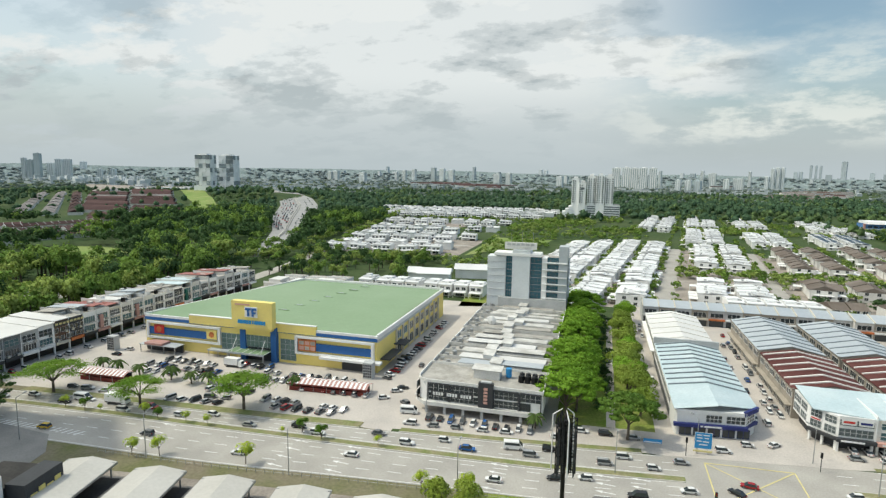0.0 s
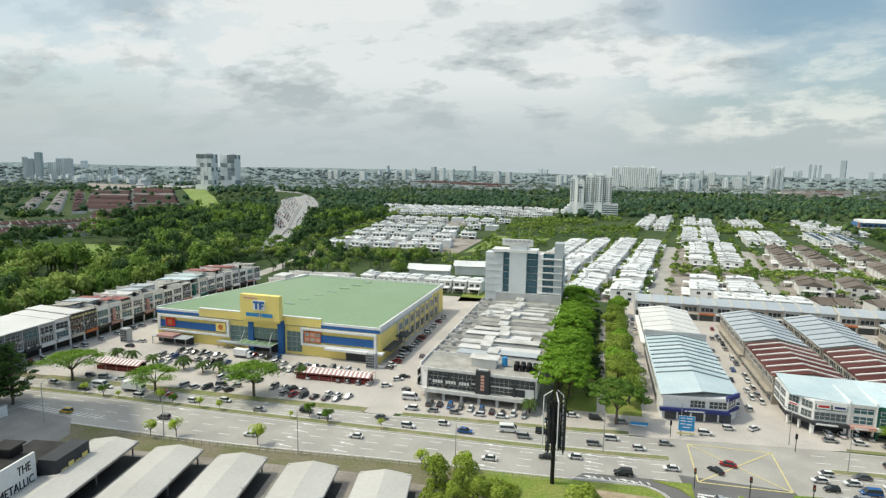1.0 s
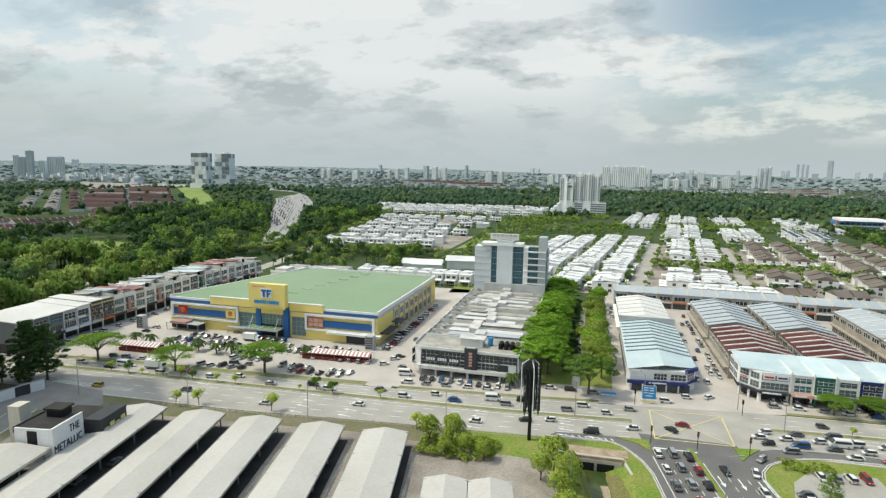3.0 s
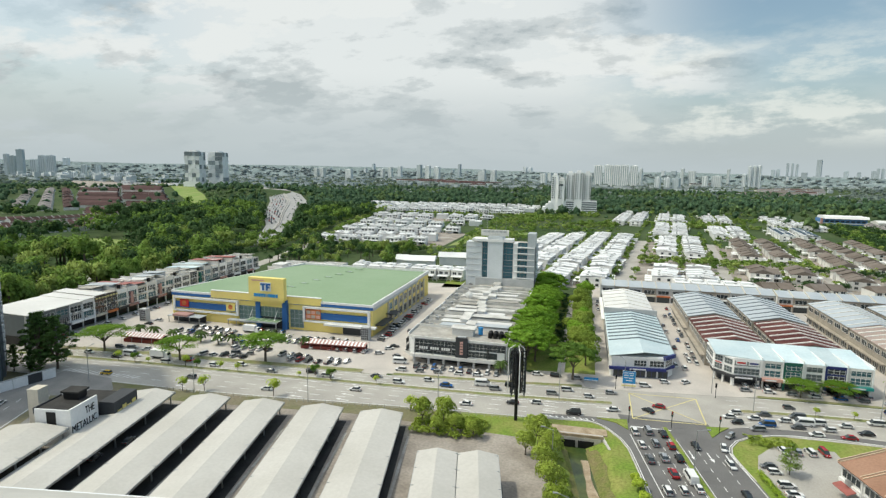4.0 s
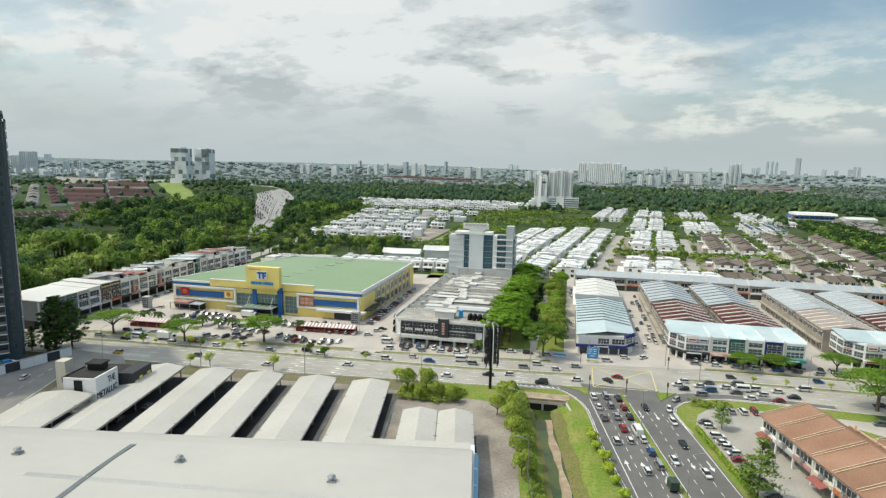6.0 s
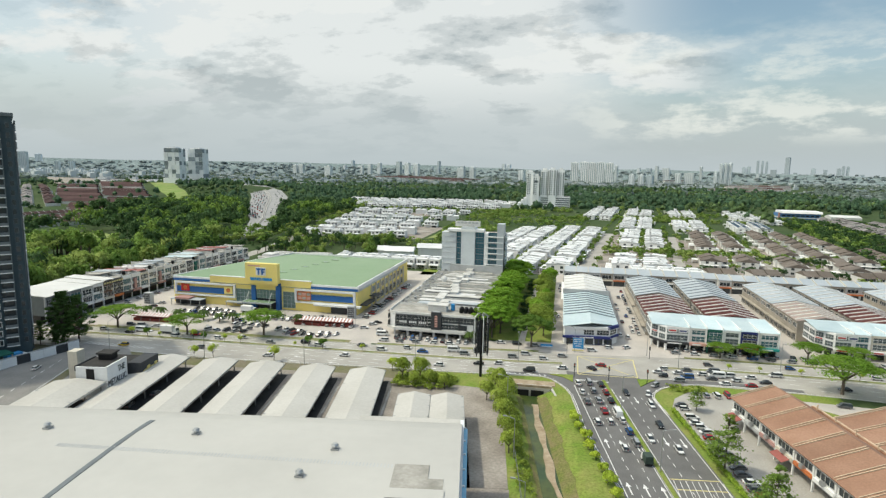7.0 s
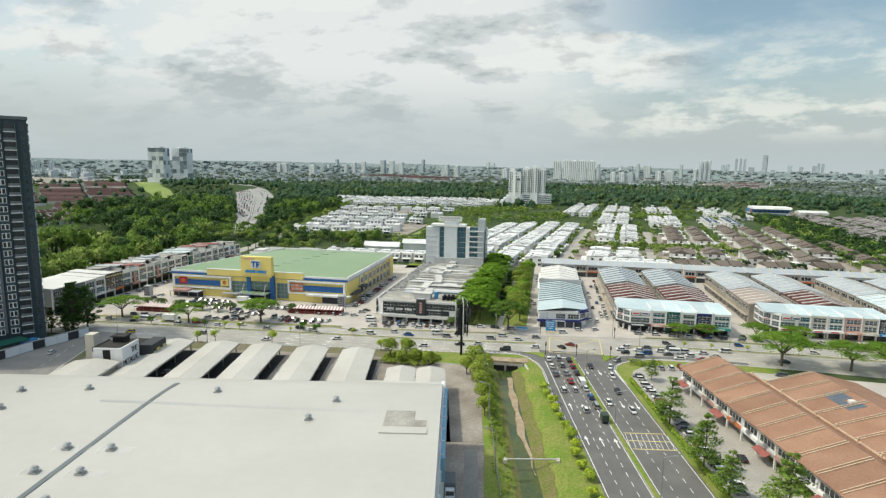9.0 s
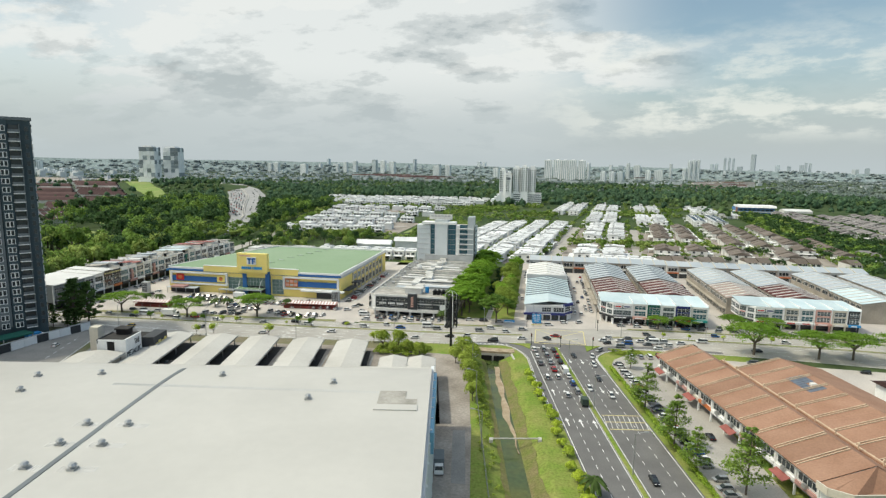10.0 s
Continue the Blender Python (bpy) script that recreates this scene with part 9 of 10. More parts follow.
def build_highway():
    g = Geo()
    L, R = [], []
    for k, (x, y) in enumerate(HIGHWAY):
        a, b = HIGHWAY[max(0, k - 1)], HIGHWAY[min(len(HIGHWAY) - 1, k + 1)]
        d = Vector((b[0] - a[0], b[1] - a[1])).normalized()
        w = highway_half(k)
        z = terrain(x, y) + 2.2
        L.append((x - d.y * w, y + d.x * w, z)); R.append((x + d.y * w, y - d.x * w, z))
    for k in range(len(HIGHWAY) - 1):
        g.solid([(p[0], p[1], p[2] - 2.4) for p in (R[k], R[k + 1], L[k + 1], L[k])], [R[k], R[k + 1], L[k + 1], L[k]], HIGHWAY_SURFACE)
    tagged(new("highway", g.mesh("highway")), "wide pale highway with queues climbing a hill", "road", kind="structure")
    g = Geo()
    for k in range(len(HIGHWAY) - 1):
        for q in (-.03, .03):
            f = lambda s, p: tuple(p[i] + (s[i] - p[i]) * (.5 + q) for i in range(2)) + (p[2] + .1,)
            a, b = f(L[k], R[k]), f(L[k + 1], R[k + 1])
            g.solid([(a[0] - .4, a[1], a[2] - .2), (a[0] + .4, a[1], a[2] - .2), (b[0] + .4, b[1], b[2] - .2), (b[0] - .4, b[1], b[2] - .2)], [(a[0] - .3, a[1], a[2] + .9), (a[0] + .3, a[1], a[2] + .9), (b[0] + .3, b[1], b[2] + .9), (b[0] - .3, b[1], b[2] + .9)], KERB)
    tagged(new("highway_barrier", g.mesh("highway_barrier")), "pale concrete highway median barrier", "barrier", kind="structure")
    # queues of vehicles, too far off to count
    rng = random.Random(9)
    g = Geo()
    for _ in range(230):
        k = rng.choice((2, 3, 3, 4, 4, 5, 5, 6, 6, 7))
        t, s = rng.random(), rng.choice((.07, .14, .21, .28, .35, .42, .07, .14, .21, .28, .35, .7, .85))
        p = [L[k][i] + (L[k + 1][i] - L[k][i]) * t for i in range(3)]
        q = [R[k][i] + (R[k + 1][i] - R[k][i]) * t for i in range(3)]
        x, y, z = (p[i] + (q[i] - p[i]) * s for i in range(3))
        dx, dy = L[k + 1][0] - L[k][0], L[k + 1][1] - L[k][1]
        m = pose(x, y, z + .1, 0, 0, math.degrees(math.atan2(dy, dx)))
        col = rng.choice((WHITE, GREY_WALL, DARK_WALL, GREY_WALL, RED, GREY_TOWER))
        k0 = len(g.v)
        g.box(-2.1, 2.1, -.85, .85, .25, .85, col, inset=.08); g.box(-1.4, 1.0, -.75, .75, .85, 1.4, GLASS, inset=.22)
        for i in range(k0, len(g.v)):
            g.v[i] = tuple(m @ Vector(g.v[i]))
    tagged(new("highway_queue", g.mesh("highway_queue")), "distant queue of small cars on the highway", "cars", kind="stuff")
    flat("back_road", [(-190, 150), (-182, 150), (-188, 225), (-212, 340), (-245, 510), (-260, 510), (-220, 340), (-198, 225)], .06, CONCRETE_ROAD, "pale road through the trees", category="road")
    def patch(ring, mat, lift, n=14):
        """A sheet over four corners that follows the land."""
        g = Geo()
        (ax, ay), (bx, by), (cx, cy), (dx, dy) = ring
        at = lambda u, v: ((ax * (1 - u) + bx * u) * (1 - v) + (dx * (1 - u) + cx * u) * v, (ay * (1 - u) + by * u) * (1 - v) + (dy * (1 - u) + cy * u) * v)
        for i in range(n):
            for j in range(n):
                q = [at(u / n, v / n) for u, v in ((i, j), (i + 1, j), (i + 1, j + 1), (i, j + 1))]
                g.face([(x, y, terrain(x, y) + lift) for x, y in q], mat)
        return g
    g = patch(YARD_RING, YARD, 1.5)
    tagged(new("works_yard", g.mesh("works_yard", False)), "pale bare works yard beyond the red terraces", "yard", kind="structure")
    g = Geo()
    for _ in range(40):
        u, v = rng.random(), rng.random()
        x, y = -1300 + 220 * u - 250 * v, 1100 + 130 * u + 300 * v
        w, d, hh = rng.uniform(14, 50), rng.uniform(10, 22), rng.uniform(3, 7)
        g.box(x - w / 2, x + w / 2, y - d / 2, y + d / 2, terrain(x, y), terrain(x, y) + hh, rng.choice((WHITE, GREY_WALL, FAR_GREY)), rng.choice((BLUE_ROOF, WHITE_ROOF, RED_TILE, GREY_ROOF)))
    tagged(new("works_sheds", g.mesh("works_sheds")), "low pale sheds in the works yard", "sheds", kind="stuff")
    g = patch([(-532, 565), (-567, 646), (-985, 1110), (-1025, 1075)], FIELD, 1.2)
    tagged(new("field", g.mesh("field", False)), "bright mown green field on the hillside", "field", kind="structure")
    flat("clearing", [(-30, 450), (16, 455), (30, 620), (-8, 600)], .2, FIELD, "green clearing with bare earth", category="field")
    flat("clearing", [(-4, 500), (12, 480), (20, 560), (8, 580)], .24, SAND, "bare orange earth patch", category="field")
    flat("clearing", [(-408, 222), (-370, 202), (-326, 206), (-330, 232), (-366, 250), (-402, 246)], .3, FIELD, "pale grass clearing in the woods", category="field")
    flat("clearing", [(-418, 312), (-390, 298), (-372, 308), (-396, 328)], .3, FIELD, "pale grass clearing in the woods", category="field")
    flat("hidden_road", [(-272, 60), (-262, 60), (-260, 160), (-254, 235), (-264, 235), (-270, 160)], .12, CONCRETE_ROAD, "grey road glimpsed between the trees", category="road")
    flat("hidden_car_park", [(-276, 98), (-244, 100), (-240, 122), (-272, 124)], .1, CONCRETE_ROAD, "pale car park among the trees", category="car park")
    flat("meadow", [(-94, 310), (-40, 420), (-20, 600), (10, 690), (-58, 690), (-90, 600)], .15, FIELD, "rough green meadow beside the houses", category="field")
    flat("plot", [(-58, 150), (-20, 160), (-22, 182), (-60, 176)], .06, GRASS, "green grass plot behind the shops", category="field")
    flat("avenue_grass", [(-5, 37), (20, 38.6), (21, 150), (-5, 150)], .05, GRASS, "grass strip under the avenue trees", category="grass")
    flat("avenue_path", [(8.4, 38), (10.6, 38), (11.4, 150), (9.2, 150)], .09, PAVING, "narrow pale path and drain between tree rows", category="path")


build_trees()
build_woods()
build_highway()


# ---- vehicles ----
PAINTS = {
    "white": material("car_white", (0.72, 0.72, 0.71), 0.25, 0, 0.03, 0.5, 3, spec=0.5),
    "silver": material("car_silver", (0.42, 0.43, 0.44), 0.3, 0.5, 0.03, 0.5, 3, spec=0.5),
    "grey": material("car_grey", (0.14, 0.145, 0.15), 0.3, 0.3, 0.03, 0.5, 3, spec=0.5),
    "black": material("car_black", (0.015, 0.015, 0.017), 0.2, 0, 0.03, 0.5, 3, spec=0.5),
    "red": material("car_red", (0.32, 0.015, 0.018), 0.25, 0, 0.03, 0.5, 3, spec=0.5),
    "blue": material("car_blue", (0.02, 0.10, 0.30), 0.25, 0, 0.03, 0.5, 3, spec=0.5),
    "teal": material("car_teal", (0.03, 0.28, 0.38), 0.25, 0, 0.03, 0.5, 3, spec=0.5),
    "yellow": material("car_yellow", (0.62, 0.42, 0.04), 0.25, 0, 0.03, 0.5, 3, spec=0.5),
}
TARP_GREEN = material("lorry_tarpaulin", (0.05, 0.075, 0.06), 0.7, 0, 0.12, 0.5, 3)
LAMP_RED = material("tail_lamp", (0.35, 0.02, 0.02), 0.3)
LAMP_WHITE = material("head_lamp", (0.7, 0.7, 0.68), 0.2)
WHEEL_ME = {}


def wheel_mesh(r):
    if r not in WHEEL_ME:
        g = Geo()
        g.tube((0, -.1, 0), (0, .1, 0), r, r, RUBBER, 12)
        g.tube((0, -.12, 0), (0, .12, 0), r * .6, r * .6, STEEL, 10)
        WHEEL_ME[r] = g.mesh("wheel")
    return WHEEL_ME[r]


SHAPES = {  # length, width, waist, roof, cabin: rear foot, rear top, front top, front foot; label
    "sedan": (4.3, 1.66, .92, 1.44, -1.75, -1.15, .35, 1.15, "saloon car"),
    "hatchback": (3.65, 1.6, .95, 1.5, -1.85, -1.55, .3, 1.1, "small hatchback"),
    "suv": (4.4, 1.76, 1.08, 1.72, -2.2, -1.95, .35, 1.15, "tall sport utility car"),
    "mpv": (4.35, 1.66, 1.0, 1.68, -2.15, -1.95, .75, 1.5, "people carrier"),
}


def car_proto(shape, paint):
    L, W, waist, top, a, b, c, d, kind = SHAPES[shape]
    p = PAINTS[paint]
    g = Geo()
    h, w = L / 2, W / 2
    rings = [(-h + .08, .3, w - .06), (-h, .6, w - .02), (-h + .12, waist - .06, w - .05), (h - .5, waist - .2, w - .1), (h - .02, .62, w - .1), (h - .1, .3, w - .12)]
    for (x0, z0, w0), (x1, z1, w1) in zip(rings[:1] * 0 + rings[:-1], rings[1:]):
        g.face([(x0, -w0, z0), (x1, -w1, z1), (x1, w1, z1), (x0, w0, z0)], p)
    for s in (-1, 1):
        g.face([(x, s * ww, z) for x, z, ww in (rings if s < 0 else rings[::-1])], p)
    g.face([(rings[0][0], -rings[0][2], .3), (rings[0][0], rings[0][2], .3), (rings[-1][0], rings[-1][2], .3), (rings[-1][0], -rings[-1][2], .3)], RUBBER)
    g.box(b - .03, c + .03, -w + .28, w - .28, top - .05, top, p, inset=.06)
    ob = thing("car", g, f"{paint} {kind} with dark tinted windows", "car", "cars")
    q = Geo()
    zf = waist - .1
    q.solid([(a, -w + .07, zf), (d, -w + .12, zf - .05), (d, w - .12, zf - .05), (a, w - .07, zf)], [(b, -w + .24, top - .04), (c, -w + .24, top - .04), (c, w - .24, top - .04), (b, w - .24, top - .04)], GLASS)
    part("cabin_glass", q, ob, "dark tinted cabin glass")
    q = Geo()
    for s in (-1, 1):
        q.box(-h - .01, -h + .1, s * (w - .35) - .18, s * (w - .35) + .18, .62, .8, LAMP_RED)
        q.box(h - .2, h - .03, s * (w - .38) - .18, s * (w - .38) + .18, .6, .72, LAMP_WHITE)
    part("lamp_set", q, ob, "red tail and clear head lamps")
    for x in (-h + .8, h - .85):
        for s in (-1, 1):
            part("wheel", wheel_mesh(.32 if shape != "suv" else .37), ob, "", pose(x, s * (w - .1), .32 if shape != "suv" else .37))
    return ob


def van_proto(paint="white"):
    g = Geo(); p = PAINTS[paint]
    g.solid([(-2.4, -.88, .35), (2.3, -.88, .35), (2.3, .88, .35), (-2.4, .88, .35)], [(-2.4, -.86, 1.1), (2.25, -.84, 1.0), (2.25, .84, 1.0), (-2.4, .86, 1.1)], p)
    g.solid([(-2.4, -.86, 1.1), (1.9, -.84, 1.05), (1.9, .84, 1.05), (-2.4, .86, 1.1)], [(-2.3, -.74, 1.98), (1.1, -.74, 1.98), (1.1, .74, 1.98), (-2.3, .74, 1.98)], p)
    ob = thing("van", g, f"{paint} passenger van with dark windows", "van", "vans")
    q = Geo()
    for s in (-1, 1):
        q.solid([(-2.1, s * .86, 1.2), (1.5, s * .85, 1.2), (1.5, s * .8, 1.2), (-2.1, s * .8, 1.2)], [(-2.0, s * .79, 1.75), (1.15, s * .79, 1.75), (1.15, s * .7, 1.75), (-2.0, s * .7, 1.75)], GLASS)
    q.solid([(1.92, -.76, 1.12), (1.96, -.76, 1.12), (1.96, .76, 1.12), (1.92, .76, 1.12)], [(1.2, -.66, 1.88), (1.24, -.66, 1.88), (1.24, .66, 1.88), (1.2, .66, 1.88)], GLASS)
    part("cabin_glass", q, ob, "dark cabin glass")
    for x in (-1.5, 1.45):
        for s in (-1, 1):
            part("wheel", wheel_mesh(.34), ob, "", pose(x, s * .78, .34))
    return ob


def truck_proto(box_mat, label, L=4.2):
    g = Geo()
    g.box(-L, 2.2, -.9, .9, .55, .85, DARK_METAL)
    ob = thing("lorry", g, label, "lorry", "lorries")
    q = Geo(); q.box(-L, .7, -1.05, 1.05, .86, 2.9, box_mat, inset=.03); part("cargo_box", q, ob)
    q = Geo(); q.solid([(.85, -.95, .5), (2.3, -.95, .5), (2.3, .95, .5), (.85, .95, .5)], [(.85, -.85, 2.2), (1.9, -.85, 2.2), (1.9, .85, 2.2), (.85, .85, 2.2)], WHITE); cab = part("cab", q, ob)
    q = Geo(); q.solid([(2.14, -.8, 1.35), (2.2, -.8, 1.35), (2.2, .8, 1.35), (2.14, .8, 1.35)], [(1.95, -.75, 2.05), (2.0, -.75, 2.05), (2.0, .75, 2.05), (1.95, .75, 2.05)], GLASS); part("windscreen", q, cab)
    for x in (-L + .9, 1.5):
        for s in (-1, 1):
            part("wheel", wheel_mesh(.42), ob, "", pose(x, s * .82, .42))
    return ob


FLEET = {}
crng = random.Random(99)


def put_car(x, y, heading, paint=None, shape=None, z=.07):
    paint = paint or crng.choices(("white", "silver", "grey", "black", "red", "blue"), (46, 20, 11, 12, 7, 4))[0]
    shape = shape or crng.choices(("sedan", "hatchback", "suv", "mpv"), (40, 30, 16, 14))[0]
    m = pose(x, y, z, 0, 0, heading) @ Matrix.Diagonal((.9, .9, .9, 1))
    if (shape, paint) not in FLEET:
        FLEET[shape, paint] = car_proto(shape, paint)
        FLEET[shape, paint].matrix_basis = m
        return FLEET[shape, paint]
    return copy_thing(FLEET[shape, paint], m)


def parked(x0, y0, x1, y1, pitch, heading, fill=.85, jit=.25):
    n = int(math.hypot(x1 - x0, y1 - y0) / pitch)
    for k in range(n + 1):
        if crng.random() > fill:
            continue
        t = k / max(1, n)
        put_car(x0 + (x1 - x0) * t + crng.uniform(-jit, jit), y0 + (y1 - y0) * t + crng.uniform(-jit, jit), heading + crng.choice((0, 180)) + crng.uniform(-2, 2))


def build_vehicles():
    slope = lambda x: math.degrees(math.atan2(y_mid(x + 3) - y_mid(x - 3), 6))
    # the queue in the side road, heading north
    w, m, e = side_edge(0), side_edge(1), side_edge(2)
    for f, ys in ((.17, (1, -5.5, -12, -24)), (.5, (2, -4, -10.5, -17, -23, -36)), (.83, (1.5, -4.5, -10, -16, -21.5, -27.5, -33))):
        for y in ys:
            put_car(w(y) + (m(y) - w(y)) * f, y, 99.4)
    for f, y, c in ((.2, -30, "white"), (.35, -3, "black"), (.62, -34, "white"), (.3, -76, "black"), (.6, -22, "black"), (.75, -10, "white")):
        put_car(m(y) + (e(y) - m(y)) * f, y, 279.4, c, "sedan")
    put_car(50.4, 4.6, 232, "silver", "hatchback"); put_car(47.6, -2.2, 262, "white", "sedan")
    # the queue on the main road, heading west
    for f, xs in ((.16, (58, 71, 78)), (.4, (54, 61, 68, 75, 83)), (.64, (53, 59, 66, 73.5, 80)), (.86, (55, 62, 70, 88))):
        for x in xs:
            put_car(x, y_near(x) + (y_mid(x) - y_near(x)) * f, 180 + slope(x))
    for x, f in ((-122, .3), (-96, .5), (-70, .3), (-46, .6), (-14, .35), (4, .7), (14, .3), (-2, .6), (104, .4), (24, .6)):
        put_car(x, y_near(x) + (y_mid(x) - y_near(x)) * f, 180 + slope(x), "yellow" if x == -122 else None)
    put_car(36, 18, 170, "red", "sedan"); put_car(33, 14.5, 135, "black", "sedan")
    # the opposite carriageway, heading east
    for x, f in ((-150, .3), (-143, .7), (-131, .4), (-126, .8), (-112, .25), (-106, .7), (-96, .4), (-88, .75), (-76, .3), (-64, .6), (-58, .3), (-44, .7), (-36, .3), (-28, .7), (-22, .35), (-8, .4), (-4, .75), (8, .35), (12, .7), (18, .3), (24, .65), (70, .4), (95, .6), (118, .3), (140, .6)):
        put_car(x, y_mid(x) + (y_far(x) - y_mid(x)) * f, slope(x))
    # before the dark shop block
    parked(-35, 29.3, -9.5, 29.3, 2.7, 90, 1.0, .12)
    parked(-39, y_far(-39) + 4.6, -3, y_far(-3) + 4.6, 5.6, 4, .95)
    # the street beside the store
    parked(-55.5, 52, -55.5, 118, 2.9, 168, .9)
    parked(-42.5, 44, -42.5, 110, 5.6, 90, .45)
    put_car(-44, 36, 140, "grey", "suv"); put_car(-49, 66, 95, "grey")
    # the store's car park
    for y in (45.5, 40.2):
        parked(-132, y, -112, y, 2.7, 90, .8)
        parked(-92, y, -64, y, 2.7, 90, .75)
    parked(-128, 35, -92, 35, 2.8, 90, .55); parked(-84, 27, -58, 27, 2.8, 84, .7)
    parked(-150, 36, -150, 50, 2.8, 0, .7); parked(-96, 24, -88, 25, 3.0, 20, .8)
    parked(-52, 35, -48, 46, 2.8, 30, .9)
    parked(-111, 48.6, -94, 48.6, 2.8, 90, .8); parked(-110, 40.6, -94, 40.6, 2.8, 90, .8)
    parked(-138, 18.5, -122, 19, 4.6, 20, .8); parked(-106, 20, -92, 21, 3.2, 70, .8); parked(-75, 36.8, -56, 37.6, 2.8, 90, .9)
    parked(-100, 29, -88, 30, 3.0, 85, .8)
    parked(-76, 23.5, -60, 24.5, 3.0, 80, .5)
    parked(-164.5, 14, -166.5, 96, 3.6, 172, .8)
    # the street between the shop rows
    parked(45.2, 48, 45.4, 142, 5.4, 90, .85); parked(52.6, 58, 52.8, 140, 5.4, 90, .85)
    for y in (52, 60, 66, 74, 84, 95, 104, 120):
        put_car(49 + crng.choice((-1.2, 1.4)), y, crng.choice((90, 270)))
    for x, c in ((2.5, "white"), (8.2, "black"), (14.6, "silver")):
        put_car(x, 33.2, 4, c)
    parked(22.2, 60, 22.2, 140, 8, 90, .6)
    put_car(46, 39, 40, "white"); put_car(40, 37.2, 5, "white"); put_car(30, 35, 0, "white"); put_car(34, 32.5, 5, "white", "suv")
    # before the junction shops
    parked(60, 41.5, 103, 41.5, 2.8, 90, .85); parked(62, 37.6, 104, 37.8, 5.6, 2, .8)
    parked(116, 41, 156, 40.5, 3.2, 90, .7); parked(112, 37.4, 160, 37, 5.6, 0, .7)
    parked(98.5, 62, 98.5, 132, 4, 8, .5); parked(104.5, 66, 104.5, 132, 5.4, 90, .6); parked(154, 66, 154, 130, 7, 90, .5)
    # by the brown shops
    parked(55.2, -8, 69.6, -94, 2.62, 9, .9); parked(60.5, .2, 69, 1.8, 2.7, 96, .95); parked(66.0, -30, 72.5, -70, 8, -81, .45)
    parked(98, 2, 130, 0, 6, -4, .4)
    put_car(-130.1, -28.6, 109, "white", "sedan")
    # under and beside the canopies
    for x, y in ((-66, -28), (-50.5, -25), (-83, -36), (-84, -44)):
        put_car(x, y, 100, "red" if x == -50.5 else "grey")
    v = van_proto(); v.matrix_basis = pose(-41, 31, .07, 0, 0, 8)
    for x, y, t in ((-12, 20, 8), (70, 17, 183), (-128, 12.5, 3), (side_edge(1)(-18) - 2, -18, 99)):
        copy_thing(v, pose(x, y, .07, 0, 0, t))
    t = truck_proto(WHITE, "white box lorry on the main road"); t.matrix_basis = pose(-116, 13.2, .07, 0, 0, 4)
    copy_thing(t, pose(-104.5, 47, .07, 0, 0, 0))
    t2 = truck_proto(TARP_GREEN, "dark green-grey covered lorry on the side road", 2.3); t2.matrix_basis = pose(side_edge(1)(-41) - 1.8, -41, .07, 0, 0, 99) @ Matrix.Diagonal((.8, .8, .78, 1))
    t3 = truck_proto(GREY_TOWER, "grey covered lorry beside the warehouse", 3.4); t3.matrix_basis = pose(10.2, -80, .08, 0, 0, 279)
    t4 = truck_proto(SKYBLUE, "blue lorry by the boundary wall", 3.8); t4.matrix_basis = pose(-141.5, -24, .07, 0, 0, 80)


build_vehicles()


# ---- distance ----
def build_checker_towers():
    for k, (x, y) in enumerate(((-829, 945), (-799, 985))):
        z0 = 22
        g = Geo(); g.box(-20, 20, -16, 16, -14, 6, FAR_WHITE, SLAB); g.box(-17, 17, -13, 13, 6, 72, FAR_WHITE, SLAB)
        ob = thing("apartment_block", g, "white apartment block with grey checkered panels", "apartment tower", "checkered towers", pose(x, y, z0, 0, 0, 8))
        rng = random.Random(4 + k)
        for r in range(7):
            for c in range(4):
                dark = rng.random() < .32
                m = rng.choice((FAR_DARK, PANEL_GREY, PANEL_GREY)) if dark else FAR_WHITE
                p = Geo()
                off = 1.4 if (r + c) % 2 else .3
                a, b = -17 + c * 8.5, -17 + (c + 1) * 8.5 - .2
                z = 7 + r * 9.3
                p.box(a, b, -13 - off, -12.9, z, z + 8.9, m)
                for q in range(3 if dark else 0):
                    p.box(a + .4, b - .4, -13.2 - off, -13 - off, z + 1.2 + q * 3, z + 1.9 + q * 3, GREY_TOWER)
                part("panel", p, ob)
            for c in range(3):
                p = Geo(); a = -13 + c * 8.6
                p.box(17, 17.8, a, a + 8.2, 7 + r * 9.3, 15.8 + r * 9.3, rng.choice((FAR_WHITE, FAR_WHITE, PANEL_GREY))); part("panel", p, ob)
        p = Geo(); p.box(-8, 8, -8, 8, 72, 74.5, FAR_WHITE); p.box(-15, -10, -6, 6, 72, 73.6, FAR_WHITE); part("roof_room", p, ob)


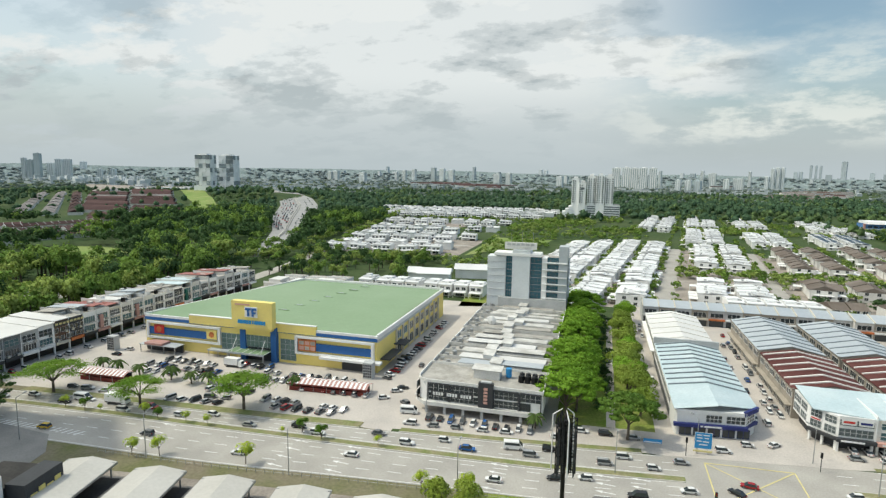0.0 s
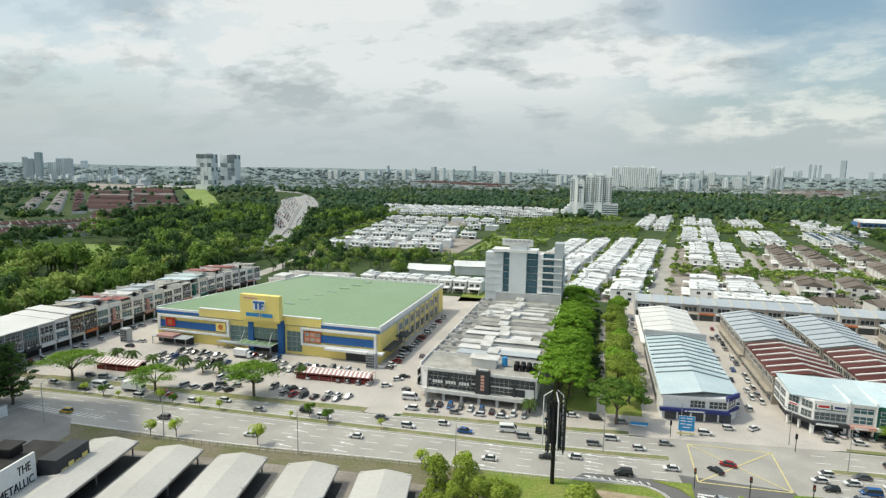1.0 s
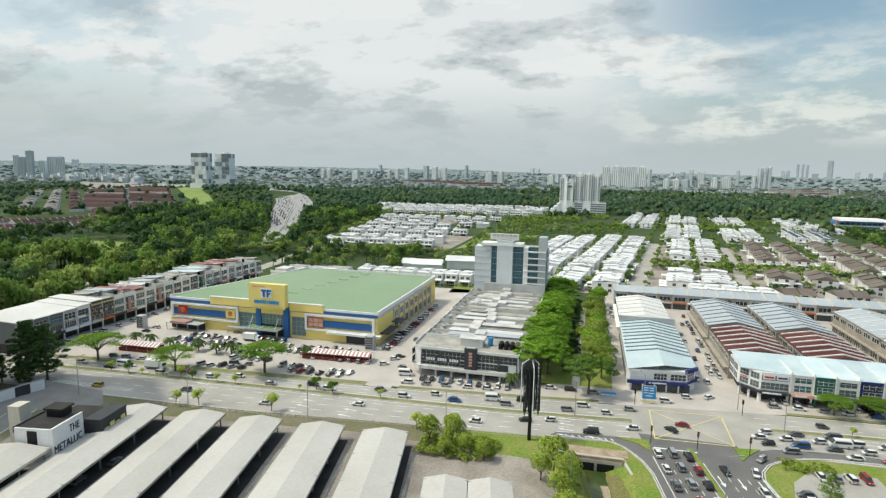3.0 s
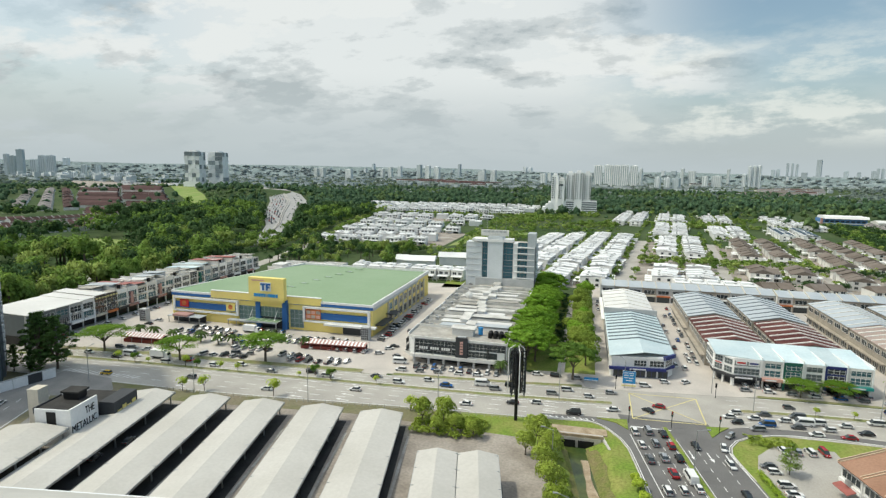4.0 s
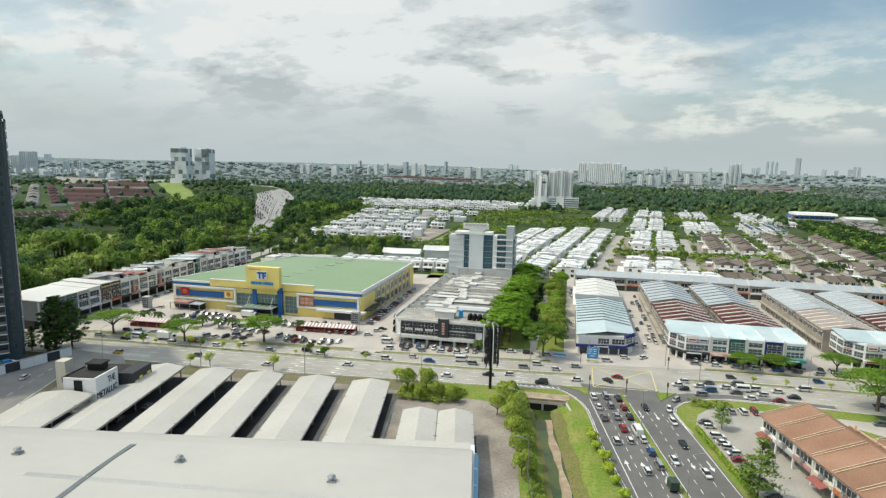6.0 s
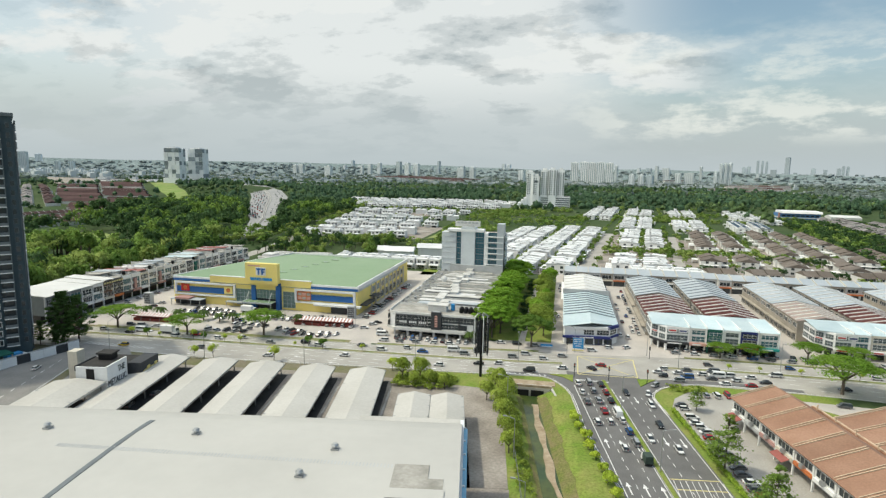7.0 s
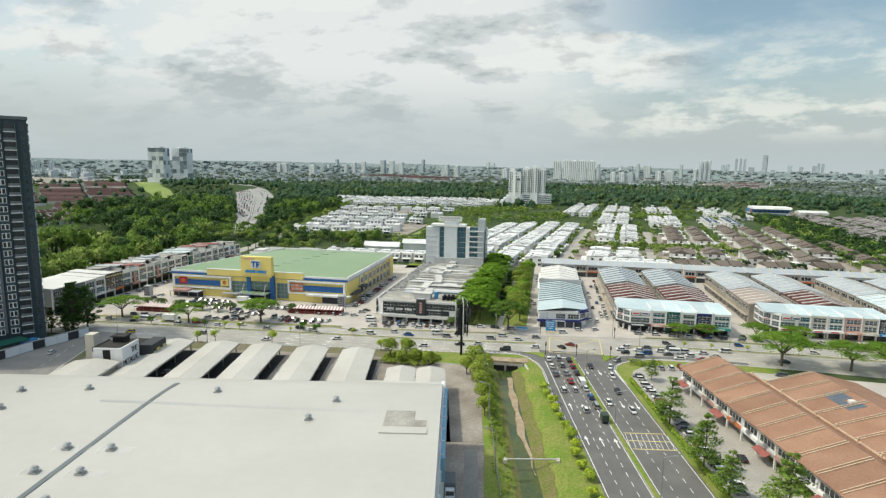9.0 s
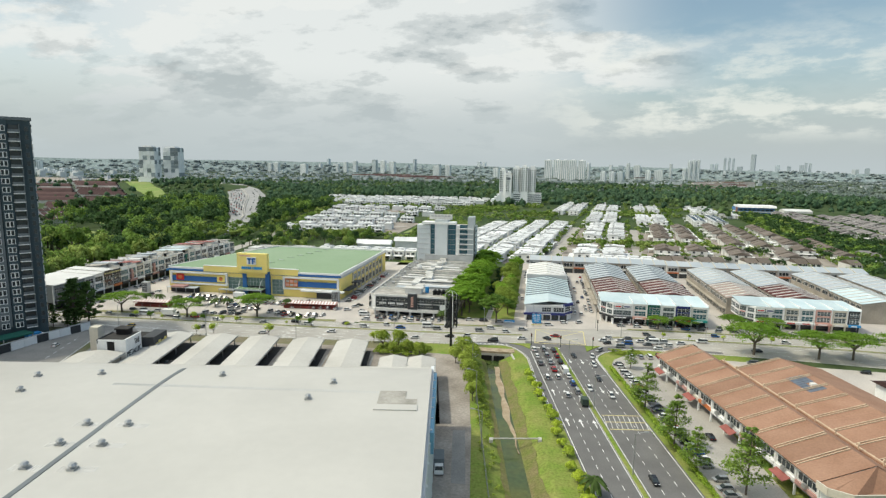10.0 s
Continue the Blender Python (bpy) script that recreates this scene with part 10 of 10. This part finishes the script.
def build_condo():
    y = 752
    g = Geo(); g.box(-36, 32, y - 4, y + 34, 0, 19, FAR_WHITE, SLAB)
    ob = thing("condominium", g, "white condominium tower on a long podium", "apartment tower")
    key = Geo(); key.box(0, 2.2, -.25, .1, 0, 1.7, GREY_TOWER); key.box(-.1, 2.3, -.6, .1, -.5, -.1, FAR_WHITE); win = key.mesh("window")
    thin = Geo(); thin.box(0, 1.1, -.25, .1, 0, 1.5, GREY_TOWER); thin = thin.mesh("window")
    for a, b, ya, h in ((-37, -27, y - 6, 57), (-27, -17, y - 9, 51), (-15, -4, y - 3, 61), (-2.5, 9.5, y - 5, 62), (11, 22, y - 3, 61)):
        p = Geo(); p.box(a, b, ya, y + 26, 0, h, FAR_WHITE, SLAB); part("wing", p, ob, "white tower wing")
        n = 3 if b - a > 10.5 else 2
        for f in range(int((h - 22) / 3.05)):
            for c in range(n):
                part("window", win if c != 1 else thin, ob, "", pose(a + 1.0 + c * 3.6, ya - .05, 22 + f * 3.05))
        p = Geo(); p.box((a + b) / 2 - 3, (a + b) / 2 + 3, y + 4, y + 12, h, h + 3, FAR_WHITE); part("roof_room", p, ob)
    p = Geo(); p.box(-25, -19, y - 9.4, y - 9, 41, 44, GREY_TOWER); part("sky_lobby", p, ob, "dark recessed gallery")
    p = Geo(); p.box(-15, 22, y + 2, y + 24, 0, 60, GREY_WALL); part("core", p, ob, "grey recessed core between the wings")
    for f in range(5):
        p = Geo(); p.box(-14, 31.5, y - 4.4, y - 4, 2.5 + f * 3.3, 4 + f * 3.3, GREY_TOWER); part("window_band", p, ob)
    g = Geo()
    for k in range(4):
        g.box(-54 + k * 4.4, -50 + k * 4.4 + .3, y - 12 + k, y + 6, 0, 5 + 4 * k, FAR_WHITE)
    thing("stepped_block", g, "white stepped low block beside the condominium", "apartment block")


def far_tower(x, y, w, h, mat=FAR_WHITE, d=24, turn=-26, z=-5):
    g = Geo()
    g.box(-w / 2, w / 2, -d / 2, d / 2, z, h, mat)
    ob = thing("far_tower", g, "distant apartment tower on the skyline in haze-pale colours", "tower", "skyline towers", pose(x, y, 0, 0, 0, turn))
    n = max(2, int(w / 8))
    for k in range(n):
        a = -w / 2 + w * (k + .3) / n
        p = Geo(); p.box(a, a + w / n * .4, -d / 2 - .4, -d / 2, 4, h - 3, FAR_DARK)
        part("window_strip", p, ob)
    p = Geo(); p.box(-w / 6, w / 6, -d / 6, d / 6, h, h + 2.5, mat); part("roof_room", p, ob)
    return ob


SKYLINE = Geo()


def mini_tower(x, y, w, h, mat):
    z = terrain(x, y) - 6
    c, s = math.cos(-.45), math.sin(-.45)
    ring = [(x + c * a - s * b, y + s * a + c * b) for a, b in ((-w / 2, -9), (w / 2, -9), (w / 2, 9), (-w / 2, 9))]
    SKYLINE.prism(ring, z, h, mat)


# place, width and height of the towers that stand out
TOWERS_W = [(-2652, 1950, 20, 106), (-2612, 1950, 28, 98), (-2566, 1950, 34, 128), (-2610, 2050, 34, 84), (-2556, 2050, 36, 103), (-2502, 2050, 40, 103), (-3022, 2600, 40, 100), (-2575, 2300, 26, 60), (-2486, 2300, 28, 60)]
TOWERS_N = [(-1492, 2900, 60, 66), (-1530, 2905, 40, 62), (-1189, 2600, 56, 60), (-1442, 3600, 24, 100), (-1263, 3300, 26, 66), (-1209, 3300, 36, 76), (-1212, 3500, 38, 84), (-1015, 3300, 42, 94), (-930, 3200, 44, 88), (-872, 3200, 48, 82), (-865, 3800, 22, 106), (-537, 2900, 54, 62), (-490, 3000, 38, 66), (-430, 4100, 36, 96), (-390, 4100, 30, 92), (-191, 2700, 38, 54)]
TOWERS_E = [(258, 2600, 14, 84), (274, 2100, 22, 48), (308, 2100, 24, 48), (543, 3300, 20, 92), (594, 3300, 46, 80), (827, 3500, 18, 94), (551, 2700, 28, 53), (600, 2700, 50, 55), (764, 2900, 18, 67), (787, 2900, 18, 104), (808, 2900, 20, 108), (829, 2900, 20, 108), (1205, 4000, 24, 98), (1235, 4000, 24, 102), (1258, 3900, 15, 140), (1286, 3900, 13, 140), (1312, 3900, 14, 136), (1588, 3900, 30, 96), (1658, 3900, 24, 89), (1651, 3700, 26, 96), (1760, 3900, 18, 114), (1786, 3900, 18, 112)]


def build_skyline():
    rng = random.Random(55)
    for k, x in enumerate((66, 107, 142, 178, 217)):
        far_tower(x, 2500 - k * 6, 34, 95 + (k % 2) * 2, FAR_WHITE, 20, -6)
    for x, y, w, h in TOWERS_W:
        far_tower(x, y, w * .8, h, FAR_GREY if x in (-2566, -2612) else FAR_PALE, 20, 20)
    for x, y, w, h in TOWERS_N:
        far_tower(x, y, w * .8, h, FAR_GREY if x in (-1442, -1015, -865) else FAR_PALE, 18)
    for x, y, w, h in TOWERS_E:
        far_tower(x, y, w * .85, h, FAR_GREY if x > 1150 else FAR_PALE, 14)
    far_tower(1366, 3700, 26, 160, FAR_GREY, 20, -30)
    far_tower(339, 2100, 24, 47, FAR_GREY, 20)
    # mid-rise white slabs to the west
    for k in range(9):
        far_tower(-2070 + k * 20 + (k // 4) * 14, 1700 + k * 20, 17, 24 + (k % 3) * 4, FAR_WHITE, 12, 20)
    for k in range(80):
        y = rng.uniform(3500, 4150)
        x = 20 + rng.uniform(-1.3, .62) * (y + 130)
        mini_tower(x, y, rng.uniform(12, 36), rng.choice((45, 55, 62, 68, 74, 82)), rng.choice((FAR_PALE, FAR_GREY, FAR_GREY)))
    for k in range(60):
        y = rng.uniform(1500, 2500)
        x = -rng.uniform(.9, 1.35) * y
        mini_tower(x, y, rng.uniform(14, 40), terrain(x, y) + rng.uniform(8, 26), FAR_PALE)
    tagged(new("far_skyline", SKYLINE.mesh("far_skyline")), "distant city towers on the horizon in haze-pale colours", "buildings", kind="stuff")
    # low pale town between woods and skyline
    g = Geo()
    for _ in range(2300):
        y = rng.uniform(1450, 4200)
        x = rng.uniform(-1.4, .75) * (y + 200)
        if -800 < x < 300 and y < 1800 or inside(x, y, FIELD_RING) or x < 200 and y < 1500 and x > -900:
            continue
        if y < 2700 and x > .33 * (y + 200) and rng.random() < .8:
            continue
        w, d, h = rng.uniform(10, 34), rng.uniform(10, 18), rng.uniform(5, 11)
        z = terrain(x, y)
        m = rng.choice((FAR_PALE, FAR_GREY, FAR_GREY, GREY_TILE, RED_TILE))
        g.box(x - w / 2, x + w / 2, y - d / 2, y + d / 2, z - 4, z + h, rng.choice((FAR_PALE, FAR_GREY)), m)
    tagged(new("far_town", g.mesh("far_town")), "low distant town on the plain in haze-pale colours", "buildings", kind="stuff")
    # low hills that close the plain
    g = Geo()
    n = 90
    f = lambda a, k: (54 + k * 10 + 22 * noise.noise((a * 4, k, 4.4)) + 6 * noise.noise((a * 15, 2 + k, 1.1)) + max(0, -a) * 26)
    p = lambda a, r, z: (r * math.sin(a), r * math.cos(a) - 100, z)
    for j, r in enumerate((3950, 4380)):
        for k in range(n):
            a0, a1 = -1.15 + 2.1 * k / n, -1.15 + 2.1 * (k + 1) / n
            q = .86 if j == 0 else 1.0
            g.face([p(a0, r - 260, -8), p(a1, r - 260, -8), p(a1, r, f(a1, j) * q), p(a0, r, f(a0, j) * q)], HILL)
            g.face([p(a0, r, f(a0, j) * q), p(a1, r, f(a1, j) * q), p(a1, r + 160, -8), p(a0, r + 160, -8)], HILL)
    tagged(new("far_hills", g.mesh("far_hills", False)), "low hills on the horizon, coloured blue-grey for haze", "hills", kind="structure")
    # pale houses on the nearer hills
    g = Geo()
    for _ in range(420):
        a, u = rng.uniform(-1.12, .9), rng.random()
        r = 3690 + 262 * u
        x, y, _z = p(a, r, 0)
        z = -8 + (f(a, 0) * .86 + 8) * u
        w = rng.uniform(8, 20)
        g.box(x - w / 2, x + w / 2, y - 6, y + 6, z - 6, z + rng.uniform(2, 5), FAR_GREY, rng.choice((FAR_GREY, HILL)))
    tagged(new("far_town", g.mesh("far_town")), "houses scattered on the distant hills in haze-pale colours", "buildings", kind="stuff")
    crowns = []
    for _ in range(1500):
        a, u = rng.uniform(-1.12, .9), rng.random() ** .7
        x, y, _z = p(a, 3690 + 262 * u, 0)
        R = rng.uniform(7, 17)
        crowns.append((x, y, -10 + (f(a, 0) * .86 + 8) * u, R * rng.uniform(1, 1.8), R))
    scatter("far_woods", "trees along the distant hills, coloured blue-grey for haze", HILL_LEAF, crowns, 225, 8, .6, False, True)
    # blue and white sports hall to the east
    g = Geo(); g.box(-24, 24, -14, 14, 0, 9, HALL_BLUE); g.box(-24.3, 24.3, -14.3, 14.3, 3.2, 4.4, WHITE)
    ob = thing("sports_hall", g, "blue-walled hall with a white roof", "hall", at=pose(330, 676, 0, 0, 0, -4))
    p2 = Geo(); p2.extrude([(-16, 9.6), (16, 9.6), (14, 12.5), (-14, 12.5)], -22, 26, WHITE); part("roof", p2, ob, "low white roof")
    p2 = Geo(); p2.box(-25.5, -23.5, -15, -12, 0, 10, FADED); part("pier", p2, ob, "faded red end pier")
    for k in range(8):
        p2 = Geo(); p2.box(-21 + k * 5.6, -17 + k * 5.6, -14.5, -14, 5.4, 7.4, GLASS); part("window", p2, ob)
    g = Geo(); g.extrude([(-12, 0), (12, 0), (12, 5), (0, 7.4), (-12, 5)], -18, 18, WHITE_ROOF)
    thing("long_shed", g, "long white shed beside the blue hall", "shed", at=pose(392, 690, 0, 0, 0, -4))


# hill colour lightened and turned blue-grey to stand for haze
HILL = material("hazed_hill", (0.155, 0.20, 0.20), 0.95, 0, 0.45, 0.02, 0.09, 0, (0.25, 0.295, 0.295), spec=0.05)
build_checker_towers()
build_condo()
build_skyline()
